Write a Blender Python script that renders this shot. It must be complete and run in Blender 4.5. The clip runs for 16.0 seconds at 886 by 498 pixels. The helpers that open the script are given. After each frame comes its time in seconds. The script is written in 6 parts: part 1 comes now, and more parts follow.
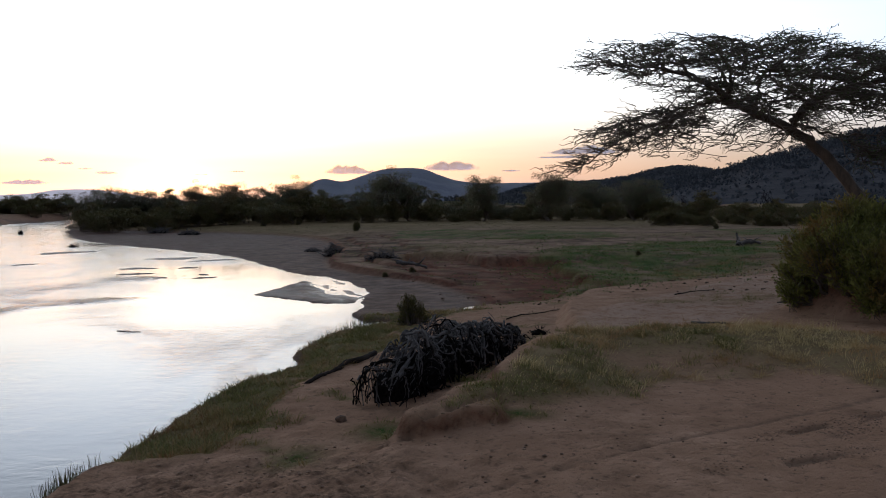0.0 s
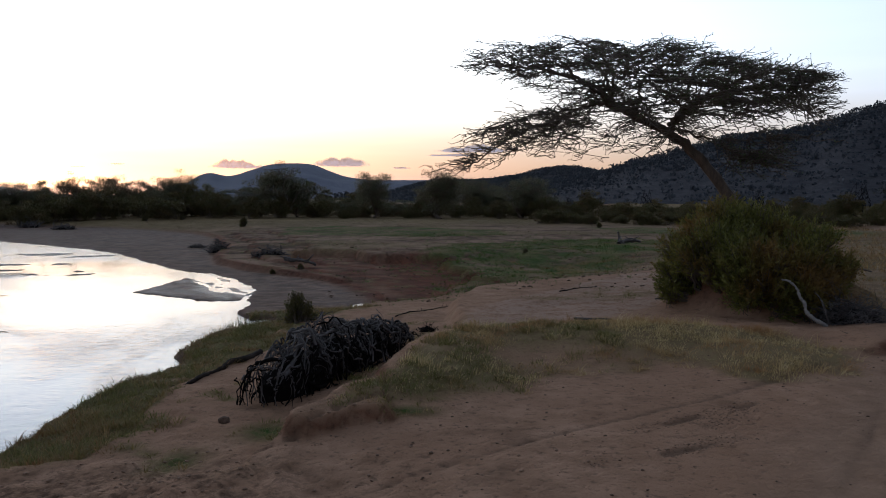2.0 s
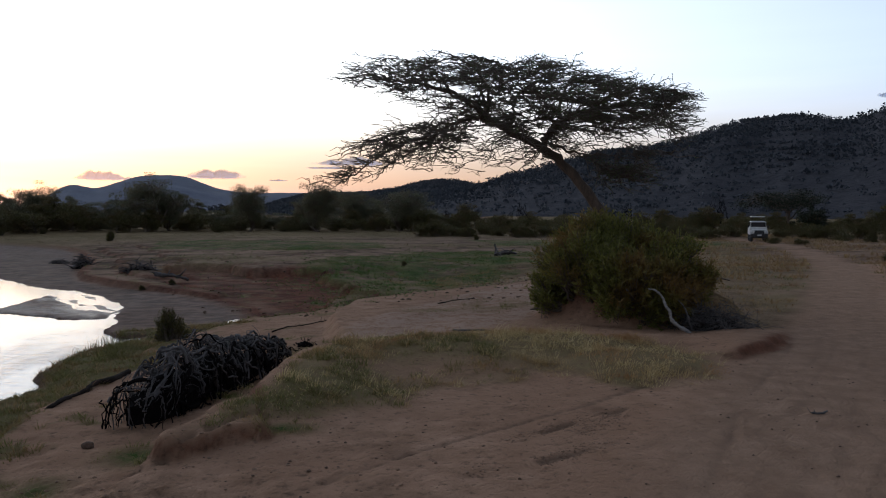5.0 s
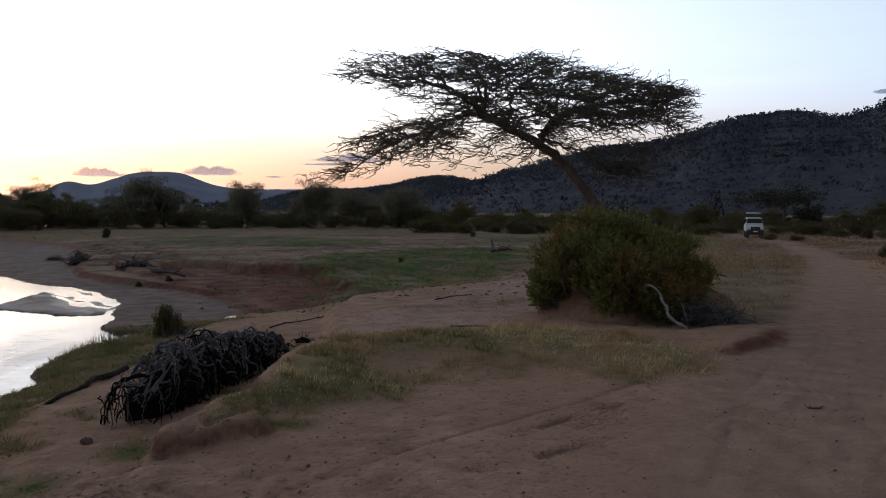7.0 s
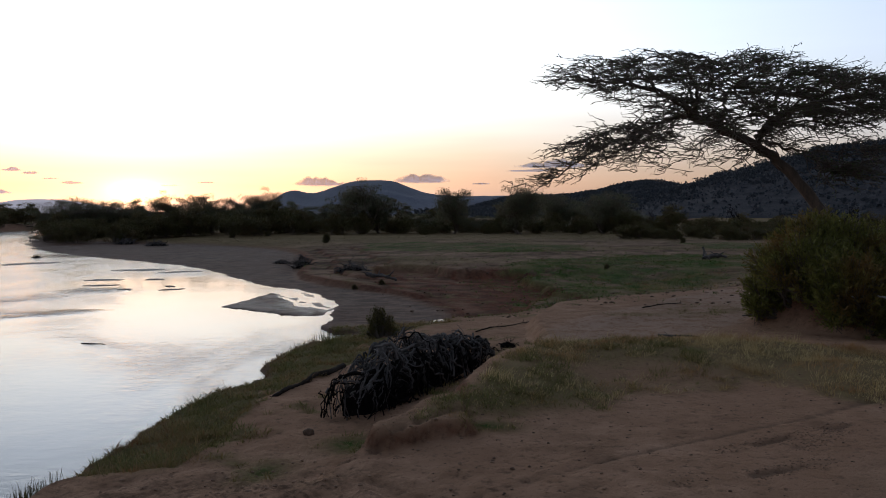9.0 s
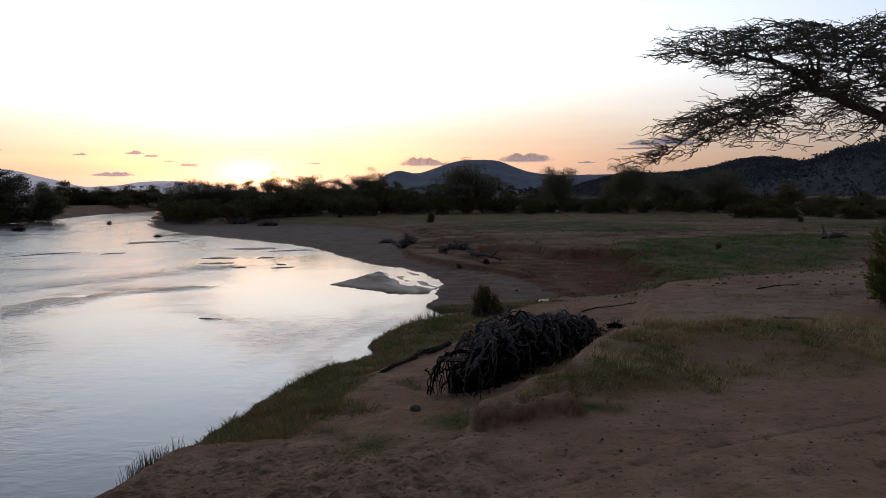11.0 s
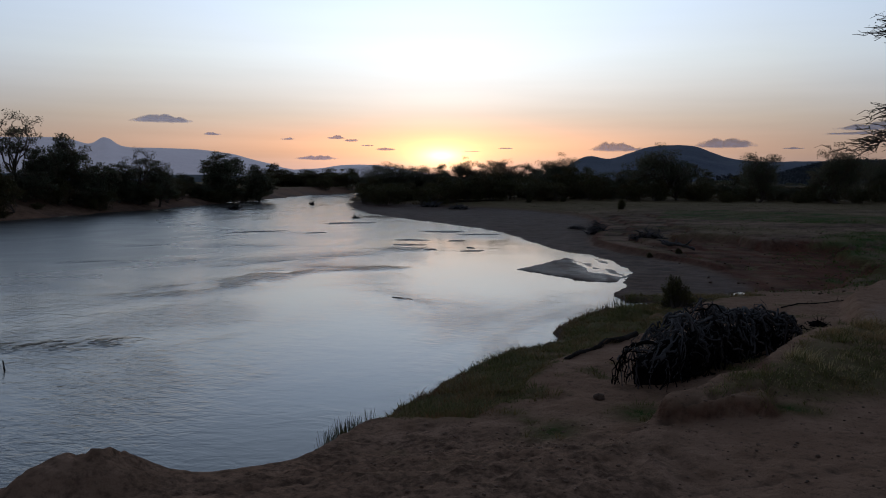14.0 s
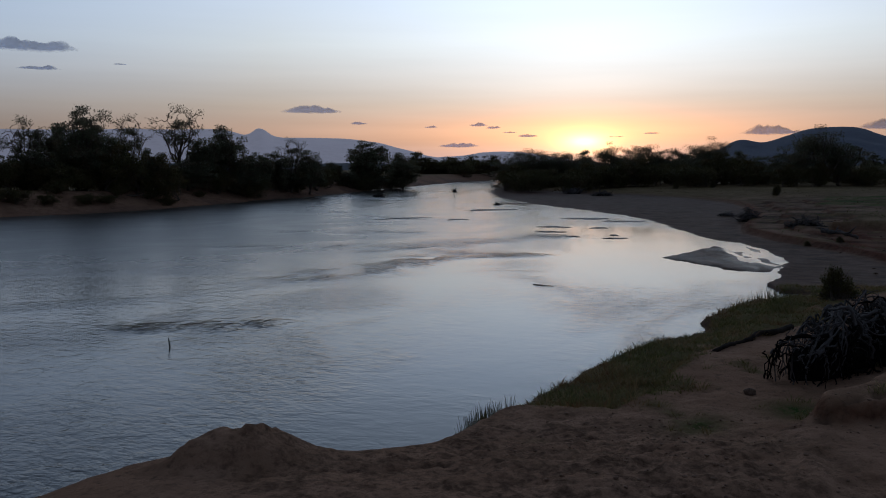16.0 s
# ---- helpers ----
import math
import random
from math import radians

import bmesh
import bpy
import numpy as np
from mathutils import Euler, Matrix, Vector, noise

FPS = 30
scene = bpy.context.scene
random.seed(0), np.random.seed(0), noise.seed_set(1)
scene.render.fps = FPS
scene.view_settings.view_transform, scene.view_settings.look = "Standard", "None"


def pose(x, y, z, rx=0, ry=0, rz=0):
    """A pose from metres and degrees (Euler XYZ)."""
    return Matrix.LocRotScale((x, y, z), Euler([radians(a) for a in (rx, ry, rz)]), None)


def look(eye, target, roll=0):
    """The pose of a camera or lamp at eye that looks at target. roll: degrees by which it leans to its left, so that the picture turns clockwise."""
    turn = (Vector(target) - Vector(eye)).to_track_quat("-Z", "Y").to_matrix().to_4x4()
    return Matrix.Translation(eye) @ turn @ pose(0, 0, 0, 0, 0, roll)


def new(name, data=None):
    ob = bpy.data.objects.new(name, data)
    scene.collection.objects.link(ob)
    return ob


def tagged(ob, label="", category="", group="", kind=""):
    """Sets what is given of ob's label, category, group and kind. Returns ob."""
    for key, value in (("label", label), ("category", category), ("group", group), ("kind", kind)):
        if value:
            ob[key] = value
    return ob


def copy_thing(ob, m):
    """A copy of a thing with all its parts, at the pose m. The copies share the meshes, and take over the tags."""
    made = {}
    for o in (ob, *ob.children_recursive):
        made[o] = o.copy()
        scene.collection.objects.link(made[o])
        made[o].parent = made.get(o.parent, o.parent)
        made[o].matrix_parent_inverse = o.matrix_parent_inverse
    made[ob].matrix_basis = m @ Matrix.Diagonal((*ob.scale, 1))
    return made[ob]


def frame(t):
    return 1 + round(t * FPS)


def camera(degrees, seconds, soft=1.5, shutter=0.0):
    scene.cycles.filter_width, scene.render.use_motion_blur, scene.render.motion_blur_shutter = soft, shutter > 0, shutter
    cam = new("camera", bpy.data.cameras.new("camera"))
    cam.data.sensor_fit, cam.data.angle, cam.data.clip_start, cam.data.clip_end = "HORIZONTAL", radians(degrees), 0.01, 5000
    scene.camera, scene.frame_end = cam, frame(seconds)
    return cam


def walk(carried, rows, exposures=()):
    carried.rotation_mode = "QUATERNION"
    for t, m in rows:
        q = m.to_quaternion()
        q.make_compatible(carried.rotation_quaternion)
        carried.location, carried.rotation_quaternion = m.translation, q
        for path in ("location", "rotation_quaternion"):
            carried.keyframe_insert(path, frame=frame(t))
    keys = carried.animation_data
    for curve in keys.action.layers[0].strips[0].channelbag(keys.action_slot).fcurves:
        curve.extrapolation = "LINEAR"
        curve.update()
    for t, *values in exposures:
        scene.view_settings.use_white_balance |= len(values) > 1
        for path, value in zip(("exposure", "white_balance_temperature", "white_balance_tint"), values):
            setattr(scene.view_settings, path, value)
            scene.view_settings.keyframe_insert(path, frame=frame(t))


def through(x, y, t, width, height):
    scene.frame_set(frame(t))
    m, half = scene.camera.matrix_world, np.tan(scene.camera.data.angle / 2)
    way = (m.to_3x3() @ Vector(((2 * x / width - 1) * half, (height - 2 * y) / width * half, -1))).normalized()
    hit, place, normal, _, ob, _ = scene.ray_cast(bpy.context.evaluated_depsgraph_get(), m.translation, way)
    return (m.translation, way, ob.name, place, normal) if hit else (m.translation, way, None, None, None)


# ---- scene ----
cam = camera(55.4, 16.0, 1.0)
EYE = 2.4
# seconds, x, y, rise over the eye's height, yaw, pitch, roll
ROWS = [
    (0.0, -0.000, 0.000, 0.000, -0.00, -3.18, -0.48),
    (0.5, 0.011, 0.010, -0.003, -1.73, -3.30, -0.50),
    (1.0, 0.021, 0.030, 0.008, -3.46, -3.40, -0.10),
    (1.5, 0.020, 0.023, 0.002, -5.36, -3.44, 0.27),
    (2.0, 0.027, 0.037, 0.001, -7.46, -3.40, 0.23),
    (2.5, 0.033, 0.051, -0.003, -9.30, -3.31, 0.06),
    (3.0, 0.038, 0.043, 0.003, -10.06, -3.22, -0.13),
    (3.5, 0.035, 0.014, -0.000, -10.87, -2.73, -0.17),
    (4.0, 0.049, 0.045, -0.000, -12.37, -2.61, -0.15),
    (4.5, 0.056, 0.061, -0.000, -13.82, -2.57, 0.06),
    (4.7, 0.051, 0.064, 0.002, -14.54, -2.50, 0.14),
    (5.2, 0.048, 0.065, 0.001, -16.43, -2.53, 0.21),
    (5.7, 0.039, 0.062, -0.003, -18.31, -2.63, 0.21),
    (6.3, 0.027, 0.055, -0.007, -19.08, -2.76, 0.18),
    (6.8, 0.021, 0.047, -0.009, -17.27, -2.77, 0.15),
    (7.0, 0.020, 0.045, -0.007, -15.90, -2.73, 0.19),
    (7.5, 0.005, 0.009, -0.007, -12.62, -2.61, 0.10),
    (8.0, 0.010, 0.040, -0.008, -8.57, -2.38, -0.29),
    (8.5, 0.015, 0.014, 0.003, -4.73, -2.14, -0.36),
    (9.0, 0.010, -0.012, 0.001, -2.04, -2.34, -0.12),
    (9.2, -0.002, -0.040, -0.005, -1.29, -2.43, -0.08),
    (9.7, -0.007, -0.035, -0.008, 0.81, -2.67, -0.07),
    (10.25, -0.015, -0.004, -0.012, 2.59, -3.13, -0.21),
    (10.8, -0.021, 0.026, -0.015, 4.29, -3.59, -0.37),
    (11.3, -0.020, 0.030, -0.016, 6.19, -3.84, -0.41),
    (11.5, -0.027, 0.052, -0.008, 7.03, -3.96, -0.36),
    (12.0, -0.001, -0.036, -0.009, 9.27, -4.14, -0.27),
    (12.5, 0.031, -0.089, -0.003, 11.68, -4.70, -0.25),
    (13.0, 0.011, -0.068, 0.000, 14.19, -4.71, 0.01),
    (13.5, 0.004, -0.077, 0.004, 15.78, -4.79, 0.15),
    (14.0, 0.003, -0.068, 0.005, 17.76, -4.69, 0.30),
    (14.5, 0.008, -0.054, -0.000, 20.54, -4.66, -0.11),
    (15.0, -0.052, 0.029, -0.008, 21.99, -5.00, -0.27),
    (15.5, -0.027, -0.021, -0.006, 24.20, -5.33, -0.50),
    (16.0, -0.005, -0.034, -0.001, 27.38, -5.58, -0.22),
]
# seconds, stops, kelvin, tint
EXPOSURES = [
    (0.0, 4.15, 6700, 10),
    (2.0, 4.20, 6600, 10),
    (4.5, 4.25, 6650, 10),
    (7.0, 4.22, 6750, 12),
    (9.0, 3.85, 6750, 10),
    (11.5, 3.62, 6680, 12),
    (12.5, 3.42, 6620, 11),
    (14.0, 2.92, 5950, 8),
    (16.0, 2.86, 5900, 8),
]
walk(cam, [(t, pose(x, y, EYE + z, 90 + pitch, 0, yaw) @ pose(0, 0, 0, 0, 0, roll)) for t, x, y, z, yaw, pitch, roll in ROWS], EXPOSURES)

# ---- sky and sun: the sun stands on the horizon behind the far trees ----
SUN_AZ, SUN_EL = 17.9, 1.1          # degrees to the left of +y, and up
world = bpy.data.worlds.new("dusk_sky")
scene.world = world
world.use_nodes = True
wt = world.node_tree
SUN_DIR = Vector((-math.sin(radians(SUN_AZ)) * math.cos(radians(SUN_EL)), math.cos(radians(SUN_AZ)) * math.cos(radians(SUN_EL)), math.sin(radians(SUN_EL))))


def dusk_sky(wt):
    """A clear-air sky under a thin high veil: bright and cream about the sun, peach along the horizon, blue and dim away from the sun."""
    n, l = wt.nodes, wt.links

    def calc(op, a, b=0.0):
        m = n.new("ShaderNodeMath")
        m.operation = op
        for value, sock in ((a, m.inputs[0]), (b, m.inputs[1])):
            if isinstance(value, (int, float)):
                sock.default_value = value
            else:
                l.new(value, sock)
        return m.outputs[0]

    def blend(fac, a, b, mode="MIX"):
        m = n.new("ShaderNodeMix")
        m.data_type, m.blend_type = "RGBA", mode
        for value, sock in ((fac, m.inputs[0]), (a, m.inputs[6]), (b, m.inputs[7])):
            if isinstance(value, (int, float)):
                sock.default_value = value
            elif isinstance(value, tuple):
                sock.default_value = (*value, 1)
            else:
                l.new(value, sock)
        return m.outputs[2]

    def scaled(colour, k):
        m = n.new("ShaderNodeVectorMath")
        m.operation = "SCALE"
        if isinstance(colour, tuple):
            m.inputs[0].default_value = colour
        else:
            l.new(colour, m.inputs[0])
        if isinstance(k, (int, float)):
            m.inputs["Scale"].default_value = k
        else:
            l.new(k, m.inputs["Scale"])
        return m.outputs[0]

    def plus(a, b):
        m = n.new("ShaderNodeVectorMath")
        m.operation = "ADD"
        l.new(a, m.inputs[0])
        l.new(b, m.inputs[1])
        return m.outputs[0]

    sky = n.new("ShaderNodeTexSky")
    sky.sky_type, sky.sun_disc = "NISHITA", False
    sky.sun_elevation, sky.sun_rotation = radians(SUN_EL), radians(-SUN_AZ)
    sky.altitude, sky.dust_density, sky.ozone_density = 900, 1.0, 3.0
    way = n.new("ShaderNodeTexCoord").outputs["Generated"]
    dot = n.new("ShaderNodeVectorMath")
    dot.operation = "DOT_PRODUCT"
    l.new(way, dot.inputs[0])
    dot.inputs[1].default_value = SUN_DIR
    ang = calc("ARCCOSINE", calc("MINIMUM", dot.outputs["Value"], 0.99999))
    xyz = n.new("ShaderNodeSeparateXYZ")
    l.new(way, xyz.inputs[0])
    up = calc("ARCSINE", calc("MINIMUM", calc("MAXIMUM", xyz.outputs["Z"], 0.0), 0.9999))
    low = calc("EXPONENT", calc("MULTIPLY", up, -1 / VEIL["horizon"]))
    haze = calc("EXPONENT", calc("MULTIPLY", ang, -1 / VEIL["spread"]))
    ramp = n.new("ShaderNodeValToRGB")
    stops = ramp.color_ramp.elements
    stops[0].position, stops[0].color = 0.0, (*VEIL["layers"][0][1], 1)
    stops[1].position, stops[1].color = 1.0, (*VEIL["layers"][-1][1], 1)
    for height, shade in VEIL["layers"][1:-1]:
        stops.new(height / VEIL["layers"][-1][0]).color = (*shade, 1)
    l.new(calc("MULTIPLY", up, 1 / radians(VEIL["layers"][-1][0])), ramp.inputs[0])
    colour = ramp.outputs[0]
    def share(v, lo, hi):
        return calc("MINIMUM", calc("MAXIMUM", calc("MULTIPLY", calc("SUBTRACT", v, radians(lo)), 1 / radians(hi - lo)), 0.0), 1.0)

    colour = blend(calc("MULTIPLY", calc("MULTIPLY", share(ang, 22, 62), share(up, 2, 9)), 0.9), colour, VEIL["clear"])
    rise = calc("MULTIPLY", calc("SUBTRACT", up, radians(2.3)), 1 / radians(1.3))
    band = calc("MULTIPLY", calc("EXPONENT", calc("MULTIPLY", calc("MULTIPLY", rise, rise), -1.0)), calc("EXPONENT", calc("MULTIPLY", ang, -1 / VEIL["band"])))
    colour = blend(band, colour, VEIL["near"])
    aloft = calc("ADD", 0.33, calc("MULTIPLY", 0.67, calc("EXPONENT", calc("MULTIPLY", calc("MULTIPLY", up, up), -1 / radians(23) ** 2))))
    murk = calc("SUBTRACT", 1.0, calc("MULTIPLY", calc("MULTIPLY", low, VEIL["murk"]), calc("SUBTRACT", 1.0, calc("EXPONENT", calc("MULTIPLY", ang, -1 / radians(18))))))
    aloft = calc("MULTIPLY", aloft, murk)
    veil = scaled(colour, calc("MULTIPLY", aloft, calc("ADD", calc("MULTIPLY", haze, VEIL["bright"]), VEIL["dim"])))
    dz = calc("MULTIPLY", calc("SUBTRACT", up, radians(SUN_EL + 0.6)), 2.6)
    wide = calc("SQRT", calc("ADD", calc("MULTIPLY", ang, ang), calc("MULTIPLY", dz, dz)))
    glow = scaled(VEIL["glow"], calc("EXPONENT", calc("MULTIPLY", wide, -1 / VEIL["glow_size"])))
    core = scaled(VEIL["core"], calc("EXPONENT", calc("MULTIPLY", wide, -1 / VEIL["core_size"])))
    streak = n.new("ShaderNodeTexNoise")
    stretch = n.new("ShaderNodeMapping")
    stretch.inputs["Scale"].default_value = (2.2, 2.2, 34)
    l.new(way, stretch.inputs[0])
    l.new(stretch.outputs[0], streak.inputs["Vector"])
    streak.inputs["Scale"].default_value, streak.inputs["Detail"].default_value = 1.6, 4
    veil = scaled(veil, calc("ADD", 1.0, calc("MULTIPLY", calc("MULTIPLY", low, 0.55), calc("SUBTRACT", streak.outputs["Fac"], 0.5))))
    total = plus(plus(plus(veil, glow), core), scaled(sky.outputs["Color"], VEIL["air"]))
    l.new(total, n["Background"].inputs["Color"])
    n["Background"].inputs["Strength"].default_value = 0.15


VEIL = {"clear": (0.80, 0.99, 1.34), "murk": 0.52, "horizon": radians(5.0), "spread": radians(35), "near": (1.12, 0.49, 0.22), "band": radians(13), "bright": 1.33, "dim": 0.13, "glow": (0.85, 0.34, 0.08), "glow_size": radians(1.9), "core": (4.0, 2.8, 1.0), "core_size": radians(0.8), "air": 0.02,
        "layers": [(0.0, (0.44, 0.32, 0.33)), (1.8, (0.50, 0.355, 0.30)), (4.0, (0.62, 0.49, 0.39)), (8.0, (0.84, 0.84, 0.81)), (14.0, (0.88, 1.01, 1.20)), (22.0, (0.80, 0.95, 1.18))]}
dusk_sky(wt)
sun = new("sun", bpy.data.lights.new("sun", "SUN"))
sun.data.energy, sun.data.angle, sun.data.color = 0.02, radians(1.0), (1.0, 0.62, 0.34)
sun.matrix_world = look(SUN_DIR * 50 - Vector((0, 0, 0.75)), (0, 0, 0))     # half sunk behind the far woods

# ---- numbers and noise ----
rng = np.random.default_rng(7)


def sstep(a, b, v):
    s = np.clip((v - a) / (b - a), 0, 1)
    return s * s * (3 - 2 * s)


def hash2(i, j, seed):
    n = (i * 374761393 + j * 668265263 + seed * 974711) & 0x7FFFFFFF
    n = ((n ^ (n >> 13)) * 1274126177) & 0x7FFFFFFF
    return ((n ^ (n >> 16)) & 0xFFFFFF) / float(0xFFFFFF)


def vnoise(x, y, seed=0):
    """Value noise in -1..1 on arrays."""
    i, j = np.floor(x).astype(np.int64), np.floor(y).astype(np.int64)
    u, v = x - i, y - j
    u, v = u * u * (3 - 2 * u), v * v * (3 - 2 * v)
    a, b, c, d = hash2(i, j, seed), hash2(i + 1, j, seed), hash2(i, j + 1, seed), hash2(i + 1, j + 1, seed)
    return 2 * ((a * (1 - u) + b * u) * (1 - v) + (c * (1 - u) + d * u) * v) - 1


def fbm(x, y, seed=0, octaves=4):
    out, amp = 0 * x, 0.5
    for k in range(octaves):
        out = out + amp * vnoise(x * 2**k + 17.3 * k, y * 2**k - 9.1 * k, seed + k)
        amp *= 0.5
    return out


def line_distance(x, y, pts):
    """Distance to an open line, and the side (positive: to its right when walking along it)."""
    best, side = np.full(x.shape, 1e9), np.zeros(x.shape)
    for (ax, ay), (bx, by) in zip(pts[:-1], pts[1:]):
        dx, dy = bx - ax, by - ay
        s = np.clip(((x - ax) * dx + (y - ay) * dy) / (dx * dx + dy * dy), 0, 1)
        d = np.hypot(x - ax - s * dx, y - ay - s * dy)
        cr = (x - ax) * dy - (y - ay) * dx
        near = d < best
        best = np.where(near, d, best)
        side = np.where(near, np.sign(cr), side)
    return best, side


def in_polygon(x, y, pts):
    inside = np.zeros(x.shape, bool)
    for (ax, ay), (bx, by) in zip(pts, pts[1:] + pts[:1]):
        cross = (ay > y) != (by > y)
        with np.errstate(divide="ignore", invalid="ignore"):
            inside ^= cross & (x < (bx - ax) * (y - ay) / (by - ay + 1e-12) + ax)
    return inside


def smooth_line(pts, n=6):
    """Catmull-Rom through a few plan points."""
    p = np.array([pts[0]] + list(pts) + [pts[-1]], float)
    out = []
    for k in range(1, len(p) - 2):
        for s in np.linspace(0, 1, n, endpoint=False):
            a, b, c, d = p[k - 1], p[k], p[k + 1], p[k + 2]
            out.append(tuple(0.5 * (2 * b + (c - a) * s + (2 * a - 5 * b + 4 * c - d) * s**2 + (3 * b - a - 3 * c + d) * s**3)))
    return out + [tuple(p[-2])]


# ---- the plan ----
WATER = -1.0
NEAR_SHORE = smooth_line([(-40, -120), (-22, -40), (-13, -8), (-8.6, 1.5), (-7.1, 3.8), (-6.6, 5.2), (-6.25, 6.4), (-5.8, 6.8), (-5.2, 6.76), (-4.79, 7.0), (-4.5, 7.75), (-4.4, 8.4), (-4.3, 9.0), (-4.38, 9.6), (-4.4, 11.2), (-4.25, 12.8),
                          (-4.08, 14.2), (-3.85, 15.2), (-3.55, 16.1), (-3.2, 16.8), (-3.15, 17.4), (-3.45, 18.3), (-3.3, 19.5), (-2.9, 20.8), (-2.35, 22.0), (-1.5, 23.1), (-1.75, 23.9), (-2.3, 24.1), (-2.6, 25.2), (-2.8, 26.4), (-2.65, 27.4), (-3.0, 28.6), (-3.3, 30.6), (-3.1, 32.2), (-3.8, 34.4),
                          (-4.9, 37.6), (-6.0, 39.2), (-7.35, 41.0), (-10.2, 47.2), (-14.3, 55.2), (-21.5, 64.0), (-28, 71.5), (-38, 85.5), (-50, 110), (-62, 143), (-66, 175), (-50, 225), (0, 270), (120, 330)])
# thin tongue of wet sand before the flat, cut by runnels
TONGUE = [(-6.95, 31.6), (-5.8, 30.2), (-4.6, 29.2), (-3.3, 28.6), (-2.9, 30.0), (-3.1, 32.2), (-4.3, 35.6), (-5.5, 38.6), (-6.0, 38.2), (-6.4, 34.6)]
FAR_SHORE = smooth_line([(120, 390), (-10, 320), (-72, 255), (-84, 186), (-72, 129), (-60.5, 86), (-55.2, 65), (-52.4, 48.7), (-53.6, 40), (-54, 30), (-56, 10), (-64, -40), (-85, -120)])
RIVER = NEAR_SHORE + FAR_SHORE
# foot of the low scarp behind the wet sand flat
SCARP = smooth_line([(0.6, 22.5), (1.3, 25.5), (1.3, 28.5), (-0.4, 34.5), (-2.2, 37.6), (-5.0, 42), (-6.6, 48), (-7.6, 60), (-12.3, 80), (-23, 95), (-32, 102), (-56, 127), (-63, 150)])
# upper edge of the washed-out gully in front
GULLY = smooth_line([(-4.6, 4.6), (-2.6, 6.2), (-1.3, 7.7), (-0.8, 8.7), (-0.5, 9.3), (-0.12, 9.75), (0.35, 10.5), (0.75, 11.5), (1.15, 12.6), (1.85, 13.9), (2.5, 16.5), (3.0, 20.5), (4.4, 25.0)])
TRACK = smooth_line([(2.6, -6), (3.4, 2), (5.8, 6.6), (10.2, 11.4), (15.2, 17.2), (20.6, 23.5), (27, 31), (36, 43), (43, 55), (47, 64), (50, 72), (62, 92)])
RUTS = [[(3.05, 8.28), (3.65, 8.60), (4.35, 8.96), (4.95, 9.25)], [(3.95, 8.40), (4.33, 8.69), (4.72, 9.02)], [(3.12, 7.52), (3.58, 7.73), (4.15, 8.02)], [(2.32, 7.32), (2.63, 7.55)], [(3.2, 6.9), (3.85, 7.4), (4.5, 7.85), (5.2, 8.3)]]
# front and back edge of the grass on the low mound
TURF_FRONT = ((0.0, 1.0, 1.8, 2.8, 4.0, 4.7, 5.2, 5.7, 7.0, 7.8), (9.25, 9.3, 9.9, 10.7, 11.3, 11.4, 10.9, 10.0, 10.1, 11.6))
# washed-out red basin and the green swards on the floodplain
BASIN = [(-1.0, 49.0), (2.3, 45.0), (5.6, 40.8), (5.2, 34.0), (3.6, 29.0), (2.2, 26.2), (1.2, 28.5), (0.6, 33.0), (-0.5, 37.5), (-2.0, 42.0)]
SWARDS = [[(4.6, 41.0), (7.9, 49.0), (12.5, 54.0), (16.3, 49.0), (16.8, 45.0), (12.0, 34.5), (8.7, 29.5), (6.3, 27.3), (4.7, 27.0), (3.4, 27.2), (4.0, 30.0), (4.3, 34.5)], [(-4.0, 82.0), (-2.5, 66.0), (5.0, 60.0), (12.0, 60.0), (13.0, 66.0), (4.0, 76.0)], [(13.0, 50.5), (19.5, 49.5), (20.0, 54.0), (14.0, 55.0)], [(1.5, 22.6), (2.2, 24.8), (4.2, 26.4), (7.2, 25.6), (6.0, 23.6), (3.2, 22.6)], [(22.0, 62.0), (40.0, 58.0), (42.0, 70.0), (24.0, 75.0)]]
# bare pale sand between the mound, the bush and the swards
PALE = [(1.9, 15.2), (2.6, 16.6), (3.8, 18.6), (5.2, 20.7), (7.6, 23.6), (10.6, 27.6), (9.6, 21.5), (7.4, 18.8), (5.7, 17.0), (4.2, 16.0), (2.8, 15.5)]
LEDGE = smooth_line([(7.8, 11.7), (8.5, 12.05), (9.3, 12.5), (10.3, 13.4), (11.6, 14.7)])
SIDE = [(10.6, 16.0), (12.6, 16.2), (18.0, 22.5), (24.0, 30.0), (32.0, 44.0), (38.0, 58.0), (28.0, 60.0), (20.0, 44.0), (14.0, 30.0), (11.2, 20.0)]
PRINTS = [(float(a), float(b), float(c), float(d)) for a, b, c, d in zip(*[np.random.default_rng(23).uniform(lo, hi, 140) for lo, hi in ((-5.2, 0.6), (5.2, 9.6), (0.025, 0.06), (-1.5, 1.5))])]
PITS = [(float(a), float(b), float(c), float(d)) for a, b, c, d in zip(*[np.random.default_rng(19).uniform(lo, hi, 150) for lo, hi in ((-1.2, 7.0), (6.3, 11.0), (0.02, 0.055), (-0.6, 1.6))])]
MUD_BANKS = [(-44.0, 74.0, 5.0, 1.2), (-30.0, 72.0, 3.0, 1.2)]


def river_distance(x, y):
    """Metres to the water's edge; negative in the river."""
    d, _ = line_distance(x, y, RIVER)
    return np.where(in_polygon(x, y, RIVER), -d, d)


def zone_of(x, y, ring, soft):
    """1 inside a ring of plan points, falling to 0 over soft metres outside it."""
    d, _ = line_distance(x, y, ring + ring[:1])
    return np.where(in_polygon(x, y, ring), 1.0, sstep(soft, 0, d))


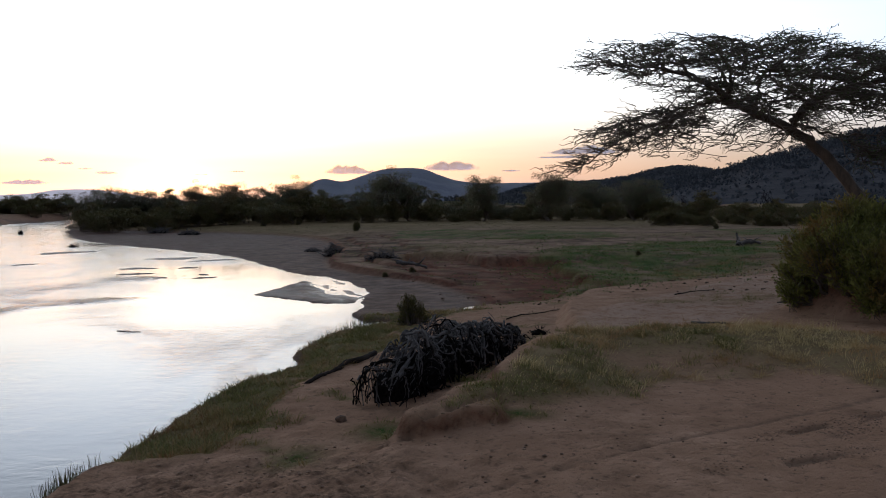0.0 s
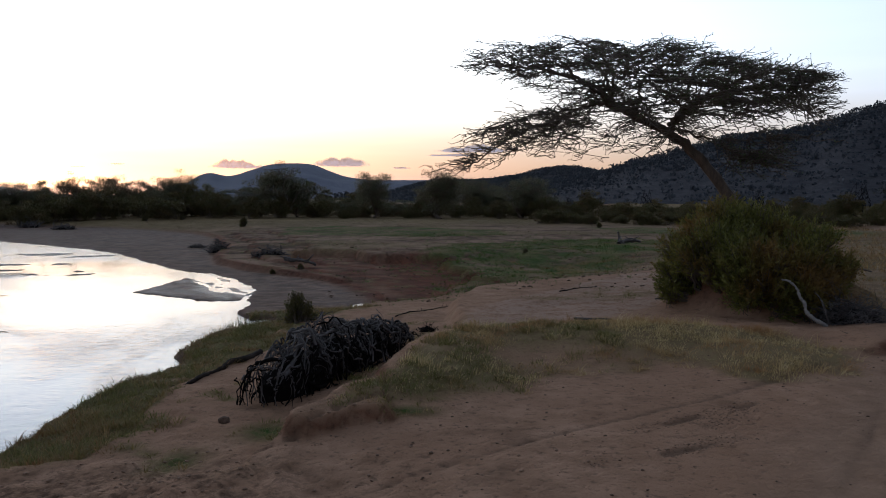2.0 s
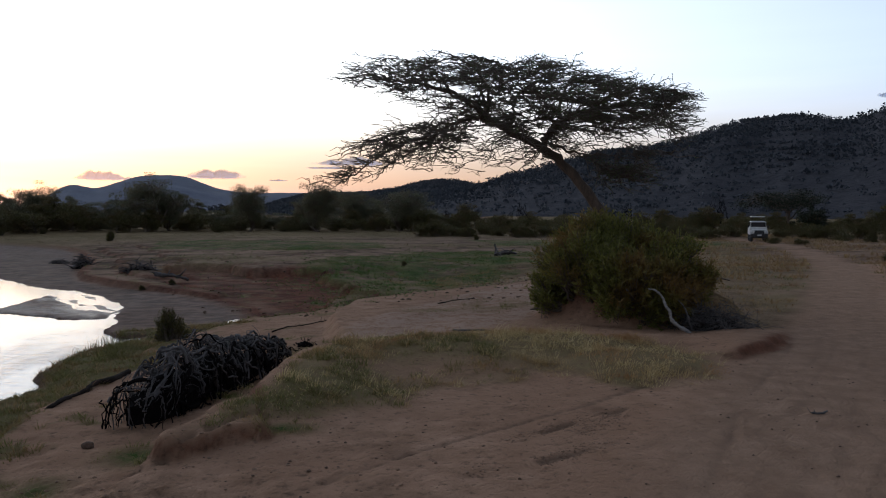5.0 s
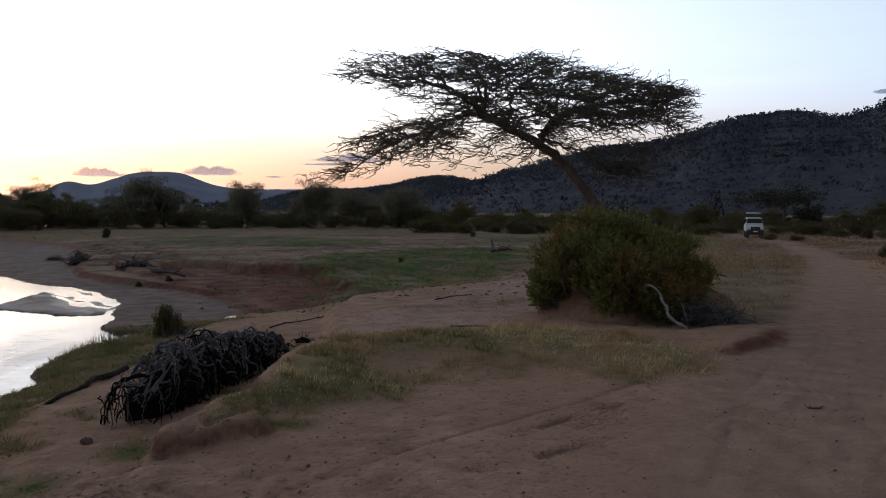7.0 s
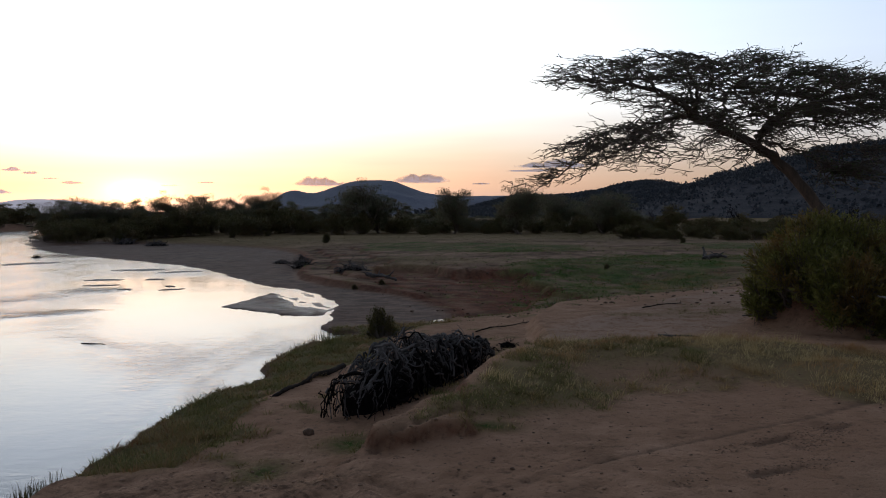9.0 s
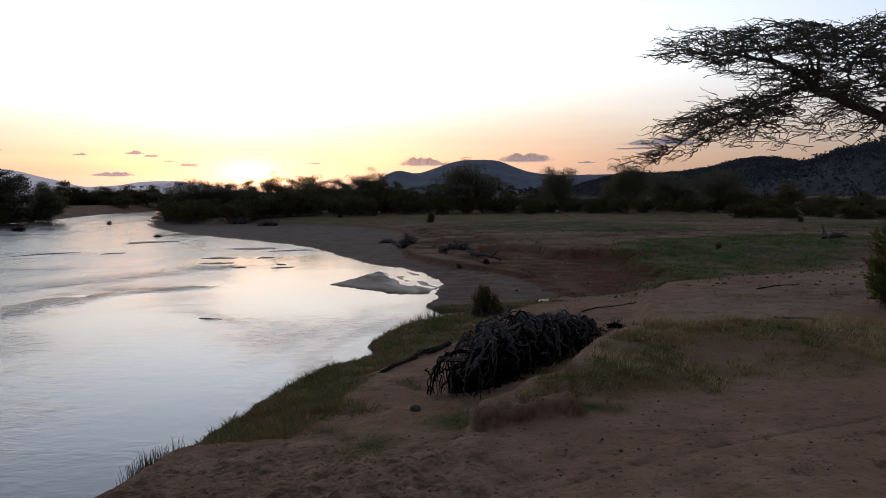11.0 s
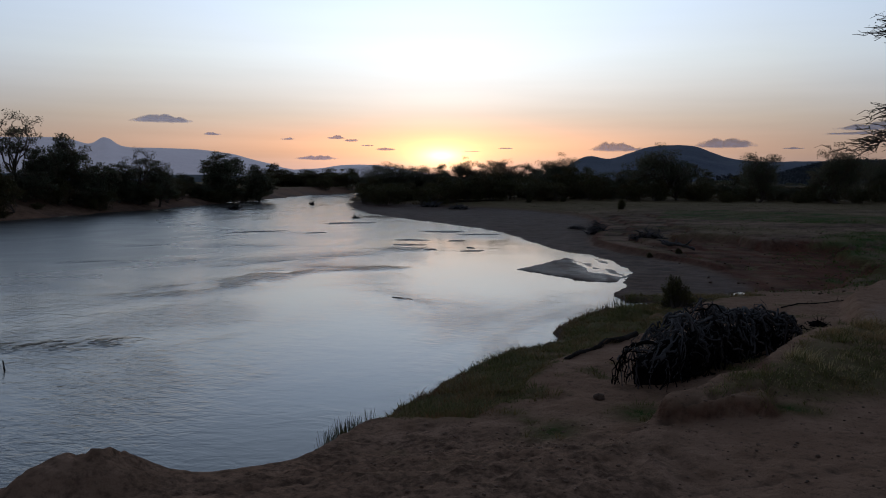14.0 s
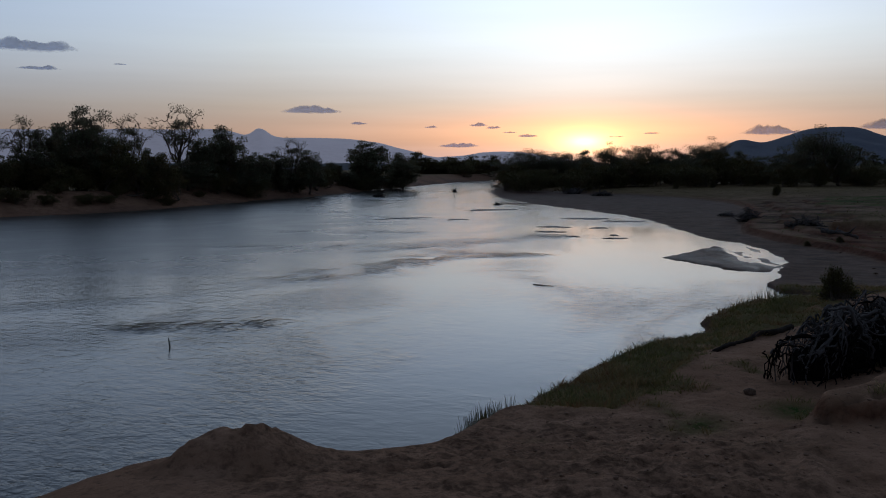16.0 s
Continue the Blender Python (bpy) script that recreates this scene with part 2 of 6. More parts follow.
def terrain(x, y):
    """Height of the ground and its zones (wet, grass, road, red), by the plan."""
    wob = 0.35 * fbm(x / 1.7, y / 1.7, 3) * np.clip(np.hypot(x, y) / 14, 0.35, 1.6)
    d = river_distance(x, y) + wob * 0.6 + np.where((y > 8) & (y < 24), 0.28 * fbm(x / 1.0, y / 1.0, 4), 0)
    left_bank = (line_distance(x, y, FAR_SHORE)[0] < line_distance(x, y, NEAR_SHORE)[0])
    ds, flank = line_distance(x, y, SCARP)
    ds = ds * flank + wob * 0.5
    dg, gside = line_distance(x, y, GULLY)
    dg = dg * gside + 0.5 * wob
    far_n = fbm(x / 9, y / 9, 11)
    # the bank on which the camera stands
    plateau = 0.05 * far_n + 0.03 * fbm(x / 1.1, y / 1.1, 21)
    soft_right = 0.17 * np.exp(-(((x - 6.4) / 1.25) ** 2 + ((y - 12.0) / 1.5) ** 2) ** 1.3)
    mound = 0.27 * np.exp(-(((x - 4.6) / 3.2) ** 2 + ((y - 13.5 - 0.05 * x) / 1.5) ** 2) ** 1.2)
    mound = np.maximum(mound, 0.30 * np.exp(-(((x - 1.5 - 0.28 * (y - 12)) / 1.15) ** 2 + ((y - 12.2) / 2.6) ** 2) ** 1.6))
    mound = np.maximum(mound, soft_right)
    ledge_y = 8.97 + 0.07 * np.sin(5 * x) + 0.25 * np.clip(x - 0.3, 0, 2) + 0.10 * fbm(x / 0.22, y / 0.5, 23)
    ledge = 0.25 * sstep(-0.05, 0.05, y - ledge_y) * sstep(0.74, 0.55, x + 0.1 * fbm(x / 0.3, y / 0.3, 24)) * sstep(-0.60, -0.42, x + 0.12 * fbm(x / 0.3, y / 0.3, 25)) * sstep(11.5, 10.0, y)
    front = -0.13 * sstep(2.2, -0.6, x) * sstep(10.5, 8.8, y)
    plateau = plateau + np.maximum(mound, 0.85 * ledge) + front
    hump = 0.66 * np.exp(-((np.hypot((x - 9.45) / 1.85, (y - 17.3 + 0.45 * (x - 9.1)) / 1.45) + 0.08 * fbm(x / 0.5, y / 0.5, 28)) ** 9)) * (1 + 0.25 * np.abs(fbm(x / 0.4, y / 0.4, 29)))      # soil under the bush
    plateau = plateau + hump
    e, side = line_distance(x, y, LEDGE)                    # small cut bank by the track
    e = e * side + 0.14 * fbm(x / 0.35, y / 0.35, 36) + 0.1 * fbm(x / 0.9, y / 0.9, 39)
    ridge = 0.17 * sstep(0.14, -0.10, e) * sstep(-1.9, -0.25, e) * sstep(7.6, 8.9, x) * sstep(11.6, 9.8, x)
    plateau = plateau + ridge
    cut_face = np.exp(-((e - 0.02) / 0.16) ** 2) * sstep(7.7, 8.7, x) * sstep(11.4, 10.0, x) * (y < 16)
    rim = 1.8 + 0.5 * sstep(15, 20, y) + 0.9 * wob
    bench = -0.90 + 0.17 * np.clip(d, 0, 1.5) + 0.10 * np.abs(fbm(x / 0.55, y / 0.55, 35))
    above = -0.50 + 0.05 * np.clip(d - 1.2, 0, 4) + 0.05 * fbm(x / 0.9, y / 0.9, 31) + 0.03 * fbm(x / 0.3, y / 0.3, 32)
    low = bench + (above - bench) * sstep(rim - 0.14, rim + 0.16, d)
    bluff = -0.98 + (above + 0.98) * sstep(0.0, 0.45, d)
    south = sstep(10.3, 9.3, y)
    low = low * (1 - south) + (bluff + 0.12 * sstep(8.5, 5.5, y)) * south
    gl = sstep(-0.22, 0.16, dg)
    soft = sstep(9.2, 7.4, y)
    gl = gl * (1 - soft) + sstep(-2.2, 1.0, dg) * soft
    near = low * (1 - gl) + plateau * gl
    lip = 0.24 * (1 - 0.6 * sstep(-5.2, -4.55, x)) * np.exp(-(((x + 5.10) / 0.62) ** 2 + ((y - 5.98 - 0.6 * (x + 5.10)) / 0.45) ** 2) ** 2.5)     # hump on the bank's lip
    near = near + lip * (1 + 0.45 * fbm(x / 0.5, y / 0.5, 33) + 0.45 * np.abs(fbm(x / 0.16, y / 0.16, 34)))
    # sand flat, terrace and plain
    hollow = -0.42 * np.exp(-(((x - 10.0) / 4.2) ** 2 + ((y - 37) / 4.8) ** 2) ** 1.5)
    vx, vy = x + 1.6 * fbm(x / 2.6, y / 4.0, 37) + 0.4 * wob, y + 3.5 * fbm(x / 2.6, y / 4.0, 38) + wob
    cut = zone_of(vx, vy, BASIN, 0.5)
    basin = -0.42 * cut - 0.10 * zone_of(vx, vy, BASIN, 2.0)
    jag = ds + 1.1 * fbm(x / 1.6, y / 2.4, 43) * np.clip(y / 40, 0.5, 1.5)
    terrace = -0.93 + 0.22 * sstep(0.0, 0.22, ds) + 0.16 * sstep(2.0, 2.3, jag) + 0.15 * sstep(4.6, 4.9, jag + 0.5 * wob) + 0.10 * sstep(3.0, 14, ds)
    terrace = terrace + hollow + basin + 0.06 * far_n + 0.04 * fbm(x / 2.3, y / 2.3, 41)
    flat = -0.984 + 0.055 * sstep(0.2, 5, d) + 0.022 * fbm(x / 1.8, y / 0.9, 51, 5) - 0.09 * np.exp(-(np.hypot((x - 1.0) / 0.5, (y - 26.6) / 0.9)) ** 4)
    rill = np.exp(-(fbm(x / 2.4, y / 4.2, 44) / 0.045) ** 2) * sstep(0.3, 2.0, ds) * sstep(75, 45, y)
    terrace = terrace - 0.10 * rill + 0.07 * np.abs(fbm(x / 1.1, y / 1.6, 45)) * cut
    low_far = np.where(ds > 0, terrace, flat)
    low_far = np.maximum(low_far, flat)
    k = sstep(21.5, 27.0, y - 0.55 * np.clip(x - 2, 0, 20))
    z = near * (1 - k) + low_far * k
    plain = -0.12 + 0.10 * far_n + 0.03 * fbm(x / 2.1, y / 2.1, 61)
    w = sstep(45, 75, y + 0.2 * x) * sstep(8, 16, ds)
    z = z * (1 - w) + plain * w
    # the other bank
    lb = -1.0 + 1.5 * sstep(0.0, 5.0, d + 1.6 * far_n) + 0.3 * far_n
    z = np.where(left_bank, lb, z)
    # water's edge and river bed
    edge = WATER - 0.05 + (z - WATER + 0.05) * sstep(-0.05, 0.22, d)
    edge = np.where(k > 0.5, np.where(left_bank, edge, z), edge)
    bed = WATER - 0.03 - 0.5 * sstep(0, 3, -d)
    for bx, by, ra, rb in MUD_BANKS:
        bed = np.maximum(bed, WATER + 0.05 - 0.10 * np.hypot((x - bx + 0.5 * wob) / ra, (y - by + 0.35 * (x - bx) + wob) / rb))
    z = np.where(d < 0, bed, edge)
    # thin sand tongue cut by runnels
    tongue = zone_of(x + 0.3 * fbm(x / 0.7, y / 1.2, 72), y + 0.5 * fbm(x / 0.7, y / 1.2, 73), TONGUE, 0.3)
    u, v = 0.91 * (x + 5) + 0.42 * (y - 34), 0.42 * (x + 5) - 0.91 * (y - 34)
    sand = WATER + np.interp(u, [-2.8, -0.9, 0.1, 0.9, 1.3], [0.03, 0.032, 0.012, -0.02, -0.03]) + np.interp(u, [-2.8, -1.2, 0.1], [0.008, 0.03, 0.075]) * fbm((u + 0.25 * fbm(x / 0.5, y / 0.9, 74)) / 0.42, v / 2.4, 71)
    z = np.where(tongue > 0, np.where(d < 0.3, WATER - 0.06 + (sand - WATER + 0.06) * tongue, z), z)
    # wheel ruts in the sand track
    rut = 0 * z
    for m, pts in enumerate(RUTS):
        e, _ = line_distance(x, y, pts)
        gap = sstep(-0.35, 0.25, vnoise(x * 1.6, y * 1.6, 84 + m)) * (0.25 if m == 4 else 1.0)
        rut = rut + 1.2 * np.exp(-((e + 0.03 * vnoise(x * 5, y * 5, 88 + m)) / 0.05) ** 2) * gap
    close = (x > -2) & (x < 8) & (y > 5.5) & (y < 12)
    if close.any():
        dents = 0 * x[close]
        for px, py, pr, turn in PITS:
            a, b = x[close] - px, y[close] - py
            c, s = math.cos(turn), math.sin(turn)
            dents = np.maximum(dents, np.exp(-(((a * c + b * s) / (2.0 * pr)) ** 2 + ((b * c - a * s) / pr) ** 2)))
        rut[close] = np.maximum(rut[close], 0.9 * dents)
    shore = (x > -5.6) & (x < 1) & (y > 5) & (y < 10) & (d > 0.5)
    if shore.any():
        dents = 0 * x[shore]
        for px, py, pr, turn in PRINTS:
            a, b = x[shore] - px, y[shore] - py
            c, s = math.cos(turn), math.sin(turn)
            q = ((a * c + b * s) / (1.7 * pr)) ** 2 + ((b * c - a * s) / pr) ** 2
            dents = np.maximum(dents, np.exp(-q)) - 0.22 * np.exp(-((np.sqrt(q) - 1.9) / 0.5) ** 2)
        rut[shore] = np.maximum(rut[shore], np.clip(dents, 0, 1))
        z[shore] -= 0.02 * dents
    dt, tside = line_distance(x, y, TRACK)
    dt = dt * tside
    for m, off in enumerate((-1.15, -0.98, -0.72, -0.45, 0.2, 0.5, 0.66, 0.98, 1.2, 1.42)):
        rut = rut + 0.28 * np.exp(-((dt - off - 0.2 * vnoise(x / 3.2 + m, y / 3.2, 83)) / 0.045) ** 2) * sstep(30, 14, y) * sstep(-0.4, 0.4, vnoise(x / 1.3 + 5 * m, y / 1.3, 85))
    z = z - 0.036 * rut * (0.75 + 0.5 * vnoise(x * 4, y * 4, 81)) + 0.012 * np.clip(rut, 0, 1) * vnoise(x * 14, y * 14, 82)
    # hoof-trodden lumps near the bank
    tread = np.exp(-(((x + 1.9) / 2.6) ** 2 + ((y - 7.2) / 2.4) ** 2))
    z = z + np.where(d > 0.6, tread * (0.08 * fbm(x / 0.42, y / 0.42, 91) + 0.10 * np.abs(fbm(x / 0.15, y / 0.15, 92))), 0) + np.where((d > 0.3) & (y < 22), 0.012 * fbm(x / 0.16, y / 0.16, 95) + 0.03 * fbm(x / 0.4, y / 0.4, 96) * sstep(2.5, 0.5, x), 0)
    slope = zone_of(x + wob, y + wob, PALE, 0.5)
    z = z + slope * (0.07 * fbm(x / 0.8, y / 0.8, 112) + 0.04 * np.abs(fbm(x / 0.3, y / 0.3, 113)))
    # zones
    wet = np.where(left_bank, sstep(1.2, 0.2, d), np.maximum(sstep(0.5, 0.0, d), k * sstep(0.5, -0.6, ds)))
    narrow = sstep(12, 19, y)
    road = sstep(2.2 - 0.6 * narrow, 1.1 - 0.5 * narrow, np.abs(dt) + 0.5 * wob) * (y < 90)
    rag = 0.7 * fbm(x / 0.7, y / 0.7, 105)
    g_mound = sstep(-0.2, 0.6, y + rag - np.interp(x, *TURF_FRONT)) * sstep(15.0, 14.2, y + rag + 0.1 * x - 0.3) * sstep(0.22, 0.50, dg + 0.15 * fbm(x / 0.4, y / 0.4, 109)) * sstep(8.2, 7.6, x + rag)
    g_mound = g_mound * (1 - 0.85 * np.exp(-(((x - 3.2) / 1.5) ** 2 + ((y - 11.9) / 0.7) ** 2)))
    g_tuft = np.exp(-(((x + 0.75) / 0.38) ** 2 + ((y - 10.15) / 0.42) ** 2)) + 0.7 * np.exp(-(((x + 2.3) / 0.22) ** 2 + ((y - 9.9) / 0.2) ** 2)) + np.exp(-(((x - 0.85) / 0.35) ** 2 + ((y - 9.3) / 0.16) ** 2)) + 0.9 * np.exp(-(((x + 1.65) / 0.32) ** 2 + ((y - 9.2) / 0.42) ** 2))
    g_shore = sstep(0.02, 0.15, d) * sstep(0.25, -0.15, d - rim - 1.1 * fbm(x / 1.0, y / 1.0, 103) - 0.3 * fbm(x / 0.3, y / 0.3, 104)) * sstep(9.2, 10.2, y) * sstep(26, 24, y)
    g_slope = 0.8 * np.exp(-(((x - 7.3 - 0.3 * (y - 20.6)) / 0.9) ** 2 + ((y - 20.6) / 1.1) ** 2)) + 0.7 * np.exp(-(((x - 2.1) / 0.7) ** 2 + ((y - 16.6) / 0.8) ** 2)) + 0.5 * np.exp(-(((x - 5.2) / 0.8) ** 2 + ((y - 20.0) / 0.6) ** 2))
    green = np.maximum.reduce([zone_of(vx, vy, q, 1.5) for q in SWARDS])
    g_plain = k * sstep(1.5, 6, ds) * np.clip(green * sstep(-0.5, 0.1, fbm(x / 1.1, y / 1.1, 106)) + 0.6 * sstep(-0.1, 0.35, far_n + 0.5 * fbm(x / 2.5, y / 2.5, 101)), 0, 1) * (1 - cut)
    g_far = sstep(70, 95, y) * 0.8
    g_side = zone_of(x + 2 * wob, y + 2 * wob, SIDE, 2.0) * (0.45 + 0.55 * sstep(-0.25, 0.2, fbm(x / 0.9, y / 1.3, 108)))
    g_spot = sstep(0.25, 0.5, fbm(x / 0.8, y / 0.8, 111)) * sstep(0.9, 1.6, d) * (1 - gl) * sstep(6, 9, y) * 0.8
    grass = np.clip(np.where(left_bank, sstep(5, 9, d), np.maximum.reduce([g_mound, g_shore, g_plain, g_far, g_spot, g_tuft, g_slope * sstep(-0.4, 0.1, fbm(x / 0.5, y / 0.5, 110)), 0.75 * g_side])), 0, 1) * (1 - road)
    red = np.clip(zone_of(vx, vy, BASIN, 1.2) * (0.55 + 0.45 * sstep(2.0, 3.6, x)) + 0.8 * k * np.exp(-((ds - 0.2) / 0.35) ** 2) + 0.6 * k * (np.exp(-((jag - 2.15) / 0.3) ** 2) + np.exp(-((jag + 0.5 * wob - 4.8) / 0.3) ** 2)) * (y < 75)
                  + 3.0 * (ledge / 0.25) * (1 - ledge / 0.25) + np.where(y < 20, 3.0 * gl * (1 - gl), 0) * sstep(9.0, 9.6, y) * sstep(15, 13, y) + 0.85 * cut_face + 0.45 * k * rill + 1.5 * hump, 0, 1)
    red = np.where(left_bank, 0.15 * sstep(0.2, 1.0, d) * sstep(8, 4, d), red)
    dry_flat = np.where(left_bank, 0.3 * sstep(0.5, 2, d), np.maximum(k * sstep(0.0, 1.0, ds), zone_of(x + wob, y + wob, SIDE, 1.5))) * (1 - road)
    trod = np.clip(0.85 * np.exp(-(((x + 3.2) / 2.8) ** 2 + ((y - 6.6) / 2.6) ** 2) ** 2) + 1.3 * np.exp(-(((x + 2.4) / 1.9) ** 2 + ((y - 7.0) / 1.9) ** 2)), 0, 1)
    lush = np.clip(np.maximum.reduce([k * green * (0.45 + 0.55 * sstep(-0.3, 0.25, fbm(x / 1.4, y / 2.2, 107))), g_tuft, 0.4 * g_shore, 0.25 * g_mound * sstep(3.0, 1.2, x)]), 0, 1)
    pale = 0.8 * slope * (1 - 0.8 * grass)
    soaked = sstep(0.06, 0.012, z - WATER) * tongue
    return z, np.clip(wet, 0, 1), grass, road, red, np.clip(rut, 0, 1), dry_flat, trod, lush, pale, dt, soaked


# ---- materials ----
def nodes_of(name):
    m = bpy.data.materials.new(name)
    m.use_nodes = True
    return m, m.node_tree.nodes, m.node_tree.links, m.node_tree.nodes["Principled BSDF"]


def ramp_between(n, l, fac, a, b, lo=0.35, hi=0.65):
    r = n.new("ShaderNodeValToRGB")
    r.color_ramp.elements[0].position, r.color_ramp.elements[1].position = lo, hi
    r.color_ramp.elements[0].color, r.color_ramp.elements[1].color = (*a, 1), (*b, 1)
    l.new(fac, r.inputs[0])
    return r.outputs[0]


def noise_of(n, l, scale, detail=4.0, coord="Object", rough=0.55, stretch=None):
    tc = n.new("ShaderNodeTexCoord")
    t = n.new("ShaderNodeTexNoise")
    t.inputs["Scale"].default_value, t.inputs["Detail"].default_value, t.inputs["Roughness"].default_value = scale, detail, rough
    if stretch:
        mp = n.new("ShaderNodeMapping")
        mp.inputs["Scale"].default_value = stretch
        l.new(tc.outputs[coord], mp.inputs[0])
        l.new(mp.outputs[0], t.inputs["Vector"])
    else:
        l.new(tc.outputs[coord], t.inputs["Vector"])
    return t.outputs["Fac"]


def mix(n, l, fac, a, b, mode="MIX"):
    m = n.new("ShaderNodeMix")
    m.data_type, m.blend_type = "RGBA", mode
    for value, sock in ((fac, m.inputs[0]), (a, m.inputs[6]), (b, m.inputs[7])):
        if isinstance(value, (int, float)):
            sock.default_value = value
        elif isinstance(value, tuple):
            sock.default_value = (*value, 1)
        else:
            l.new(value, sock)
    return m.outputs[2]


def maths(n, l, op, a, b=0.0):
    m = n.new("ShaderNodeMath")
    m.operation = op
    for value, sock in ((a, m.inputs[0]), (b, m.inputs[1])):
        if isinstance(value, (int, float)):
            sock.default_value = value
        else:
            l.new(value, sock)
    return m.outputs[0]


def bump(n, l, height, strength, distance, normal=None):
    b = n.new("ShaderNodeBump")
    b.inputs["Strength"].default_value, b.inputs["Distance"].default_value = strength, distance
    l.new(height, b.inputs["Height"])
    if normal:
        l.new(normal, b.inputs["Normal"])
    return b.outputs[0]


def plain_mat(name, a, b, scale, rough=0.8, metal=0.0, relief=0.3, distance=0.02, coord="Object", stretch=None, fine=6.0):
    """Two-scale mottled surface between two colours."""
    m, n, l, p = nodes_of(name)
    big, small = noise_of(n, l, scale, 3, coord, stretch=stretch), noise_of(n, l, scale * fine, 5, coord, stretch=stretch)
    both = maths(n, l, "ADD", maths(n, l, "MULTIPLY", big, 0.6), maths(n, l, "MULTIPLY", small, 0.4))
    l.new(ramp_between(n, l, both, a, b), p.inputs["Base Color"])
    p.inputs["Roughness"].default_value, p.inputs["Metallic"].default_value = rough, metal
    l.new(bump(n, l, small, relief, distance), p.inputs["Normal"])
    return m


def leaf_mat(name, a, b, dry=None, through=0.25):
    """Leaves that vary one by one and let some light through."""
    m, n, l, p = nodes_of(name)
    g = n.new("ShaderNodeNewGeometry")
    col = ramp_between(n, l, g.outputs["Random Per Island"], a, b, 0.0, 1.0)
    if dry:
        col = mix(n, l, ramp_between(n, l, noise_of(n, l, 0.9, 3), (0, 0, 0), (1, 1, 1), 0.46, 0.64), col, dry)
    l.new(col, p.inputs["Base Color"])
    p.inputs["Roughness"].default_value = 0.65
    p.inputs["Specular IOR Level"].default_value = 0.25
    t = n.new("ShaderNodeBsdfTranslucent")
    l.new(col, t.inputs[0])
    ms = n.new("ShaderNodeMixShader")
    ms.inputs[0].default_value = through
    l.new(p.outputs[0], ms.inputs[1])
    l.new(t.outputs[0], ms.inputs[2])
    l.new(ms.outputs[0], n["Material Output"].inputs[0])
    return m


def ground_material():
    m, n, l, p = nodes_of("river_bank_soil")

    def zone(name):
        a = n.new("ShaderNodeAttribute")
        a.attribute_name = name
        return a.outputs["Fac"]

    big, mid, fine, grit = noise_of(n, l, 0.35, 4), noise_of(n, l, 2.2, 5), noise_of(n, l, 11, 6, rough=0.65), noise_of(n, l, 60, 4)
    patch = noise_of(n, l, 0.9, 5, rough=0.65)
    soil = ramp_between(n, l, mid, (0.275, 0.156, 0.096), (0.445, 0.266, 0.176), 0.3, 0.7)
    soil = mix(n, l, ramp_between(n, l, big, (0, 0, 0), (0.8, 0.8, 0.8), 0.42, 0.62), soil, (0.315, 0.178, 0.112))
    soil = mix(n, l, ramp_between(n, l, patch, (0.5, 0.5, 0.5), (0, 0, 0), 0.30, 0.46), soil, (0.145, 0.083, 0.052))
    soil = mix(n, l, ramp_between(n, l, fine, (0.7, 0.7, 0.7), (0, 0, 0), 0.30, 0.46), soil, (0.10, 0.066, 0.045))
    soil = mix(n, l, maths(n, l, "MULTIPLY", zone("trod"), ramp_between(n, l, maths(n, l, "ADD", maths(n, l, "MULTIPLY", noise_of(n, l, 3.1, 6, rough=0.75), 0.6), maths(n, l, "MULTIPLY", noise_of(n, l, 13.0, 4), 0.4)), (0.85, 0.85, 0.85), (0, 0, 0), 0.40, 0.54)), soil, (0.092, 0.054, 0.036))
    road = ramp_between(n, l, mid, (0.255, 0.154, 0.100), (0.350, 0.220, 0.148), 0.3, 0.7)
    soil = mix(n, l, maths(n, l, "MULTIPLY", zone("road"), 0.8), soil, road)
    lane = n.new("ShaderNodeCombineXYZ")
    place = n.new("ShaderNodeSeparateXYZ")
    l.new(n.new("ShaderNodeTexCoord").outputs["Object"], place.inputs[0])
    l.new(maths(n, l, "MULTIPLY", maths(n, l, "ADD", zone("across"), maths(n, l, "MULTIPLY", big, 2.2)), 6.0), lane.inputs[0])
    l.new(maths(n, l, "MULTIPLY", maths(n, l, "ADD", place.outputs["X"], place.outputs["Y"]), 0.22), lane.inputs[1])
    tread = n.new("ShaderNodeTexNoise")
    l.new(lane.outputs[0], tread.inputs["Vector"])
    tread.inputs["Scale"].default_value, tread.inputs["Detail"].default_value, tread.inputs["Roughness"].default_value = 1.0, 4, 0.6
    lines = maths(n, l, "MULTIPLY", zone("road"), tread.outputs["Fac"])
    soil = mix(n, l, maths(n, l, "MULTIPLY", zone("road"), ramp_between(n, l, tread.outputs["Fac"], (0.40, 0.40, 0.40), (0, 0, 0), 0.34, 0.52)), soil, (0.20, 0.125, 0.084))
    soil = mix(n, l, maths(n, l, "MULTIPLY", zone("pale"), ramp_between(n, l, maths(n, l, "ADD", maths(n, l, "MULTIPLY", fine, 0.5), maths(n, l, "MULTIPLY", mid, 0.5)), (0.1, 0.1, 0.1), (1, 1, 1), 0.42, 0.56)), soil, (0.40, 0.272, 0.205))
    sheet = noise_of(n, l, 0.16, 5, rough=0.6, stretch=(0.5, 1, 1))
    level = maths(n, l, "ADD", maths(n, l, "MULTIPLY", patch, 0.5), maths(n, l, "MULTIPLY", sheet, 0.5))
    soil = mix(n, l, zone("plain"), soil, ramp_between(n, l, level, (0.066, 0.041, 0.027), (0.29, 0.185, 0.125), 0.41, 0.60))
    earth = maths(n, l, "ADD", maths(n, l, "MULTIPLY", fine, 0.45), maths(n, l, "MULTIPLY", patch, 0.55))
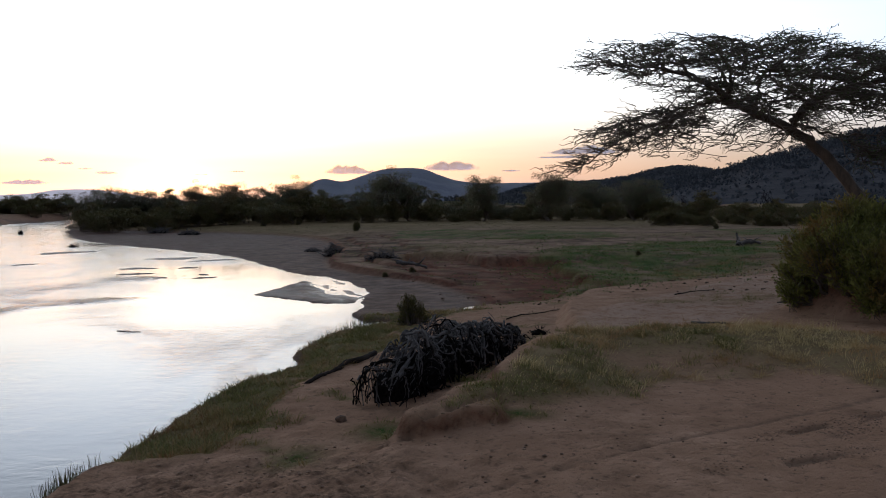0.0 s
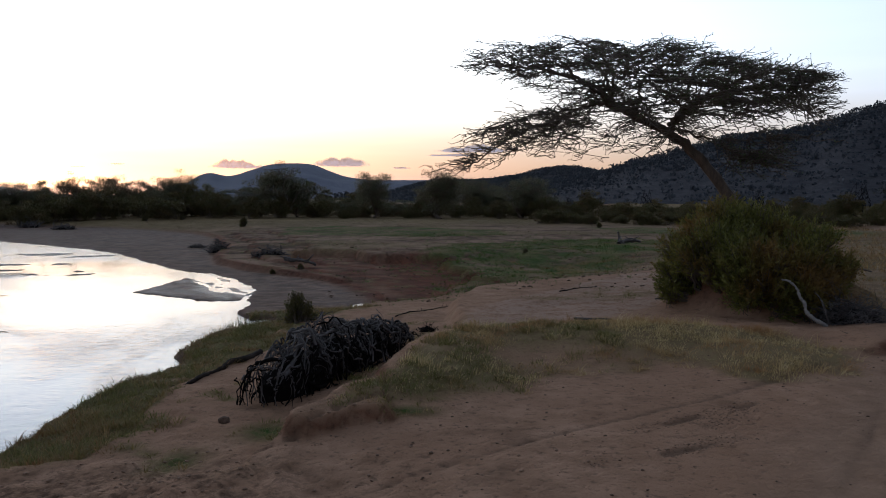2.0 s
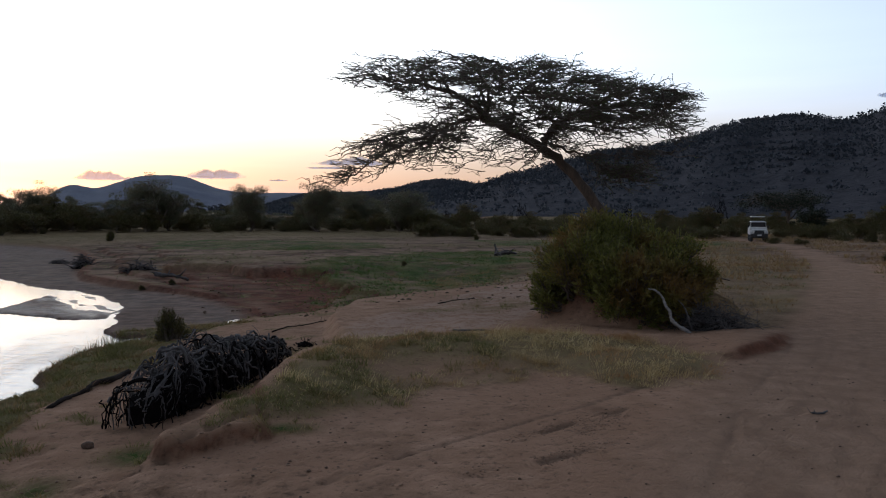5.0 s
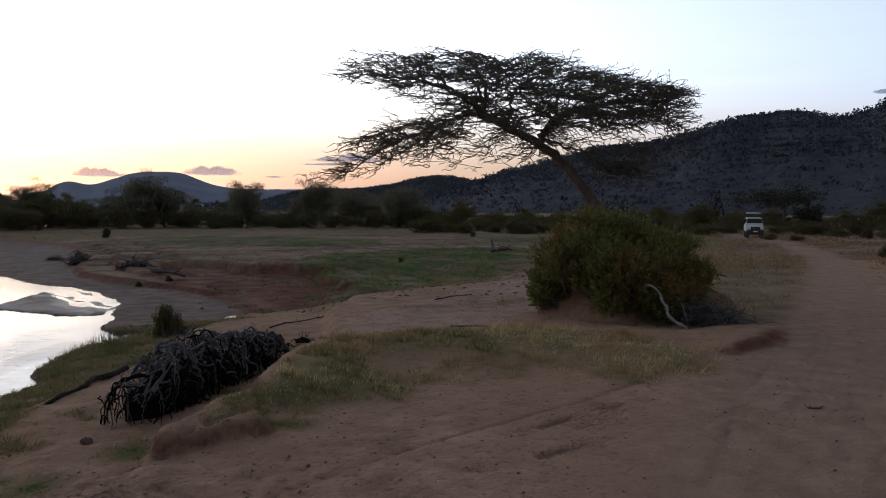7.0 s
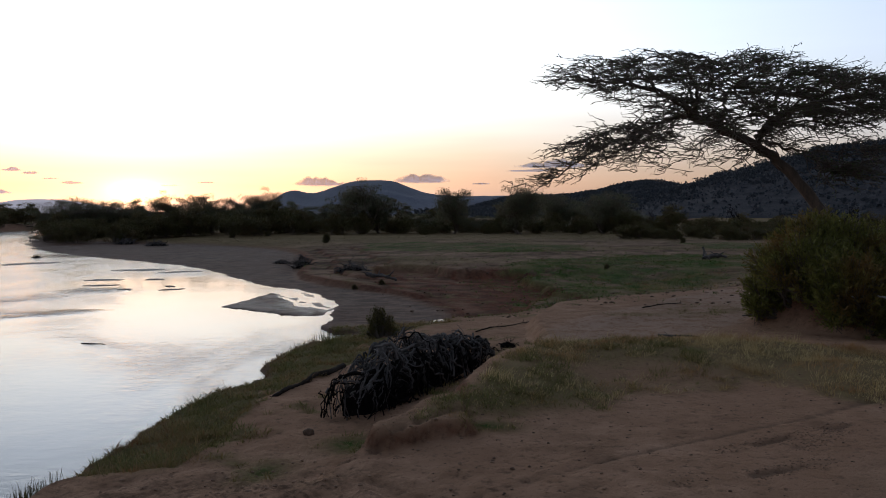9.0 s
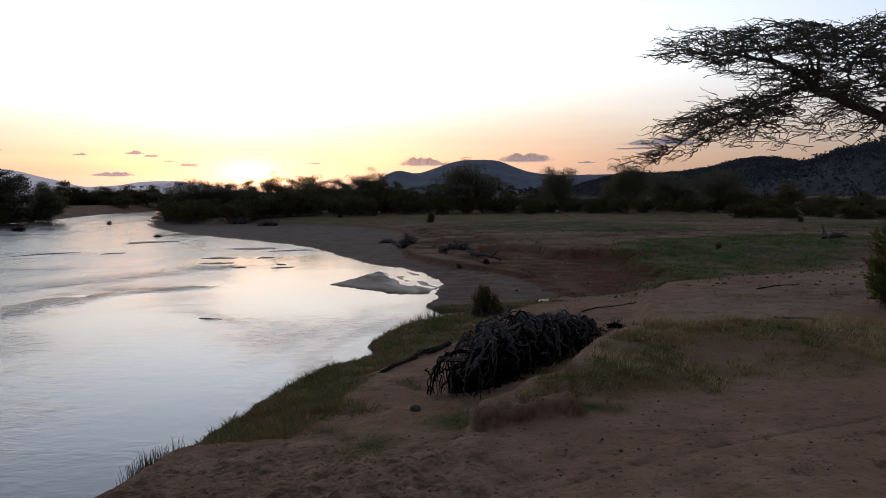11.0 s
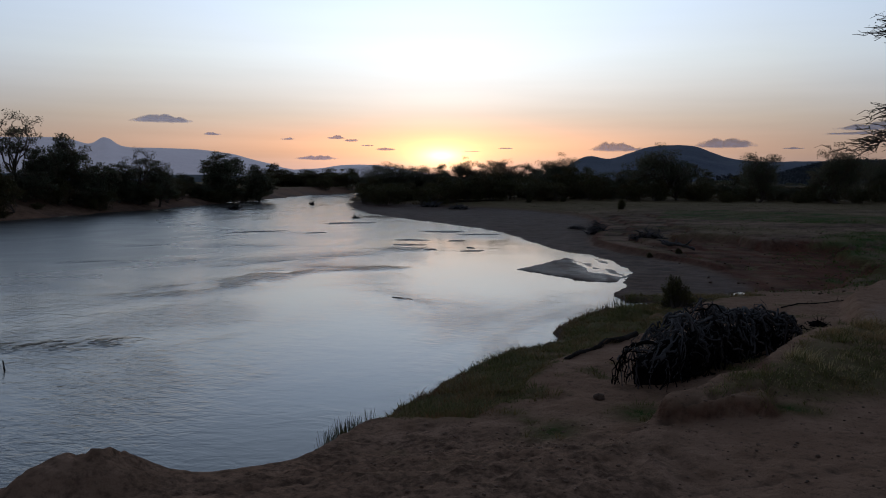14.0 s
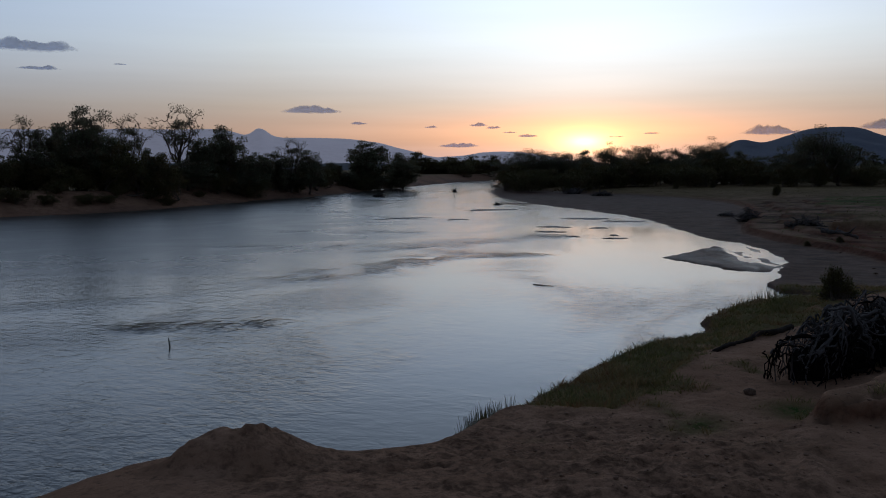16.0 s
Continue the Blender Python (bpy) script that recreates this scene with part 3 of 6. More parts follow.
    soil = mix(n, l, zone("red"), soil, ramp_between(n, l, earth, (0.044, 0.016, 0.010), (0.195, 0.074, 0.044), 0.36, 0.64))
    turf = ramp_between(n, l, fine, (0.105, 0.080, 0.036), (0.26, 0.19, 0.095), 0.3, 0.7)
    turf = mix(n, l, zone("lush"), turf, ramp_between(n, l, mid, (0.022, 0.052, 0.009), (0.066, 0.108, 0.024), 0.3, 0.7))
    cover = maths(n, l, "MULTIPLY", zone("grass"), ramp_between(n, l, fine, (0.5, 0.5, 0.5), (1, 1, 1), 0.35, 0.55))
    soil = mix(n, l, cover, soil, turf)
    # Ruts, dents and hoof prints: shade in them is put into the soil colour.
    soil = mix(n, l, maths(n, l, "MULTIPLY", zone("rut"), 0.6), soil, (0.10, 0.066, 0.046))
    wet = zone("wet")
    mud = ramp_between(n, l, maths(n, l, "ADD", maths(n, l, "MULTIPLY", mid, 0.4), maths(n, l, "MULTIPLY", patch, 0.6)), (0.050, 0.028, 0.021), (0.170, 0.100, 0.072), 0.36, 0.64)
    soil = mix(n, l, wet, soil, mud)
    l.new(soil, p.inputs["Base Color"])
    rough = maths(n, l, "SUBTRACT", 0.92, maths(n, l, "MULTIPLY", wet, maths(n, l, "ADD", 0.10, maths(n, l, "MULTIPLY", mid, 0.25))))
    l.new(maths(n, l, "SUBTRACT", rough, maths(n, l, "MULTIPLY", zone("soaked"), 0.35)), p.inputs["Roughness"])
    l.new(maths(n, l, "ADD", maths(n, l, "ADD", 0.025, maths(n, l, "MULTIPLY", zone("soaked"), 0.045)), maths(n, l, "MULTIPLY", wet, maths(n, l, "MULTIPLY", ramp_between(n, l, noise_of(n, l, 0.55, 5, rough=0.6, stretch=(1, 0.45, 1)), (0.15, 0.15, 0.15), (1, 1, 1), 0.42, 0.62), 0.022))), p.inputs["Specular IOR Level"])
    relief = bump(n, l, lines, 0.4, 0.07, bump(n, l, fine, 0.8, 0.07))
    l.new(bump(n, l, grit, 0.5, 0.012, relief), p.inputs["Normal"])
    return m


def water_material():
    m, n, l, p = nodes_of("muddy_river_water")
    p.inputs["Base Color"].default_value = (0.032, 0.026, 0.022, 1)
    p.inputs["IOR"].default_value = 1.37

    def zone(name):
        a = n.new("ShaderNodeAttribute")
        a.attribute_name = name
        return a.outputs["Fac"]

    def warped(scale, detail, distort, stretch):
        tc, mp, t = n.new("ShaderNodeTexCoord"), n.new("ShaderNodeMapping"), n.new("ShaderNodeTexNoise")
        mp.inputs["Scale"].default_value = stretch
        l.new(tc.outputs["Object"], mp.inputs[0])
        l.new(mp.outputs[0], t.inputs["Vector"])
        t.inputs["Scale"].default_value, t.inputs["Detail"].default_value, t.inputs["Distortion"].default_value = scale, detail, distort
        return t.outputs["Fac"]

    texture = ramp_between(n, l, warped(0.16, 4, 2.2, (1.0, 0.7, 1)), (0.45, 0.45, 0.45), (1, 1, 1), 0.42, 0.60)
    texture = maths(n, l, "MULTIPLY", texture, maths(n, l, "SUBTRACT", 1.0, maths(n, l, "MULTIPLY", zone("calm"), 0.96)))
    l.new(maths(n, l, "ADD", 0.05, maths(n, l, "ADD", maths(n, l, "MULTIPLY", texture, 0.10), maths(n, l, "MULTIPLY", zone("open"), 0.20))), p.inputs["Roughness"])
    peel = warped(3.4, 4, 0.6, (0.8, 1.25, 1))
    fine = warped(11.0, 2, 0.3, (0.9, 1.2, 1))
    chop = warped(5.5, 2, 0.4, (1.0, 0.75, 1))
    drift = warped(0.55, 3, 1.5, (1, 0.6, 1))
    h1 = maths(n, l, "MULTIPLY", maths(n, l, "ADD", peel, maths(n, l, "MULTIPLY", fine, 0.35)), maths(n, l, "MULTIPLY", texture, maths(n, l, "SUBTRACT", 1.0, maths(n, l, "MULTIPLY", zone("open"), 0.5))))
    h2 = maths(n, l, "MULTIPLY", chop, maths(n, l, "MULTIPLY", zone("chop"), ramp_between(n, l, warped(0.8, 3, 0.3, (1.0, 0.7, 1)), (0, 0, 0), (1, 1, 1), 0.36, 0.66)))
    nb = bump(n, l, drift, 0.02, 0.20)
    nb = bump(n, l, h1, 0.50, 0.05, nb)
    l.new(bump(n, l, h2, 1.0, 0.20, nb), p.inputs["Normal"])
    return m


M_GROUND = ground_material()
M_WATER = water_material()
M_BARK = plain_mat("acacia_bark", (0.055, 0.040, 0.030), (0.15, 0.105, 0.075), 5, 0.9, relief=0.7, stretch=(1, 1, 0.3))
M_TWIG = plain_mat("thorny_twigs", (0.075, 0.058, 0.045), (0.14, 0.105, 0.08), 3, 0.9)
M_DEADWOOD = plain_mat("weathered_root_wood", (0.026, 0.022, 0.021), (0.150, 0.128, 0.120), 2.2, 0.85, relief=0.6)
# Near-black wood; on the tangle's core and lower roots it paints their shade.
M_DARKROOT = plain_mat("dark_and_shaded_wood", (0.005, 0.004, 0.004), (0.014, 0.011, 0.010), 4, 0.95, relief=0.8)
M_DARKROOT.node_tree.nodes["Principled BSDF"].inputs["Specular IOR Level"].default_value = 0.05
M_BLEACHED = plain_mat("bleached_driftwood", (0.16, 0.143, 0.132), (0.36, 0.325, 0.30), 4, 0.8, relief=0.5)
M_ACACIA = leaf_mat("acacia_leaves", (0.055, 0.090, 0.030), (0.12, 0.165, 0.056))
M_BUSH = leaf_mat("salt_bush_leaves", (0.095, 0.098, 0.022), (0.215, 0.200, 0.052), (0.22, 0.13, 0.042), 0.35)
# Leaf colours lifted paler to carry the haze before these trees.
M_RIVERINE = leaf_mat("riverine_leaves", (0.085, 0.092, 0.052), (0.170, 0.170, 0.098), (0.175, 0.130, 0.08), 0.42)
# Bluish leaf colour carries the haze in front of the ridge trees.
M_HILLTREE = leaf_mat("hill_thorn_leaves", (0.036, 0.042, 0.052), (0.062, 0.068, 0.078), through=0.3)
M_SCRUB = leaf_mat("scrub_leaves", (0.050, 0.050, 0.016), (0.125, 0.105, 0.036), (0.125, 0.082, 0.035))
M_DRYGRASS = leaf_mat("dry_grass_blades", (0.36, 0.25, 0.105), (0.70, 0.53, 0.27), (0.36, 0.19, 0.08), through=0.3)
M_GREENGRASS = leaf_mat("green_grass_blades", (0.095, 0.098, 0.026), (0.24, 0.205, 0.070), (0.26, 0.18, 0.075), 0.3)
M_SWARD = leaf_mat("sward_blades", (0.038, 0.085, 0.014), (0.105, 0.165, 0.036), (0.16, 0.13, 0.045), 0.3)
M_PLAINGRASS = leaf_mat("plain_grass_blades", (0.125, 0.092, 0.048), (0.25, 0.185, 0.10), (0.12, 0.11, 0.04), 0.3)
M_VERGE = leaf_mat("verge_grass_blades", (0.20, 0.125, 0.055), (0.42, 0.28, 0.13), (0.24, 0.12, 0.05), 0.3)
# Far woods and ridge slopes: blue-grey haze mixed into the base colours.
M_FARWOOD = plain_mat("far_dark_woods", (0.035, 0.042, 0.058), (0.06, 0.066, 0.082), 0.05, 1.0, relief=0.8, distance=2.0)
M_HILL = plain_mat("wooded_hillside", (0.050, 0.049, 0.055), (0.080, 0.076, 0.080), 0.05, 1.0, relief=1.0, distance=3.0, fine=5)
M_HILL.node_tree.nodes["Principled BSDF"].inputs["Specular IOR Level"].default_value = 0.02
# Haze on the middle hill is painted as a blue base colour.
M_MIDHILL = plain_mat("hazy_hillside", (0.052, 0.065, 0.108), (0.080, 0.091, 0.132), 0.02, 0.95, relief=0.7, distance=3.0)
# Haze over the far mountains is put into pale colours and a faint glow.
M_FARHILL = plain_mat("hazed_far_hillside", (0.18, 0.19, 0.24), (0.22, 0.22, 0.27), 0.006, 1.0, relief=0.5, distance=4.0)
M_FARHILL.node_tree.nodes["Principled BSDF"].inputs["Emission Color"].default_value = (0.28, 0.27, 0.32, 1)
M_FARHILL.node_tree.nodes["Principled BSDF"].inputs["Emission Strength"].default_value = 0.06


def cloud_material():
    m, n, l, p = nodes_of("cloud_vapour")
    p.inputs["Base Color"].default_value, p.inputs["Roughness"].default_value = (0.50, 0.62, 0.92, 1), 1.0
    p.inputs["Specular IOR Level"].default_value = 0.0
    t, clear, a, b = n.new("ShaderNodeBsdfTranslucent"), n.new("ShaderNodeBsdfTransparent"), n.new("ShaderNodeMixShader"), n.new("ShaderNodeMixShader")
    t.inputs[0].default_value = (0.33, 0.45, 0.74, 1)
    a.inputs[0].default_value = 0.8
    l.new(p.outputs[0], a.inputs[1])
    l.new(t.outputs[0], a.inputs[2])
    at = n.new("ShaderNodeAttribute")
    at.attribute_name = "body"
    wisp = maths(n, l, "ADD", at.outputs["Fac"], maths(n, l, "MULTIPLY", maths(n, l, "SUBTRACT", noise_of(n, l, 0.03, 5), 0.5), 1.1))
    l.new(ramp_between(n, l, wisp, (0, 0, 0), (0.72, 0.72, 0.72), 0.15, 0.75), b.inputs[0])
    l.new(clear.outputs[0], b.inputs[1])
    l.new(a.outputs[0], b.inputs[2])
    l.new(b.outputs[0], n["Material Output"].inputs[0])
    return m


M_CLOUD = cloud_material()


# ---- mesh helpers ----
def mesh_data(name, verts, faces, mat, smooth=False):
    me = bpy.data.meshes.new(name)
    verts = np.asarray(verts, np.float32)
    if isinstance(faces, np.ndarray):
        nf, k = faces.shape
        me.vertices.add(len(verts))
        me.vertices.foreach_set("co", verts.ravel())
        me.loops.add(nf * k)
        me.loops.foreach_set("vertex_index", faces.astype(np.int32).ravel())
        me.polygons.add(nf)
        me.polygons.foreach_set("loop_start", np.arange(0, nf * k, k, dtype=np.int32))
        me.update(calc_edges=True)
    else:
        me.from_pydata(verts.tolist(), [], faces)
    if smooth:
        me.polygons.foreach_set("use_smooth", np.ones(len(me.polygons), bool))
    if mat:
        me.materials.append(mat)
    me.update()
    return me


def part_data(name, me, parent, label=""):
    ob = new(name, me)
    if parent is not None:
        ob.parent = parent
    return tagged(ob, label)


def part(name, bm, material, parent, label="", smooth=False):
    me = bpy.data.meshes.new(name)
    bm.normal_update()
    bm.to_mesh(me)
    bm.free()
    if smooth:
        me.polygons.foreach_set("use_smooth", np.ones(len(me.polygons), bool))
    me.materials.append(material)
    return part_data(name, me, parent, label)


def tubes(runs, sides=5):
    """Tapered limbs: runs of (points, radii), as one set of vertices and quads."""
    V, F, base = [], [], 0
    ring = np.arange(sides)
    cs, sn = np.cos(2 * np.pi * ring / sides), np.sin(2 * np.pi * ring / sides)
    for pts, rad in runs:
        pts = np.asarray(pts, float)
        n = len(pts)
        t = np.gradient(pts, axis=0)
        t /= np.linalg.norm(t, axis=1)[:, None] + 1e-9
        ref = np.where(np.abs(t[:, 2:3]) > 0.9, np.array([[1.0, 0, 0]]), np.array([[0, 0, 1.0]]))
        u = np.cross(t, ref)
        u /= np.linalg.norm(u, axis=1)[:, None] + 1e-9
        w = np.cross(t, u)
        r = np.asarray(rad, float)[:, None, None]
        V.append((pts[:, None, :] + r * (u[:, None, :] * cs[None, :, None] + w[:, None, :] * sn[None, :, None])).reshape(-1, 3))
        a = base + (np.arange(n - 1)[:, None] * sides + ring[None, :])
        b = base + (np.arange(n - 1)[:, None] * sides + (ring[None, :] + 1) % sides)
        F.append(np.stack([a, b, b + sides, a + sides], -1).reshape(-1, 4))
        base += n * sides
    return np.concatenate(V), np.concatenate(F)


def leaves(c, size, r, flat=0.3, aspect=0.45, way=None):
    """Small kite-shaped leaves at the places c; flat leans them to the level."""
    n = len(c)
    d = r.normal(size=(n, 3)) if way is None else way + 0.45 * r.normal(size=(n, 3))
    d /= np.linalg.norm(d, axis=1)[:, None] + 1e-9
    nn = r.normal(size=(n, 3)) + np.array([0, 0, 1.0]) * flat * 4
    s = np.cross(d, nn)
    s /= np.linalg.norm(s, axis=1)[:, None] + 1e-9
    k = (size * r.uniform(0.6, 1.35, n))[:, None]
    V = np.stack([c, c + d * k * 0.45 + s * k * aspect * 0.5, c + d * k, c + d * k * 0.45 - s * k * aspect * 0.5], 1).reshape(-1, 3)
    return V, np.arange(n * 4).reshape(-1, 4)


def bent(a, b, r, n=6, sag=0.12, wob=0.05, up=0.0):
    """A crooked run from a to b."""
    a, b = np.asarray(a, float), np.asarray(b, float)
    L = np.linalg.norm(b - a)
    s = np.linspace(0, 1, n)[:, None]
    p = a * (1 - s) + b * s
    off = r.normal(size=3) * sag * L
    off[2] += up * L
    p = p + 4 * s * (1 - s) * off * 0.5
    p[1:-1] += r.normal(size=(n - 2, 3)) * wob * L / n
    return p


# ---- ground: one sheet out to the horizon ----
def graded(lo, hi, step, start, end, grow=1.06, back=None):
    mid = np.arange(lo, hi + step / 2, step)
    out, v, s = [], mid[-1], step
    while v < end:
        s *= grow
        v += s
        out.append(v)
    low, v, s = [], mid[0], step
    while v > start:
        s *= back or grow
        v -= s
        low.append(v)
    return np.array(low[::-1] + mid.tolist() + out)


GX, GY = graded(-6.5, 9.0, 0.046, -5000, 5000, 1.055), graded(5.6, 15.2, 0.046, -900, 5200, 1.014, 1.07)
gx, gy = np.meshgrid(GX, GY)
gz, zw, zg, zr, zd, zt, zp, zo, zl, ze, za, zs = terrain(gx.ravel(), gy.ravel())
ii = np.arange(len(GY) - 1)[:, None] * len(GX) + np.arange(len(GX) - 1)[None, :]
quads = np.stack([ii, ii + 1, ii + 1 + len(GX), ii + len(GX)], -1).reshape(-1, 4)
me = mesh_data("ground", np.stack([gx.ravel(), gy.ravel(), gz], 1), quads, M_GROUND, True)
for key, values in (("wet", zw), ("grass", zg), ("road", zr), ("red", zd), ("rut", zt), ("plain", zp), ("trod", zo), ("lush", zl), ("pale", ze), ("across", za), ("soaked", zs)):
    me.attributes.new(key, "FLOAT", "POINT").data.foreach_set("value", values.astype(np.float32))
tagged(new("ground", me), "sandy brown river bank and grassy floodplain with wheel ruts", "ground", kind="structure")

# the river's surface, with its ruffled patches and calm tongues
RIPPLES = [((-15.8, 21.0), (-14.9, 24.0), 1.0), ((-14.9, 23.4), (-14.9, 27.8), 0.9), ((-18.2, 29.5), (-14.4, 38.5), 1.3), ((-16.5, 30.5), (-13.0, 29.5), 0.7), ((-22.2, 29.0), (-20.8, 30.5), 0.6), ((-13.8, 28.6), (-12.0, 30.0), 0.6), ((-30.5, 48.7), (-25.0, 47.7), 1.2), ((-42, 54), (-36, 53), 1.4), ((-13.9, 12.6), (-12.0, 14.1), 0.55), ((-24.8, 28.0), (-21.3, 29.5), 0.8), ((-52, 80), (-44, 78), 2.5), ((-28, 36), (-22, 38), 1.2)]
SLICK = [(-13.0, 43.5), (-11.5, 41.0), (-8.5, 35.5), (-8.0, 30.0), (-6.0, 27.5)]
CALM = [(-13.5, 27.0), (-11.5, 22.5), (-8.2, 18.0), (-6.2, 15.2), (-5.4, 12.4), (-5.4, 9.5)]
WX, WY = graded(-32, -2, 0.5, -420, 300, 1.12), graded(4, 60, 0.5, -160, 430, 1.12)
wx, wy = [q.ravel() for q in np.meshgrid(WX, WY)]
chop = 0 * wx
for a, b, wide in RIPPLES:
    chop = np.maximum(chop, np.exp(-(line_distance(wx, wy, [a, b])[0] / wide) ** 2))
calm = np.exp(-(line_distance(wx, wy, smooth_line(CALM))[0] / 2.0) ** 2)
calm = np.maximum(0.8 * calm, 0.9 * np.exp(-(line_distance(wx, wy, smooth_line(SLICK))[0] / 4.2) ** 4))
reach = sstep(5, 24, line_distance(wx, wy, NEAR_SHORE)[0]) * sstep(8, 26, wy) * (1 - calm)
jj = np.arange(len(WY) - 1)[:, None] * len(WX) + np.arange(len(WX) - 1)[None, :]
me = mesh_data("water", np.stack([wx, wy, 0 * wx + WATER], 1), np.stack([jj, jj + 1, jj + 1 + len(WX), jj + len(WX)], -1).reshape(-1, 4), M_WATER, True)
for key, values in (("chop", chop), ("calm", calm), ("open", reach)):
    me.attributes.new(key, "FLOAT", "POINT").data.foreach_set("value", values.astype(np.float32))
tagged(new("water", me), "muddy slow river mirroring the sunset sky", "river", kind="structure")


def height_at(x, y):
    return float(terrain(np.array([float(x)]), np.array([float(y)]))[0][0])


def polar(az, s):
    """Plan point at az degrees to the left of +y and s metres off."""
    return -math.sin(radians(az)) * s, math.cos(radians(az)) * s


# ---- hills ----
def hill(name, label, ridge, far, deep, mat, rough, seed, rows=36, cols=260):
    """A long hill: ridge is (degrees left of +y, degrees up) along its crest, at the distance far, its foot deep metres nearer."""
    az = np.linspace(ridge[0][0], ridge[-1][0], cols)
    rp = np.array(smooth_line(ridge, 8))
    top = np.interp(-az, -rp[:, 0], rp[:, 1])
    s = np.linspace(0, 1.35, rows)
    A, S = np.meshgrid(az, s)
    crest = np.tan(np.radians(np.interp(-A.ravel(), -az, top))).reshape(A.shape) * far + 2.4
    dist = far - deep * (1 - S) + 0.06 * deep * fbm(A * 0.25, S * 2, seed)
    X, Y = -np.sin(np.radians(A)) * dist, np.cos(np.radians(A)) * dist
    shape = np.where(S < 1, np.sin(np.clip(S, 0, 1) * np.pi / 2) ** 1.25, np.cos(np.clip(S - 1, 0, 1) * 2.0))
    line = s[s <= 1]
    crest = crest / np.max(np.sin(line * np.pi / 2) ** 1.25 * far / (far - deep * (1 - line)))
    Z = crest * shape + 0.8 * rough * fbm(X / (rough * 13), Y / (rough * 13), seed + 5, 5) * np.clip(S * 3, 0, 1) * (1 - 0.75 * np.exp(-((S - 1) / 0.12) ** 2)) - 3 * (S < 0.01)
    k = np.arange(rows - 1)[:, None] * cols + np.arange(cols - 1)[None, :]
    me = mesh_data(name, np.stack([X.ravel(), Y.ravel(), Z.ravel()], 1), np.stack([k, k + 1, k + cols + 1, k + cols], -1).reshape(-1, 4), mat, True)
    ob = tagged(new(name, me), label, "hill", kind="structure")
    return X, Y, Z


def hill_scrub(name, label, grid, count, size, seed):
    """Trees and bushes on a hillside, too many to count."""
    X, Y, Z = grid
    r = np.random.default_rng(seed)
    i, j = r.integers(1, int(X.shape[0] * 0.76), count), r.integers(0, X.shape[1], count)
    keep = r.uniform(size=count) < (0.14 + 0.86 * sstep(0.12, 0.6, i / (0.76 * X.shape[0]))) * (0.5 + 0.5 * (vnoise(X[i, j] / 60, Y[i, j] / 60, seed) > -0.1))
    i, j = i[keep], j[keep]
    c = np.stack([X[i, j], Y[i, j], Z[i, j]], 1) + r.normal(size=(len(i), 3)) * [6, 6, 0]
    big = size * r.uniform(0.5, 1.5, len(c))
    k = 8
    p = np.repeat(c, k, 0) + np.clip(r.normal(size=(len(c) * k, 3)), -1.5, 1.5) * np.repeat(big, k)[:, None] * [0.34, 0.34, 0.2] + np.stack([0 * np.repeat(big, k), 0 * np.repeat(big, k), np.repeat(big, k) * 0.5], 1)
    V, F = leaves(p, np.repeat(big, k) * 0.66, r, 0.1, 0.9)
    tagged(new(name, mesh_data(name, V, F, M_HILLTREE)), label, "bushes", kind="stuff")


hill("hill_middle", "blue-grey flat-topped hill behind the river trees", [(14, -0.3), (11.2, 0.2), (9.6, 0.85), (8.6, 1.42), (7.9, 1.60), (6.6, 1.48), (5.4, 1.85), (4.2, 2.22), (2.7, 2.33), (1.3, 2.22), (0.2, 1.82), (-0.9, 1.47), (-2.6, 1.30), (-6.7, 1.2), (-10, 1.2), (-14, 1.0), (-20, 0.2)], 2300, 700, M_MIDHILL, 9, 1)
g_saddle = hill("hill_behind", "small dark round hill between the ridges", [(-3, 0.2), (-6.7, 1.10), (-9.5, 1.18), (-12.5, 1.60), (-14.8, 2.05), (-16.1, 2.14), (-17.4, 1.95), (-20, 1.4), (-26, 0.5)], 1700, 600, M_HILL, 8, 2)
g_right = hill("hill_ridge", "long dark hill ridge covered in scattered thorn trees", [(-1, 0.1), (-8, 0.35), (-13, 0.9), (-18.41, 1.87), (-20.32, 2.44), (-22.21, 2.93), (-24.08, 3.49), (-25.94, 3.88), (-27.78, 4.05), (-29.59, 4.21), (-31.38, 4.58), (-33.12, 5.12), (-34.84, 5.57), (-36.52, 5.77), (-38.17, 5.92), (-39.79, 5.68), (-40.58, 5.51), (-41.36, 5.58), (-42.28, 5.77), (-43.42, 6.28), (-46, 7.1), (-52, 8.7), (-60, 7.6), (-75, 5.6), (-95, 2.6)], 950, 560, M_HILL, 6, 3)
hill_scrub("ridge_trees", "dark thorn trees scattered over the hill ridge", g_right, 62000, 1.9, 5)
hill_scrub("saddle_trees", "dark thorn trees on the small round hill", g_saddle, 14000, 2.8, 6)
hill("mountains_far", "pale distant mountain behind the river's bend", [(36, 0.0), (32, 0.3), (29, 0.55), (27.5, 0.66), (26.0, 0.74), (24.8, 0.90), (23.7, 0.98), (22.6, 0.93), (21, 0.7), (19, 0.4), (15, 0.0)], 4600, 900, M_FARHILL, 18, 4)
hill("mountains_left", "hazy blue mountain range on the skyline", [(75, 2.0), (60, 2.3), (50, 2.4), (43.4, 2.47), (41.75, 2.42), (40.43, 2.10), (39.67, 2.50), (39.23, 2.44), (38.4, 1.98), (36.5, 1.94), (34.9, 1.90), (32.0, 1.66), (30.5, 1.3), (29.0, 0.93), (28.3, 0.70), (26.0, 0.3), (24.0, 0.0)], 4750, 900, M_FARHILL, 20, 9)
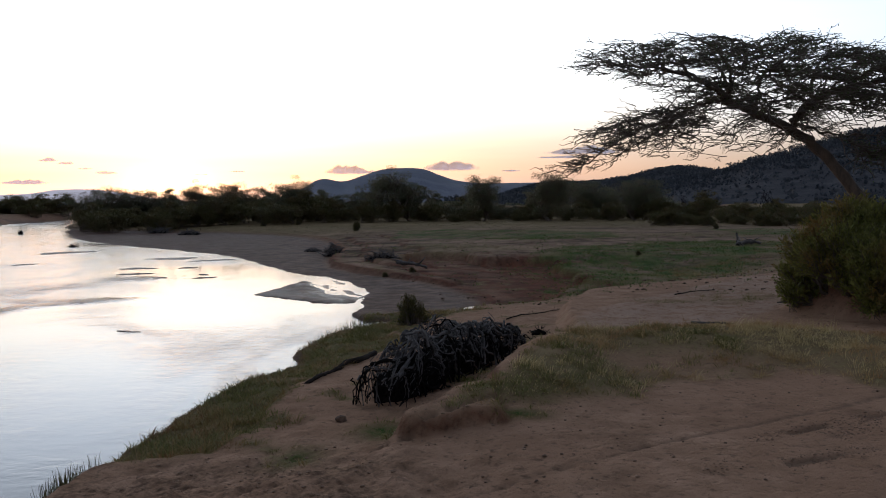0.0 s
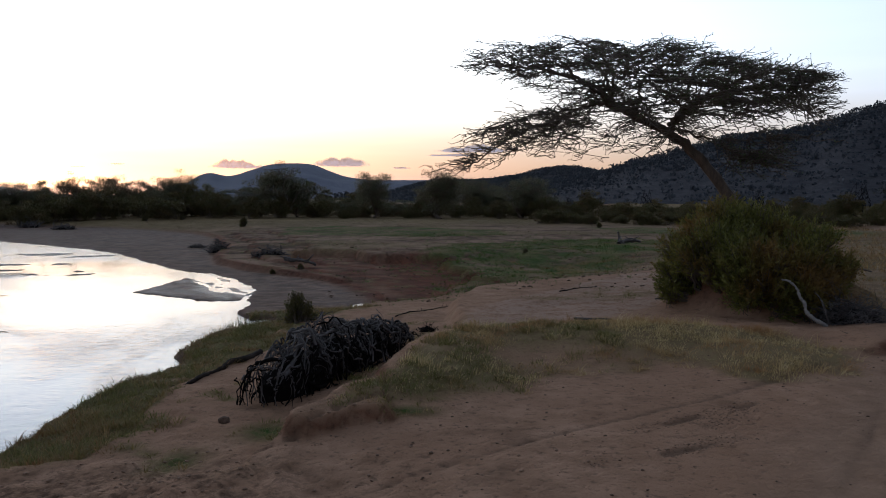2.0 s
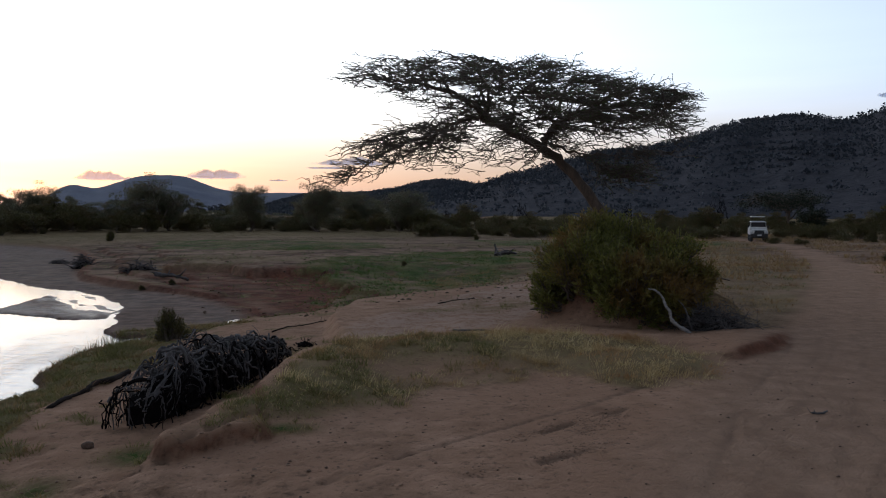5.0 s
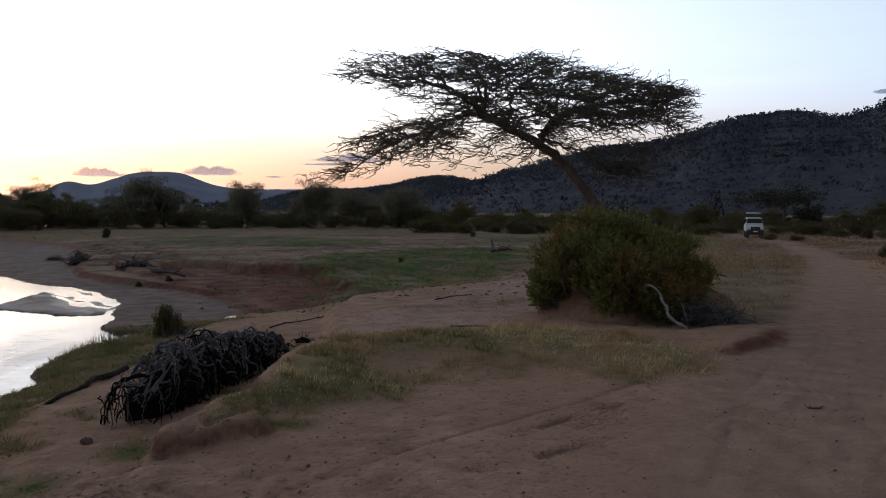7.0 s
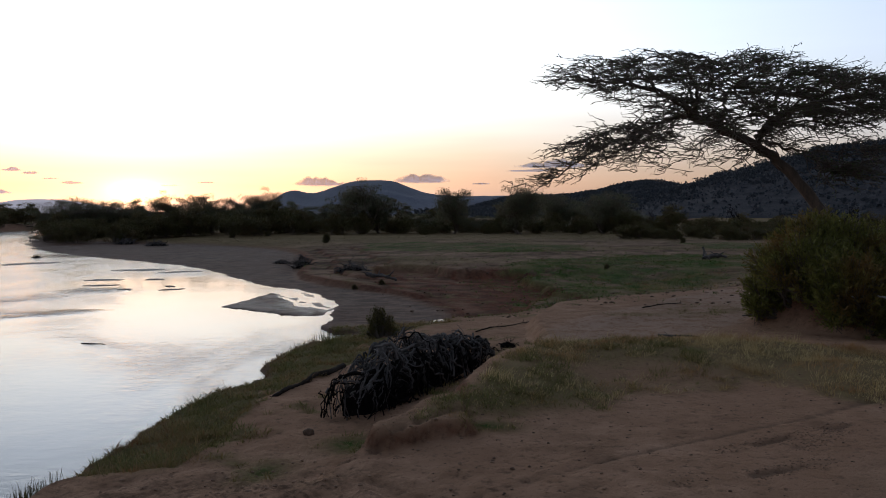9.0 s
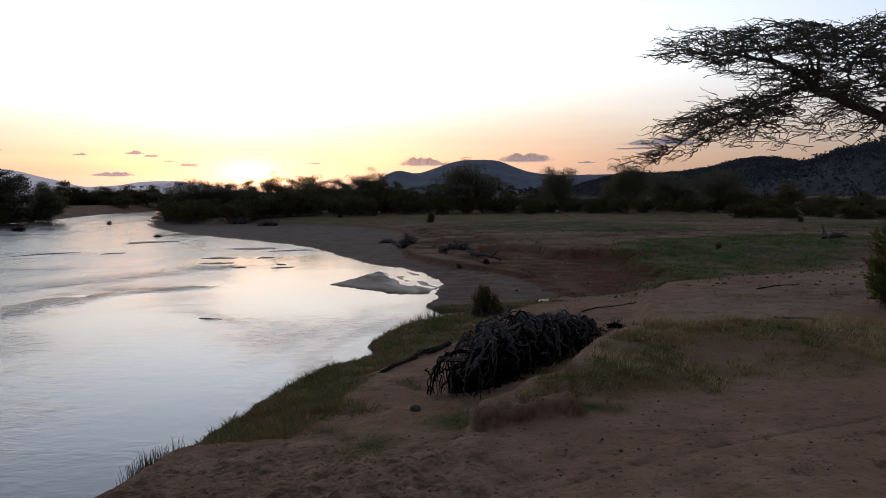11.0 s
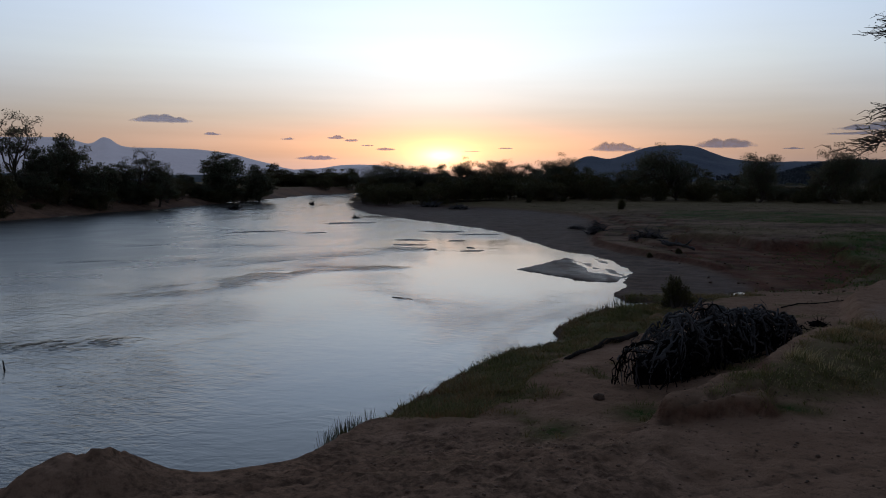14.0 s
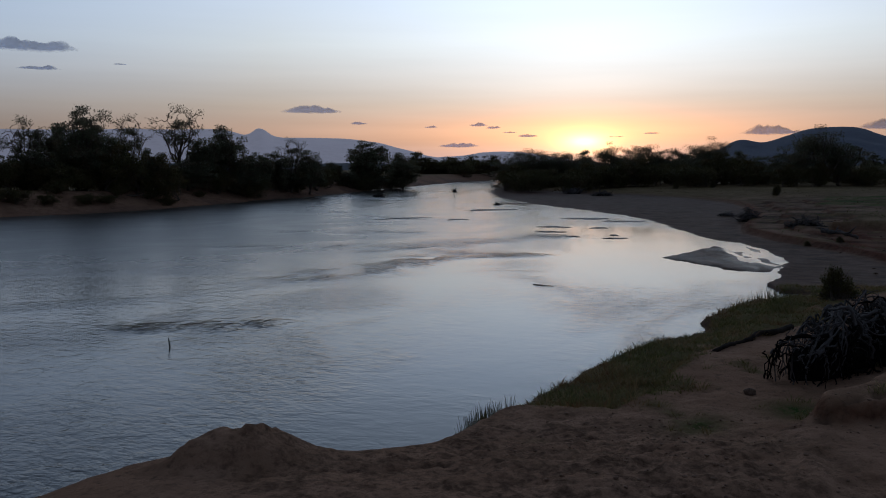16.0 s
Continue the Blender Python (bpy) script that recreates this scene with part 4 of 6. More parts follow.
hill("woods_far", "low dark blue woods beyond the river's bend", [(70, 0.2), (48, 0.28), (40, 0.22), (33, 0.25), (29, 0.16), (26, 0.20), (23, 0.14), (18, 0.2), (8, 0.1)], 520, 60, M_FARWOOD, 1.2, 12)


# ---- mud bars in the shallows ----
M_MUD = plain_mat("wet_river_mud", (0.05, 0.032, 0.024), (0.10, 0.066, 0.048), 1.6, 0.6, relief=0.6, distance=0.03)


def mud_bar(x, y, ra, rb, turn, seed):
    """A low uneven bar of mud that just clears the water."""
    rings, cols = 6, 48
    V = [(0, 0, 0.035)]
    th = np.linspace(0, 2 * np.pi, cols, endpoint=False)
    edge = np.clip(1 + 1.1 * fbm(np.cos(th) * 1.9 + seed, np.sin(th) * 1.9, seed), 0.3, 1.7)
    F = []
    for k in range(1, rings + 1):
        s = k / rings
        z = 0.045 * (1 - s * s) - 0.012 + 0.012 * vnoise(np.cos(th) * 3 * s + seed, np.sin(th) * 3 * s, seed)
        V += list(zip(np.cos(th) * ra * s * edge, np.sin(th) * rb * s * edge, z))
        for c in range(cols):
            a, b = 1 + (k - 1) * cols + c, 1 + (k - 1) * cols + (c + 1) % cols
            F.append((a, b, b - cols, a - cols) if k > 1 else (0, a, b))
    ob = tagged(new("mud_bar", mesh_data("mud_bar", V, F, M_MUD, True)), "low dark bar of wet mud in the shallow river", "mud bar", "mud bars in the river")
    ob.matrix_basis = pose(x, y, WATER, 0, 0, turn)


for k, (x, y, ra, rb) in enumerate([(-16.2, 44.7, 0.95, 0.8), (-15.2, 41.2, 0.85, 0.45), (-13.14, 39.0, 0.35, 0.35), (-13.65, 45.0, 0.5, 0.5), (-11.0, 38.9, 0.55, 0.35), (-17.0, 53.0, 1.6, 1.3), (-13.9, 51.0, 1.5, 0.8), (-11.6, 40.6, 0.3, 0.3), (-26.9, 61.0, 2.2, 1.2), (-28.0, 48.0, 2.3, 0.5), (-24.0, 48.6, 0.9, 0.4)]):
    mud_bar(x, y, ra, rb, 18 + 5 * k, 200 + k)


# ---- trees and shrubs ----
def grow_tree(seed, h, w, crown_base, clumps, cards, card, bare=0.0, stems=1, flat=0.45, lean=0.0, spread=0.075):
    """Wood and leaves of a broad tree of height h and crown width w, standing at the origin."""
    r = np.random.default_rng(seed)
    wood, thin, tips = [], [], []
    mid = h * (crown_base + 1) / 2
    cen = np.array([lean * h, 0, mid])
    half = np.array([w / 2, w / 2, h * (1 - crown_base) / 2])
    heads = []
    for k in range(stems):
        foot = np.array([0, 0, -0.15]) + (r.normal(size=3) * [0.3, 0.3, 0] if stems > 1 else 0)
        top = np.array([lean * h * 0.6, 0, h * crown_base * 0.95]) + r.normal(size=3) * [w * 0.08 * stems, w * 0.08 * stems, 0.1]
        p = bent(foot, top, r, 7, 0.08, 0.15)
        rad = h * 0.032 / stems**0.4
        wood.append((p, np.linspace(rad * 1.25, rad * 0.7, 7)))
        heads.append((p, rad * 0.7))
    limbs = []
    for k in range(7 + 2 * stems):
        p, rad = heads[k % stems]
        a = p[-1 - (k % 3)]
        th = k * 2.4 + r.uniform(-0.4, 0.4)
        q = cen + half * np.array([math.cos(th) * r.uniform(0.35, 0.8), math.sin(th) * r.uniform(0.35, 0.8), r.uniform(-0.2, 0.75)])
        lp = bent(a, q, r, 8, 0.15, 0.25, 0.12)
        wood.append((lp, np.linspace(rad * 0.75, rad * 0.18, 8)))
        limbs.append(lp)
    pts = np.concatenate(limbs)
    for k in range(clumps):
        v = r.normal(size=3)
        v /= np.linalg.norm(v)
        q = cen + half * v * r.uniform(0.55, 1.0) * (0.8 + 0.35 * math.sin(3.1 * v[0] + 5.3 * v[1] + seed))
        if q[2] < h * crown_base * 0.75:
            q[2] = h * crown_base * 0.75 + r.uniform(0, 0.3)
        a = pts[np.argmin(((pts - q) ** 2).sum(1) + r.uniform(0, 0.5, len(pts)))]
        thin.append((bent(a, q, r, 5, 0.18, 0.3), np.linspace(h * 0.006, h * 0.0018, 5)))
        for _ in range(2 if h > 3.5 else 1):
            e = q + r.normal(size=3) * half * 0.14
            thin.append((bent(a * 0.3 + q * 0.7, e, r, 4, 0.15, 0.3), np.linspace(h * 0.003, h * 0.0012, 4)))
        if r.uniform() > bare:
            tips.append(q)
    V, F = tubes(wood, 6)
    W, G = tubes(thin, 3)
    V, F = np.concatenate([V, W]), np.concatenate([F, G + len(V)])
    if tips:
        tips = np.array(tips)
        size = r.uniform(0.6, 1.4, len(tips))
        cards = int(cards * (0.85 if h > 3.5 else 0.55))
        c = np.repeat(tips, cards, 0) + np.clip(r.normal(size=(len(tips) * cards, 3)), -1.25, 1.25) * np.repeat(size, cards)[:, None] * np.array([w * spread, w * spread, w * spread * flat])
        LV, LF = leaves(c, np.full(len(c), card * (0.95 if h > 3.5 else 1.05)), r, 0.35, 0.65)
    else:
        LV = LF = None
    return V, F, LV, LF


def tree_thing(name, label, category, seed, leaf, group, *args, **kw):
    V, F, LV, LF = grow_tree(seed, *args, **kw)
    ob = tagged(new(name), label, category, group)
    part_data("trunk", mesh_data("trunk", V, F, M_BARK, True), ob)
    if LV is not None:
        part_data("crown", mesh_data("crown", LV, LF, leaf), ob)
    return ob


def put(ob, x, y, turn=0.0, scale=1.0, tall=1.0, sink=0.0):
    ob.matrix_basis = pose(x, y, height_at(x, y) - sink, 0, 0, turn)
    ob.scale = (scale, scale, scale * tall)
    return ob


def put_copy(ob, x, y, turn=0.0, scale=1.0, tall=1.0, sink=0.0):
    o = copy_thing(ob, pose(x, y, height_at(x, y) - sink, 0, 0, turn))
    o.scale = (scale, scale, scale * tall)
    return o


# kinds of tree on the far side of the floodplain, about 7 m tall
G_WOOD = "trees along the far edge of the floodplain"
WOODS = [tree_thing("riverine_tree", "dark green spreading riverine tree at the floodplain's edge", "tree", 11 + k, M_RIVERINE, G_WOOD, *a) for k, a in enumerate(
    [(7.0, 9.0, 0.10, 150, 210, 0.145), (6.2, 6.0, 0.06, 120, 210, 0.14), (8.0, 8.5, 0.10, 160, 210, 0.145), (5.0, 7.0, 0.04, 125, 210, 0.145), (6.5, 5.0, 0.10, 115, 200, 0.14)])]
# degrees left, metres off, kind, size, slenderness
WOOD_AT = [(22.95, 128, 1, 0.75, 0.77),
           (21.79, 128, 0, 0.75, 0.86),
           (20.47, 130, 3, 0.78, 0.9),
           (19.21, 130, 0, 0.71, 0.79),
           (17.9, 134, 3, 0.81, 0.94),
           (16.32, 128, 2, 0.58, 0.97),
           (15.09, 130, 3, 0.78, 0.97),
           (13.93, 126, 0, 0.59, 1.08),
           (12.38, 126, 3, 0.89, 0.84),
           (11.09, 130, 1, 0.84, 0.82),
           (9.79, 122, 2, 0.76, 0.77),
           (8.11, 122, 3, 0.74, 0.9),
           (6.61, 120, 3, 0.72, 0.77),
           (4.9, 116, 1, 0.82, 0.71),
           (3.55, 113, 2, 0.84, 0.8),
           (2.22, 114, 1, 0.8, 0.91),
           (0.51, 124, 4, 0.7, 0.67),
           (-0.64, 116, 3, 0.7, 0.58),
           (-2.75, 110, 0, 0.6, 1.14),
           (-4.65, 118, 3, 0.71, 0.51),
           (-6.17, 118, 1, 0.55, 0.88),
           (-7.31, 108, 2, 0.72, 0.89),
           (-9.56, 124, 0, 0.58, 1.1),
           (-10.86, 124, 3, 0.75, 0.91),
           (-12.87, 112, 0, 0.7, 0.89),
           (-14.14, 116, 3, 0.7, 0.78),
           (-15.4, 112, 3, 0.56, 0.55)]
first = set()
for k, (az, s, kind, size, slim) in enumerate(WOOD_AT):
    x, y = polar(az, s)
    args = (x, y, (k * 77) % 360, size * 1.12, slim * 1.16)
    put_copy(WOODS[kind], *args) if kind in first else put(WOODS[kind], *args)
    first.add(kind)

# low thicket in front of and between them
G_SCRUB = "low bushes on the plain"
SCRUBS = [tree_thing("low_bush", "low olive-green bush on the dry plain", "bush", 31 + k, M_SCRUB, G_SCRUB, *a, stems=3) for k, a in enumerate([(2.1, 4.2, 0.03, 90, 190, 0.10), (1.7, 3.6, 0.03, 80, 190, 0.095), (2.6, 3.4, 0.03, 90, 190, 0.10)])]
rs = np.random.default_rng(5)
spots = []
for az in np.arange(25.5, -16, -0.7):
    spots.append((az + rs.uniform(-0.5, 0.5), rs.uniform(108, 124), rs.uniform(0.8, 1.2) * (1.45 if az > 9 else 1.05)))
for az in np.arange(-14, -47, -0.72):
    spots.append((az + rs.uniform(-0.4, 0.4), rs.uniform(86, 98), rs.uniform(0.5, 0.85)))
    spots.append((az + rs.uniform(-0.4, 0.4), rs.uniform(104, 150), rs.uniform(0.9, 1.4)))
used = set()
for k, (az, s, size) in enumerate(spots):
    if abs(az + 36.4) < 1.0 and s < 100:
        continue
    x, y = polar(az, s)
    if river_distance(np.array([x]), np.array([y]))[0] < 3:
        continue
    kind = k % 3
    args = (x, y, (k * 61) % 360, size, rs.uniform(0.8, 1.1), 0.1)
    put_copy(SCRUBS[kind], *args) if kind in used else put(SCRUBS[kind], *args)
    used.add(kind)

# the other bank of the river
G_LEFT = "trees on the other bank"
LEFTS = [tree_thing("bank_tree", "dark leafy tree on the other river bank", "tree", 51, M_RIVERINE, G_LEFT, 8.0, 7.0, 0.10, 160, 170, 0.20),
         tree_thing("half_bare_tree", "half-bare tree with sparse leaf tufts on the other bank", "tree", 52, M_RIVERINE, G_LEFT, 9.0, 7.5, 0.38, 90, 60, 0.20, bare=0.35, stems=2, flat=0.7, spread=0.048),
         tree_thing("round_bank_tree", "dense round-crowned dark tree on the other bank", "tree", 53, M_RIVERINE, G_LEFT, 6.0, 5.6, 0.08, 140, 170, 0.19)]
LEFT_AT = [(53.61, 80, 1, 0.53, 1.28),
           (50.29, 78, 0, 0.71, 1.23),
           (51.92, 82, 2, 0.62, 1.54),
           (47.58, 84, 1, 0.55, 1.36),
           (46.51, 80, 2, 0.5, 1.23),
           (44.6, 86, 1, 0.69, 1.25),
           (41.82, 90, 0, 0.68, 1.17),
           (40.06, 92, 2, 0.69, 1.06),
           (43.27, 88, 2, 0.66, 1.19),
           (37.47, 98, 1, 0.55, 1.24),
           (36.38, 100, 0, 0.6, 1.06),
           (38.78, 96, 2, 0.72, 0.98),
           (34.79, 116, 2, 0.51, 0.96),
           (32.52, 122, 2, 1.18, 0.98),
           (32.65, 122, 2, 1.07, 0.4),
           (30.2, 128, 0, 0.72, 1.02),
           (56.6, 78, 0, 0.63, 1.12),
           (58.88, 76, 1, 0.64, 0.87),
           (61.03, 76, 0, 0.69, 0.94),
           (27.9, 290, 0, 0.6, 0.62),
           (27.2, 300, 2, 0.9, 0.5),
           (26.4, 300, 2, 0.7, 0.6),
           (25.5, 310, 0, 0.55, 0.6),
           (33.97, 118, 2, 0.74, 0.47),
           (30.94, 130, 2, 0.65, 0.62),
           (49.21, 80, 2, 0.7, 1.17),
           (40.99, 90, 2, 0.79, 0.58),
           (44.18, 84, 2, 0.84, 0.54),
           (47.95, 82, 2, 0.82, 0.55),
           (53.08, 78, 2, 0.88, 0.64),
           (37.7, 98, 2, 0.86, 0.49)]
seen = set()
for k, (az, s, kind, size, slim) in enumerate(LEFT_AT):
    x, y = polar(az, s)
    args = (x, y, (k * 83) % 360, size, slim)
    put_copy(LEFTS[kind], *args) if kind in seen else put(LEFTS[kind], *args)
    seen.add(kind)
for k, az in enumerate(np.arange(62, 29.5, -0.8)):
    s = np.interp(-az, [-62, -46, -40, -34, -29], [72, 80, 94, 114, 142]) + rs.uniform(-3, 5)
    x, y = polar(az + rs.uniform(-0.4, 0.4), s)
    put_copy(SCRUBS[k % 3], x, y, (k * 41) % 360, rs.uniform(0.7, 1.3), rs.uniform(0.9, 1.4), 0.1)

for k, az in enumerate(np.arange(58, 31, -1.25)):
    s = np.interp(-az, [-62, -46, -40, -34, -29], [72, 80, 94, 114, 142]) - rs.uniform(4, 8)
    x, y = polar(az + rs.uniform(-0.5, 0.5), s)
    if river_distance(np.array([x]), np.array([y]))[0] > 1.0:
        put_copy(SCRUBS[k % 3], x, y, (k * 67) % 360, rs.uniform(0.3, 0.6), rs.uniform(0.7, 1.1), 0.1)
for k, az in enumerate(np.arange(30.0, 23.6, -0.42)):
    x, y = polar(az, rs.uniform(196, 225))
    if river_distance(np.array([x]), np.array([y]))[0] > 1.0:
        put_copy(SCRUBS[k % 3], x, y, (k * 67) % 360, rs.uniform(1.4, 2.4), rs.uniform(0.8, 1.0), 0.2)
for k, az in enumerate((29.6, 29.1, 28.6, 28.2, 27.6, 27.0, 26.6, 26.1, 25.8, 25.2, 24.8)):
    x, y = polar(az, 214 + 9 * (k % 3))
    put_copy(SCRUBS[k % 3], x, y, (k * 53) % 360, 1.3 + 0.5 * (k % 2), 1.0, 0.2)


# ---- the umbrella thorn ----
THORN_FOOT = (11.72, 22.16, -0.02)
THORN_TURN = -22.1


def umbrella_thorn():
    """Leaning trunk, forked limbs and a flat layered crown of fine zigzag twigs. Local x runs along the crown, z up; the foot is at the origin."""
    r = np.random.default_rng(77)
    wood, fine, leaf = [], [], []

    def curve(pts, n=12):
        return np.array(smooth_line(pts, n))

    trunk = curve([(0.25, 0, -0.3), (0.0, 0.05, 0.9), (-0.72, 0.1, 2.5), (-1.6, 0.1, 3.62), (-2.4, 0.0, 4.28), (-3.3, -0.1, 4.76), (-4.05, 0.0, 5.15)], 6)
    trunk = trunk + r.normal(size=trunk.shape) * 0.02
    wood.append((trunk, np.linspace(0.19, 0.095, len(trunk)) * r.uniform(0.94, 1.06, len(trunk))))
    fork2, fork = np.array([-2.4, 0, 4.28]), np.array([-4.05, 0, 5.15])
    limbs = [
        (fork, [(-4.5, 0.2, 5.7), (-5.3, 0.5, 6.1), (-6.5, 0.8, 6.4), (-7.9, 0.8, 6.5)], 0.075), (fork, [(-4.6, -0.5, 5.6), (-5.7, -1.0, 6.0), (-7.0, -1.3, 6.15)], 0.06),
        (fork, [(-4.15, 0.5, 5.8), (-4.6, 1.5, 6.5), (-5.4, 2.3, 6.8)], 0.065), (fork, [(-3.95, -0.6, 5.8), (-4.2, -1.6, 6.3), (-4.7, -2.3, 6.5)], 0.06),
        (fork, [(-3.9, 0.1, 5.8), (-3.3, 0.3, 6.4), (-2.6, 0.5, 6.75)], 0.065), (np.array([-3.3, -0.1, 4.76]), [(-3.3, 0.3, 5.4), (-3.0, 0.8, 6.1), (-2.4, 1.4, 6.6)], 0.055),
        (fork, [(-4.5, 0.05, 5.18), (-5.33, 0.1, 4.92), (-6.8, 0.15, 4.33), (-8.1, 0.1, 3.5)], 0.07), (np.array([-5.0, 0.1, 5.03]), [(-6.2, -0.5, 4.85), (-7.6, -0.8, 4.4)], 0.04), (np.array([-5.33, 0.1, 4.92]), [(-6.1, 0.5, 4.4), (-7.0, 0.7, 3.9), (-7.6, 0.8, 3.5)], 0.035), (np.array([-4.6, 0.05, 5.15]), [(-5.0, 0.7, 4.7), (-5.7, 1.2, 4.2)], 0.03),
        (fork2, [(-2.3, 0.1, 4.68), (-2.0, 0.15, 5.0), (-1.2, 0.2, 5.32), (0.0, 0.2, 5.55), (1.4, 0.1, 5.55)], 0.10), (np.array([-1.95, 0.15, 5.02]), [(-1.9, 0.4, 5.7), (-1.6, 0.6, 6.3), (-1.1, 0.8, 6.4)], 0.06),
        (np.array([-1.2, 0.2, 5.32]), [(-0.4, -0.4, 5.75), (0.5, -0.7, 5.9), (1.5, -0.9, 5.7)], 0.05), (fork2, [(-2.1, -0.5, 4.8), (-1.4, -1.3, 5.3), (-0.4, -2.2, 5.5)], 0.06), (fork2, [(-2.1, 0.6, 4.85), (-1.4, 1.6, 5.5), (-0.4, 2.6, 6.0)], 0.06), (np.array([-2.0, 0.15, 5.0]), [(-2.7, -0.4, 5.5), (-3.2, -0.9, 6.0)], 0.05),
        (np.array([-2.3, 0.0, 4.4]), [(-1.36, 0.0, 4.16), (-0.65, -0.1, 3.7), (0.0, -0.2, 3.42)], 0.04), (np.array([-1.36, 0.0, 4.16]), [(-0.6, 0.2, 4.1), (0.2, 0.3, 4.15)], 0.025),
    ]
    runs = []
    for a, pts, rad in limbs:
        p = curve([tuple(a)] + pts, 6)
        p = p + r.normal(size=p.shape) * 0.03
        wood.append((p, np.linspace(rad, rad * 0.28, len(p))))
        runs.append(p)
    along = np.concatenate(runs)

    def top(x):
        return np.interp(x, [-8.55, -7.9, -7.1, -5.1, -2.7, -1.1, 0.0, 1.26, 2.14, 2.34], [6.40, 6.72, 6.97, 7.03, 6.88, 6.46, 6.16, 5.86, 5.54, 5.32])

    def low(x):
        return np.interp(x, [-8.55, -6.8, -5.8, -4.8, -3.6, -2.2, -1.0, 0.4, 1.3, 2.34], [6.25, 5.9, 5.55, 5.2, 4.85, 4.55, 4.5, 4.8, 4.85, 5.2])

    # the crown rises a little away from the river
    turn = radians(THORN_TURN)
    c, s = math.cos(turn), math.sin(turn)
    ex, ey = -THORN_FOOT[0], -THORN_FOOT[1]
    axis = np.array([c * ex + s * ey, -s * ex + c * ey, EYE - THORN_FOOT[2]])

    def deep(q, v):
        return axis + (np.array(q) - axis) * (1 + 0.12 * v)

    def zigzag(a, b, n, rad, kink=0.2):
        p = bent(a, b, r, n, 0.07, 0.0)
        L = np.linalg.norm(np.asarray(b) - a)
        p[1:-1] += r.normal(size=(n - 2, 3)) * [1, 1, 0.7] * kink * L / n
        fine.append((p, np.linspace(rad, rad * 0.4, n)))
        return p

    arms = []
    for k in range(150):                        # long slender arms that run outward through the crown
        u = math.sin(r.uniform(-1.3, 1.3))
        x = -3.2 + 4.8 * u
        z = low(x) + (top(x) - low(x)) * r.uniform(0.05, 0.95)
        q = deep((x, 0, z), r.uniform(-1, 1) * math.sqrt(1 - u * u))
        inward = np.abs(along[:, 0] + 3.1) < abs(x + 3.1) - 0.25
        cost = ((along - q) ** 2 * [0.55, 1, 1.5]).sum(1) + np.where(inward, 0, 3.0) + np.where(along[:, 2] < 4.4, 3, 0) + np.where(along[:, 2] > q[2] + 0.15, 2, 0)
        p = bent(along[np.argmin(cost)], q, r, 9, 0.05, 0.0, 0.10)
        p[1:-1] += r.normal(size=(7, 3)) * 0.035
        fine.append((p, np.linspace(0.032, 0.012, 9)))
        arms.append(p)
    net = np.concatenate([along] + arms)
    ends = []
    for k in range(820):                         # targets all through the flat crown
        u = r.uniform(-1, 1)
        if r.uniform() > math.sqrt(1 - u * u) + 0.1:
            continue
        x = -3.2 + 4.85 * u + (0.35 * (1 - u * u))
        z = low(x) + (top(x) - low(x)) * (r.choice([0.10, 0.32, 0.55, 0.76, 0.95]) + r.normal() * 0.035 + 0.03 * math.sin(2.3 * x))
        if (x < -4.6 and r.uniform() < 0.45) or (z < 5.0 and r.uniform() < 0.35):
            continue
        ends.append((deep((x, 0, z), r.uniform(-1, 1) * math.sqrt(max(1 - u * u, 0))), 0))
    for k in range(105):                        # the low limb that reaches over the plain
        x = r.uniform(-8.5, -4.3)
        zc = np.interp(x, [-8.6, -8.1, -6.8, -5.33, -4.3], [3.3, 3.55, 4.33, 4.92, 5.15])
        ends.append(((x, r.normal() * 0.8, zc + r.uniform(-0.55, 0.45) * min(1, 0.35 + (x + 8.6) * 0.4)), 1))
    for k in range(150):                        # thin twigs hanging under the crown
        x = r.uniform(-6.6, -1.6) if k % 3 else r.uniform(-1.6, 1.6)
        ends.append(((x, r.normal() * 1.2, r.uniform(3.55 + 0.12 * abs(x + 4.5), 4.8) if x < -2.2 else r.uniform(4.1, 4.9)), 1))
    for k in range(36):                         # leafy end of the drooping limb
        ends.append(((r.normal() * 0.5 - 0.2, r.normal() * 0.4 - 0.1, r.normal() * 0.22 + 3.55), 2))
    for q, hang in ends:
        q = np.array(q)
        away = np.sign(q[0] + 3.1)
        cost = ((net - q) ** 2 * [0.7, 1, 1.8]).sum(1) + np.where((net[:, 0] - q[0]) * away > -0.05, 0.5, 0.0)
        base = net[np.argmin(cost)]
        b1 = zigzag(base, q, 6, 0.021, 0.4)
        out = np.array([away * (1.0 if abs(q[0] + 3.1) > 1.2 else 0.8), 0.25 * r.normal(), 0.05 if not hang else -0.12])
        for m in range(3):
            a = b1[r.integers(1, 6)]
            w = out + r.normal(size=3) * ([0.40, 0.5, 0.10] if hang == 0 else [0.55, 0.5, 0.28])
            w /= np.linalg.norm(w)
            e = a + w * r.uniform(0.3, 0.8)
            t1 = zigzag(a, e, 5, 0.016, 0.6)
            for _ in range(2):
                cpt = t1[r.integers(1, 5)]
                t2 = zigzag(cpt, cpt + (w + r.normal(size=3) * [0.5, 0.6, 0.22]) * r.uniform(0.10, 0.26), 3, 0.0115, 0.5)
                thick = 0.25 if hang == 1 else 0.4 + 0.6 * math.exp(-((q[0] + 1.6) / 2.8) ** 2)
                if r.uniform() < thick:
                    leaf.append(t2)
                    leaf.append(t1)
    ob = new("umbrella_thorn_tree")
    V, F = tubes(wood, 9)
    part_data("trunk", mesh_data("trunk", V, F, M_BARK, True), ob)
    V, F = tubes(fine, 3)
